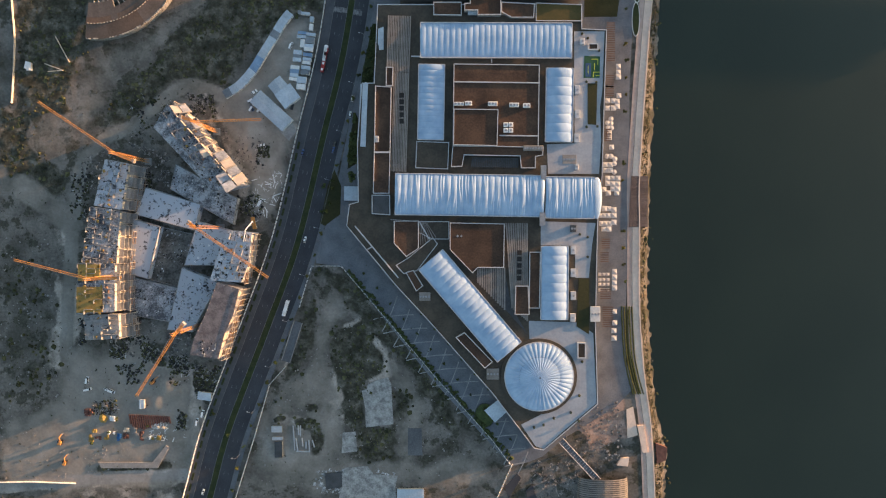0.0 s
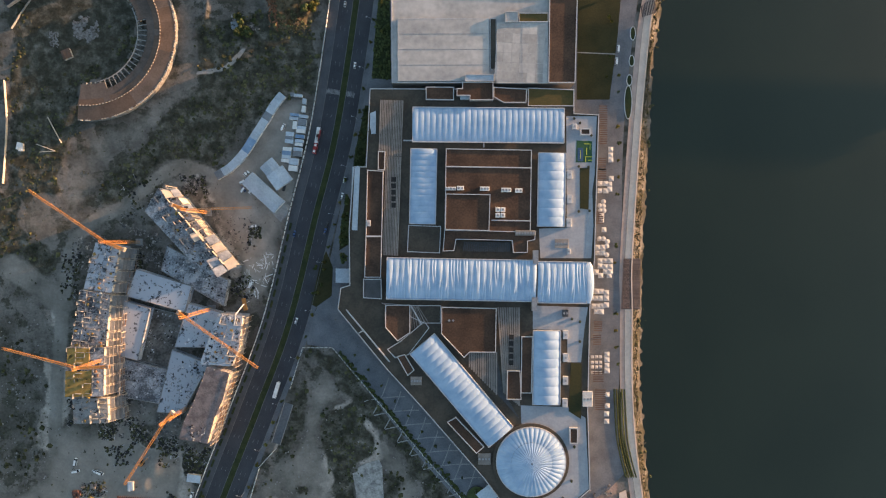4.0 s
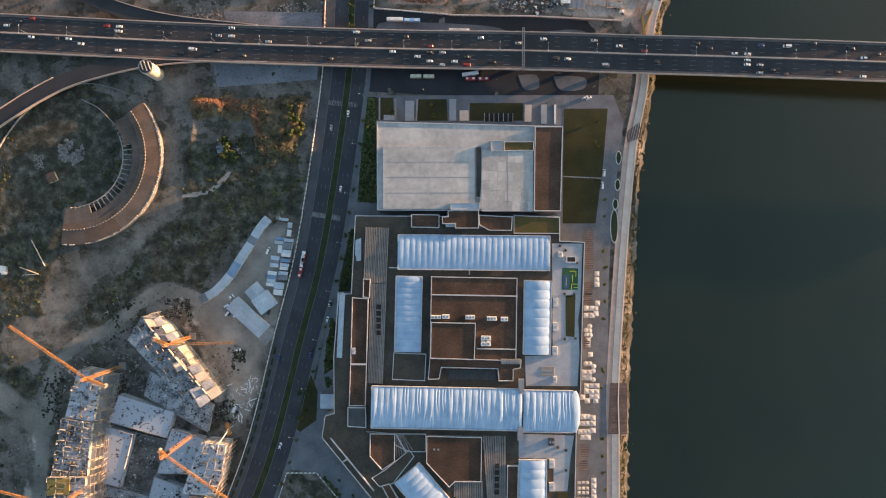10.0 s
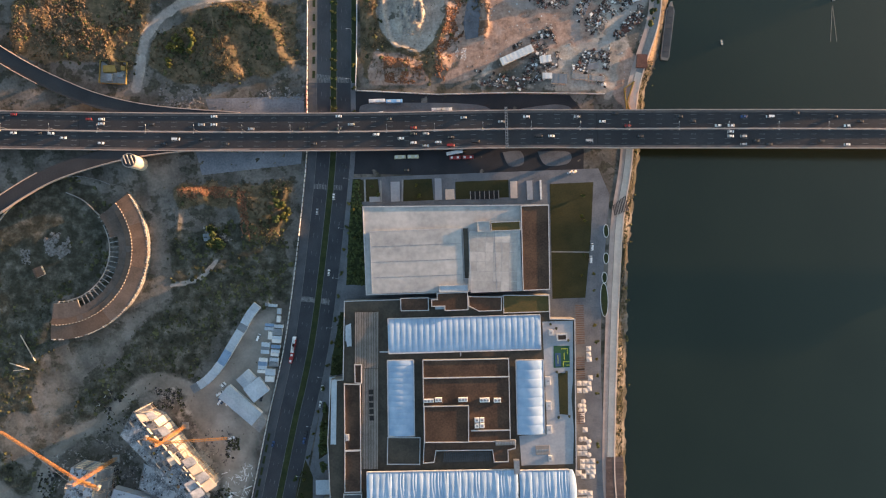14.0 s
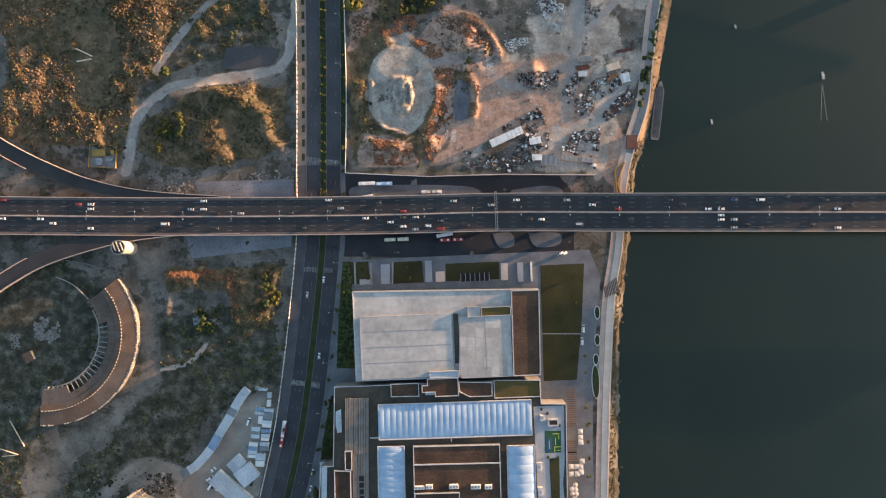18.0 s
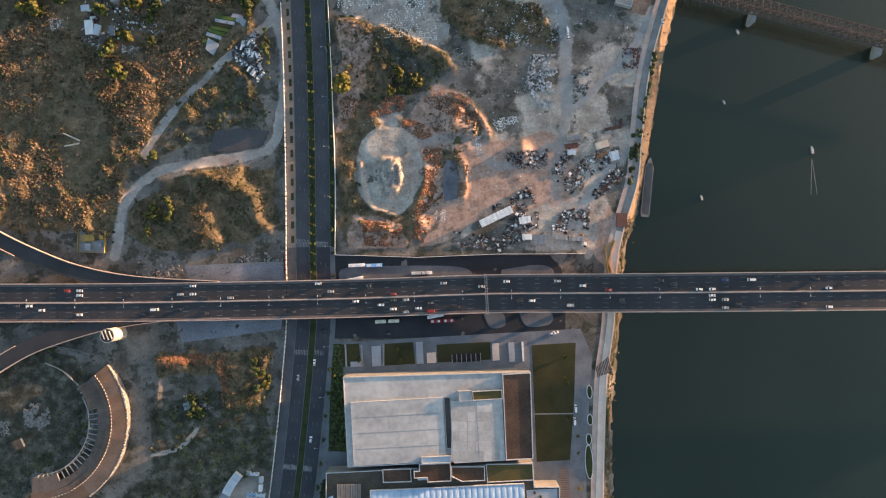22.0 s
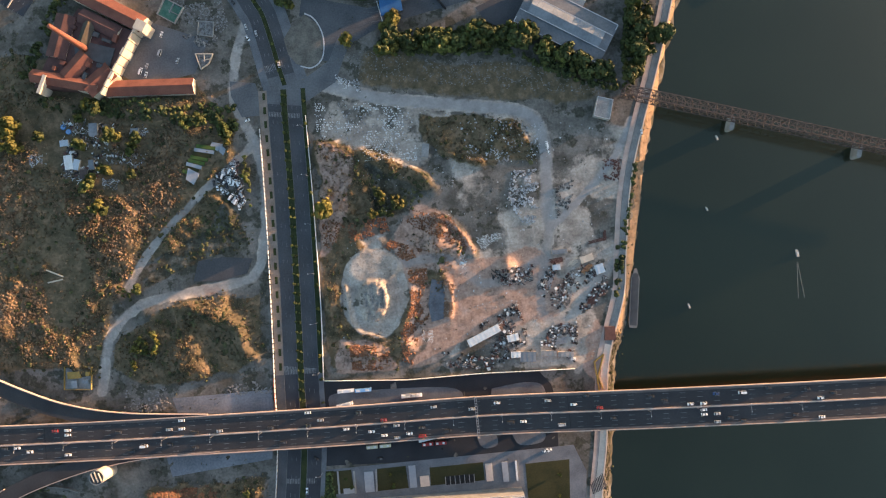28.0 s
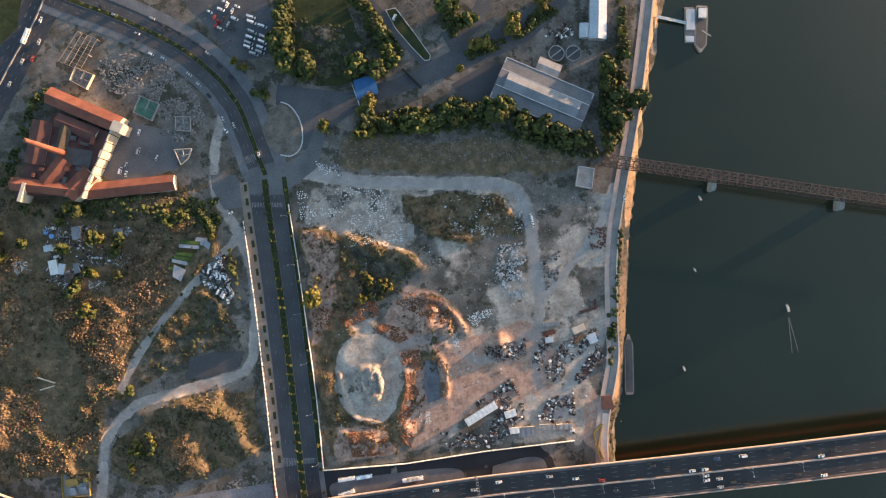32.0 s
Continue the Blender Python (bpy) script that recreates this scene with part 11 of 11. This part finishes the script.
for p, q, w in (((-230.7, 405.4), (-219.8, 406.9), 0.9), ((-230.6, 414.7), (-219.2, 408.8), 0.9), ((-293.5, 124.7), (-280.2, 119.8), 0.5), ((-280.2, 119.8), (-291.3, 119.0), 0.4), ((-275.3, 125.7), (-285.4, 144.6), 0.4)):
    ob = thing("timber_beam", "pale timber beam lying on rough ground", "beam")
    bm = bmesh.new()
    beam(bm, (*p, level(*p) + 0.5), (*q, level(*q) + 0.5), w, 0.8)
    part("beam", bm, M_CREAM, ob)

# ---- plant on the building site ----
def excavator(x, y, h):
    ob = thing("excavator", "yellow tracked excavator on the site", "excavator", (x, y, level(x, y)), "excavators")
    ob.rotation_euler = (0, 0, h)
    for s in (-1, 1):
        bm = bmesh.new()
        box(bm, (0, s * 1.2, 0.45), (3.8, 0.6, 0.9))
        part("track", bm, M_BLACK, ob)
    bm = bmesh.new()
    box(bm, (-0.5, 0, 1.7), (3.0, 2.4, 1.4))
    bmesh.ops.bevel(bm, geom=bm.edges[:], offset=0.2, segments=2, affect="EDGES")
    part("body", bm, M_STEEL_Y, ob)
    bm = bmesh.new()
    box(bm, (0.6, 0.7, 2.3), (1.4, 0.9, 1.6))
    part("cab", bm, M_GLASS, ob)
    bm = bmesh.new()
    beam(bm, (1.0, -0.3, 1.8), (4.2, -0.3, 4.0), 0.5)
    part("boom", bm, M_STEEL_Y, ob)
    bm = bmesh.new()
    beam(bm, (4.2, -0.3, 4.0), (6.2, -0.3, 1.4), 0.4)
    part("stick", bm, M_STEEL_Y, ob)
    bm = bmesh.new()
    box(bm, (6.3, -0.3, 0.9), (1.0, 1.2, 0.9))
    part("bucket", bm, M_STEEL, ob)


excavator(*(-286.5, -156.2), 1.4)
excavator(*(-283.4, -171.6), 1.3)
excavator(*(-216.5, -110.6), 0.8)
pump = thing("concrete_pump", "truck-mounted concrete pump with a white folding boom", "concrete pump", (*(-140.4, 7.5), 0.1))
bm = bmesh.new()
box(bm, (0, 0, 1.2), (2.5, 9, 1.8), 0.2)
part("truck", bm, M_STEEL_Y, pump)
o = Vector((-140.4, 7.5))
pa = [(0, 0, 2.0)] + [((Vector(q) - o).x, (Vector(q) - o).y, z) for q, z in (((-137.3, 8.5), 14), ((-141.0, 2.0), 19), ((-143.0, -6.1), 17))]
for s, e in zip(pa, pa[1:]):
    bm = bmesh.new()
    beam(bm, s, e, 0.6)
    part("boom_section", bm, M_WHITE, pump)
for k in range(4):
    bm = bmesh.new()
    an = k * 1.57 + 0.6
    beam(bm, (0, 0, 0.8), (math.cos(an) * 4, math.sin(an) * 4, 0.2), 0.35)
    part("outrigger", bm, M_WHITE, pump)

# ---- southern riverside ----
fb = thing("footbridge", "pale steel footbridge sloping down from the mall terrace", "footbridge")
a, b = Vector((85.7, -151.0)), Vector((114.8, -183.6))
d = (b - a).normalized()
n = Vector((-d.y, d.x))
bm = bmesh.new()
beam(bm, (a.x, a.y, 12), (b.x, b.y, 4), 4.2, 0.5)
part("deck", bm, M_PAVE, fb)
for s in (-2.2, 2.2):
    bm = bmesh.new()
    beam(bm, (a.x + n.x * s, a.y + n.y * s, 12.8), (b.x + n.x * s, b.y + n.y * s, 4.8), 0.35, 1.2)
    part("railing", bm, M_PARAPET, fb)
for k in range(18):
    p = a.lerp(b, (k + 0.5) / 18)
    bm = bmesh.new()
    z = 12 + (4 - 12) * (k + 0.5) / 18
    beam(bm, (p.x - n.x * 2.2, p.y - n.y * 2.2, z + 0.4), (p.x + n.x * 2.2, p.y + n.y * 2.2, z + 0.4), 0.3)
    part("cross_beam", bm, M_STEEL, fb)
for t in (0.35, 0.75):
    p = a.lerp(b, t)
    bm = bmesh.new()
    box(bm, (p.x, p.y, (12 - 8 * t) / 2 - 0.5), (1.0, 1.0, 12 - 8 * t))
    part("pier", bm, M_CONC, fb)
rb = thing("ribbed_hall", "long curved hall with grey ribbed roof", "hall")
c = Vector((119.4, -201.0))
for k in range(26):
    t = k / 25
    bm = bmesh.new()
    m = 10
    for i in range(m):
        a0, a1 = math.pi * i / m, math.pi * (i + 1) / m
        rr = 19 * (1 - 0.15 * (t - 0.5) ** 2)
        beam(bm, (c.x + rr * math.cos(a0), c.y + 18 - 1.5 * k, 7 * math.sin(a0)), (c.x + rr * math.cos(a1), c.y + 18 - 1.5 * k, 7 * math.sin(a1)), 0.9, 0.3)
    part("roof_rib", bm, M_SLAT, rb)
bm = bmesh.new()
for i in range(10):
    a0, a1 = math.pi * i / 10, math.pi * (i + 1) / 10
    vs = [bm.verts.new((c.x + 18.6 * math.cos(q), c.y + 18.5 - w, 6.7 * math.sin(q) - 0.2)) for q, w in ((a0, 0), (a1, 0), (a1, 39), (a0, 39))]
    bm.faces.new(vs)
part("roof", bm, M_SLAT_DARK, rb)
for pts, z1, lab in (([(144.7, -143.3), (149.3, -143.3), (152.5, -163.8), (148.7, -163.8)], 1.6, "pale concrete platform on the promenade"), ([(132.6, -168.1), (138.5, -167.2), (137.7, -174.1), (129.3, -173.2)], 2.2, "white-framed skylight over a stairwell"), ([(136.6, -131.8), (141.6, -129.7), (145.2, -151.0), (137.6, -153.1)], 0.9, "broad pale concrete landing slab")):
    slab("platform", pts, -0.3, z1, M_WARM_CONC, lab, "platform")
slab("river_outfall", [(158.9, -157.1), (167.5, -160.6), (166.7, -170.0), (159.9, -172.6)], -5.5, 0.5, M_RUSTY, "dark stone outfall tower at the water's edge", "outfall")
slab("river_outfall", [(171.4, 336.7), (178.8, 336.1), (178.6, 326.2), (170.4, 326.9)], -4, 1.8, M_RUSTY, "brown steel outfall gate on the bank", "outfall")
# formwork yellow on the cheek walls stands for low sun on concrete
st2 = thing("bank_stairs", "zigzag concrete stairs on the bank, walls coloured as if sunlit yellow", "stairs")
for p, q in (((161.4, 311.7), (168.5, 316.7)), ((168.5, 316.7), (162.9, 301.2)), ((162.9, 301.2), (165.5, 291.8)), ((161.4, 311.7), (162.8, 291.0))):
    bm = bmesh.new()
    beam(bm, (*p, 0.8), (*q, 0.8), 0.8, 1.8)
    part("cheek_wall", bm, M_FORM, st2)
ob = thing("underpass", "open concrete ramp cut beside the boulevard", "ramp")
for o in (-3.2, 3.2):
    bm = bmesh.new()
    a, b = Vector((-108.1, -66.1)), Vector((-117.6, -95.8))
    n = Vector((-(b - a).y, (b - a).x)).normalized() * o
    beam(bm, (a.x + n.x, a.y + n.y, 0.4), (b.x + n.x, b.y + n.y, 0.4), 0.5, 1.4)
    part("side_wall", bm, M_CONC, ob)
bm = bmesh.new()
beam(bm, (a.x, a.y, 0.2), (b.x, b.y, 0.2), 6.0, 0.2)
part("floor", bm, M_ASPHALT_OLD, ob)
for pts in ([(45.9, -190.4), (55.2, -180.1), (58.2, -183.5), (48.9, -198.9)], [(61.6, -192.9), (66.6, -188.6), (70.1, -198.9), (63.7, -202.4)]):
    slab("ramp", pts, -0.2, 0.6, M_ASPHALT, "dark ramp of the underground garage", "ramp")

# ---- on the river ----
def hull(name, x, y, h, L, W, H, material, label, deck=M_SLAT, category="boat", cabin_at=None, z=-5.0):
    ob = thing(name, label, category, (x, y, z))
    ob.rotation_euler = (0, 0, h)
    bm = bmesh.new()
    prism(bm, [(-L / 2, -W * 0.4), (-L / 2 + L * 0.06, -W / 2), (L * 0.34, -W / 2), (L / 2, -W * 0.08), (L / 2, W * 0.08), (L * 0.34, W / 2), (-L / 2 + L * 0.06, W / 2), (-L / 2, W * 0.4)], -0.8, H)
    part("hull", bm, material, ob)
    bm = bmesh.new()
    prism(bm, [(-L * 0.46, -W * 0.4), (L * 0.33, -W * 0.4), (L * 0.42, -W * 0.1), (L * 0.42, W * 0.1), (L * 0.33, W * 0.4), (-L * 0.46, W * 0.4)], H - 0.1, H + 0.06)
    part("deck", bm, deck, ob)
    if cabin_at is not None:
        bm = bmesh.new()
        box(bm, (cabin_at * L, 0, H + H * 0.5), (L * 0.2, W * 0.6, max(1.0, H * 1.1)))
        part("cabin", bm, M_WHITE, ob)
    return ob


bg = hull("barge", *(196.7, 355.1), 1.42, 44, 6.4, 1.6, M_SLAT, "long grey river barge moored at the bank", M_SLAT_DARK, "barge")
for k in range(8):
    bm = bmesh.new()
    box(bm, (-14 + 4.3 * k, 0, 1.75), (3.6, 4.0, 0.35))
    part("hatch", bm, M_SLAT_DARK, bg)
sh_ = hull("work_boat", *(294.6, 595.9), -1.78, 36, 9.5, 2.0, M_SLAT, "grey work ship with an open hold at the landing stage", M_SLAT_DARK, "ship", -0.32)
bm = bmesh.new()
beam(bm, (2, 0, 3.5), (8, 5, 8), 0.6)
part("derrick", bm, M_CREAM, sh_)
pn = thing("pontoon", "pale pontoon landing stage with a blue-grey cabin roof", "pontoon", (*(286.6, 600.3), -5.0))
pn.rotation_euler = (0, 0, 1.4)
for nm_, c_, s_, m_ in (("float", (0, 0, 0.3), (28, 7.4, 1.6), M_SLAT), ("cabin", (3.5, 0, 2.2), (15, 5.6, 2.4), M_WHITE), ("roof", (3.5, 0, 3.5), (15.8, 6.2, 0.25), M_SHEET_PALE), ("rail", (-11, 0, 1.6), (4.5, 6.4, 0.9), M_SHEET_PALE)):
    bm = bmesh.new()
    box(bm, c_, s_)
    part(nm_, bm, m_, pn)
jt = thing("jetty", "narrow white gangway from the bank to the pontoon", "jetty")
bm = bmesh.new()
beam(bm, (*(262.2, 609.9), -2.0), (*(285.5, 601.3), -3.4), 1.8, 0.3)
part("gangway", bm, M_WHITE, jt)
for s in (-1, 1):
    bm = bmesh.new()
    p, q = (262.2, 609.9), (285.5, 601.3)
    beam(bm, (p[0], p[1] + s, -1.4), (q[0], q[1] + s, -2.8), 0.12, 0.8)
    part("railing", bm, M_WHITE, jt)
for t_, p, L in ((1, (321.3, 377.2), 6), (2, (236.7, 345.6), 4.2), (3, (271.0, 468.7), 4.2), (4, (257.6, 416.1), 3.4)):
    hull("motor_boat", *p, 1.6 + 0.1 * t_, L, L * 0.34, 0.8, M_SHEET, "small white motor boat on the river", M_CREAM, "boat", 0.0)
wk = thing("wake", "pale foam wake behind the motor boat", "wake", kind="structure")
p = (320.9, 374.3)
for s in (-1, 1):
    bm = bmesh.new()
    v = [bm.verts.new(q) for q in ((p[0] + s * 0.4, p[1] - 3, -4.96), (p[0] + s * 2.6, p[1] - 30, -4.96), (p[0] + s * 2.1, p[1] - 31, -4.96), (p[0], p[1] - 6, -4.96))]
    bm.faces.new(v if s > 0 else v[::-1])
    part("foam", bm, mat("foam", (0.06, 0.075, 0.07), (0.14, 0.16, 0.15), 0.6, 0.6), wk)

litter("boulders", [(-0.6, 384.7), (17.9, 383.0), (15.4, 354.3), (-1.0, 355.8)], 160, 0.3, 0.9, 0.2, 0.6, M_GRAVEL, "loose gravel and boulders in the pit", "gravel")
litter("boulders", [(-4.7, 410.1), (24.2, 407.4), (22.4, 386.8), (-15.0, 386.0)], 60, 0.2, 0.5, 0.1, 0.3, M_GRAVEL, "loose gravel on the heap", "gravel")
# clod colour also takes in the orange of the sunlit ridges
litter("boulders", [(39.2, 434.5), (63.9, 430.6), (81.3, 402.2), (77.4, 396.3), (58.8, 421.0)], 260, 0.3, 1.0, 0.2, 0.8, M_SOIL_RED, "clods of reddish earth on the ridge", "earth")
litter("boulders", [(57.8, 382.7), (64.0, 376.8), (60.9, 352.2), (55.3, 354.7)], 160, 0.3, 1.1, 0.2, 0.9, M_SOIL_RED, "clods of reddish earth on the mound", "earth")
litter("boulders", [(-272.0, -95.8), (-183.4, -95.8), (-184.3, -181.0), (-269.1, -181.0)], 260, 0.2, 0.7, 0.1, 0.4, M_GRAVEL, "stones and offcuts on the site", "stones")
litter("boulders", [(-329.4, -3.0), (-274.8, -3.0), (-277.7, -189.6), (-332.9, -189.6)], 220, 0.2, 0.8, 0.1, 0.4, M_GRAVEL, "stones on the waste ground", "stones")
litter("boulders", [(-145.7, -121.2), (-60.9, -61.9), (-10.5, -121.2), (40.3, -180.9), (-142.0, -193.8)], 320, 0.2, 0.7, 0.1, 0.4, M_GRAVEL, "stones on the bare lot", "stones")
litter("boulders", [(-5.6, 559.3), (168.9, 529.7), (194.9, 506.2), (7.9, 535.7)], 900, 0.15, 0.55, 0.1, 0.5, M_RUBBLE, "stones on the waste strip", "stones")
litter("boulders", [(5.4, 518.9), (208.7, 486.8), (176.6, 303.1), (-22.2, 335.2)], 500, 0.2, 0.7, 0.1, 0.4, M_STONES, "stones on the lot", "stones")

# clutter on the unfinished roofs and podium decks
for poly, z, n in ((WA, 16.2, 90), (WB, 16.2, 130), (WC, 16.2, 60), (WE_, 16.2, 60), ([(-195.4, 90.7), (-183.5, 85.1), (-146.3, 36.4), (-162.4, 30.8), (-190.1, 60.4), (-203.6, 74.8)], 19.4, 260), ([(-154.1, 1.2), (-137.5, -0.4), (-140.5, -23.1), (-144.7, -34.5), (-165.8, -32.9), (-161.6, -19.9)], 16.2, 200), ([(-162.9, -76.9), (-161.4, -89.9), (-180.9, -86.7), (-178.4, -76.0)], 16.2, 40),
                   ([(-216.0, 31.8), (-179.0, 20.2), (-183.3, 3.7), (-223.7, 14.4)], 6.0, 40), ([(-196.4, 49.2), (-152.8, 24.4), (-155.4, 7.8), (-199.9, 32.2)], 5.0, 150), ([(-179.1, 7.0), (-157.6, 1.2), (-164.5, -22.0), (-188.5, -22.0)], 6.0, 70), ([(-207.4, 2.9), (-184.2, -2.1), (-192.1, -39.6), (-216.2, -33.8)], 0.6, 130), ([(-232.8, -33.0), (-195.4, -42.1), (-203.2, -63.9), (-234.0, -58.9)], 4.5, 160), ([(-190.2, -27.0), (-166.3, -37.0), (-184.9, -71.1), (-201.5, -69.4)], 6.0, 110)):
    for mm, w, kd in ((M_JUNK, 0.5, PLANKS), (M_BLACK, 0.2, BLOCKS), (M_STONES, 0.3, BLOCKS)):
        litter("building_material", poly, int(n * w), 0.25, 0.95, 0.1, 0.7, mm, "boards, props and bundles on the bare concrete decks", "building material", kd, z)
# thickets
for poly, n in (([(27.2, 564.9), (55.5, 569.1), (97.9, 566.8), (126.8, 560.1), (161.3, 535.2), (197.8, 523.0), (199.5, 507.6), (159.4, 523.8), (120.0, 544.7), (52.6, 550.1), (27.3, 551.9)], 900), ([(211.6, 572.9), (224.9, 579.6), (214.6, 516.0), (204.0, 509.1), (205.6, 543.4)], 260), ([(112.8, 605.9), (148.5, 613.5), (177.4, 631.0), (189.3, 624.7), (147.1, 604.9), (116.0, 598.8)], 260), ([(-241.6, 558.0), (-235.5, 574.0), (-208.4, 623.5), (-193.2, 627.6), (-210.8, 604.4), (-233.4, 556.7)], 220), ([(43.2, 656.3), (63.8, 622.3), (69.5, 603.9), (57.0, 605.9), (42.8, 625.6)], 200),
                ([(-21.9, 666.4), (-7.2, 664.1), (-12.9, 625.5), (-2.8, 606.5), (-12.1, 601.4), (-23.9, 622.9)], 260), ([(-231.1, 541.4), (-119.5, 530.2), (-84.5, 524.6), (-85.4, 503.5), (-142.3, 516.8), (-219.9, 531.2)], 330), ([(102.9, 638.2), (121.1, 630.9), (105.8, 615.7), (98.0, 621.3)], 120), ([(234.8, 626.5), (239.9, 625.7), (218.7, 519.7), (215.4, 520.2)], 260), ([(186.3, 395.0), (198.7, 424.6), (206.1, 457.3), (207.8, 457.1), (193.0, 391.8), (183.0, 351.6), (181.0, 352.0)], 160)):
    litter("thicket", poly, n, 1.0, 2.3, 1.0, 3.4, M_THICKET, "dense thicket of dark green shrubs", "thicket", DOMES)

slab("gravel_bed", [(48.8, 383.5), (56.3, 383.7), (57.2, 371.1), (55.1, 353.1), (45.9, 351.5), (44.5, 364.0)], -0.2, 0.35, mat("wet_gravel", (0.09, 0.095, 0.11), (0.17, 0.175, 0.2), 0.15, 0.9, fine=0.9, bump=0.1), "bed of blue-grey gravel in the trench", "gravel")

# dark heaps, timber and lorries in the builders' yard
for poly, n in (([(-240.3, -69.4), (-229.8, -67.3), (-228.6, -75.7), (-235.3, -84.1), (-242.0, -82.0)], 120), ([(-228.6, -75.7), (-214.3, -77.7), (-211.9, -94.6), (-223.7, -96.7)], 170), ([(-248.7, -84.1), (-234.1, -84.9), (-238.3, -94.6), (-249.6, -92.6)], 120), ([(-244.6, -98.9), (-223.7, -96.7), (-221.6, -111.5), (-242.6, -113.6)], 120), ([(-204.8, -92.4), (-189.2, -90.3), (-191.0, -113.5), (-202.8, -113.5)], 160), ([(-188.0, -98.7), (-165.0, -96.6), (-171.3, -117.7), (-183.9, -124.0)], 200), ([(-263.7, -126.3), (-244.8, -124.2), (-242.8, -134.7), (-261.7, -136.9)], 100), ([(-198.6, -130.4), (-191.1, -130.4), (-193.7, -147.3), (-200.4, -147.3)], 90), ([(-269.2, -21.2), (-265.1, -33.7), (-266.3, -84.2), (-271.8, -84.2), (-272.7, -33.8)], 80), ([(-229.8, 51.7), (-215.2, 43.4), (-217.2, 18.5), (-229.7, 26.8)], 120), ([(-190.6, 103.8), (-169.9, 101.8), (-167.7, 85.2), (-186.4, 89.3)], 120), ([(-138.6, 64.6), (-128.2, 64.7), (-128.9, 50.1), (-138.5, 50.1)], 90), ([(-152.9, 31.3), (-132.2, 27.3), (-136.2, 10.6), (-150.8, 14.7)], 120), ([(-275.3, 43.1), (-260.8, 49.4), (-264.8, 10.0), (-277.2, 9.9)], 110), ([(-234.2, 105.6), (-198.9, 99.6), (-215.3, 68.4), (-231.9, 72.4)], 90)):
    for mm_, w_, kd in ((M_BLACK, 0.45, BLOCKS), (M_JUNK, 0.5, PLANKS), (M_SCRUB, 0.5, DOMES), (M_STONES, 0.15, PLANKS)):
        litter("building_material", poly, int(n * w_), 0.3, 1.1, 0.2, 0.9, mm_, "dark heaps of boards, cuttings and waste on the site", "building material", kd)
for p, o in (((-247.7, -117.9), -0.4), ((-265.7, -109.5), 1.4), ((-225.1, -128.3), 1.5), ((-265.3, -116.6), 0.2), ((-184.0, -140.9), 1.4), ((-179.8, -134.6), 1.4), ((-136.3, 22.2), 1.3), ((-141.6, 97.8), 0.5), ((-135.4, 91.2), 0.9)):
    car(*p, max(level(*p), 0.1), o, 0 if vr.random() < 0.7 else 1, "standing in the builders' yard", True, "parked cars")
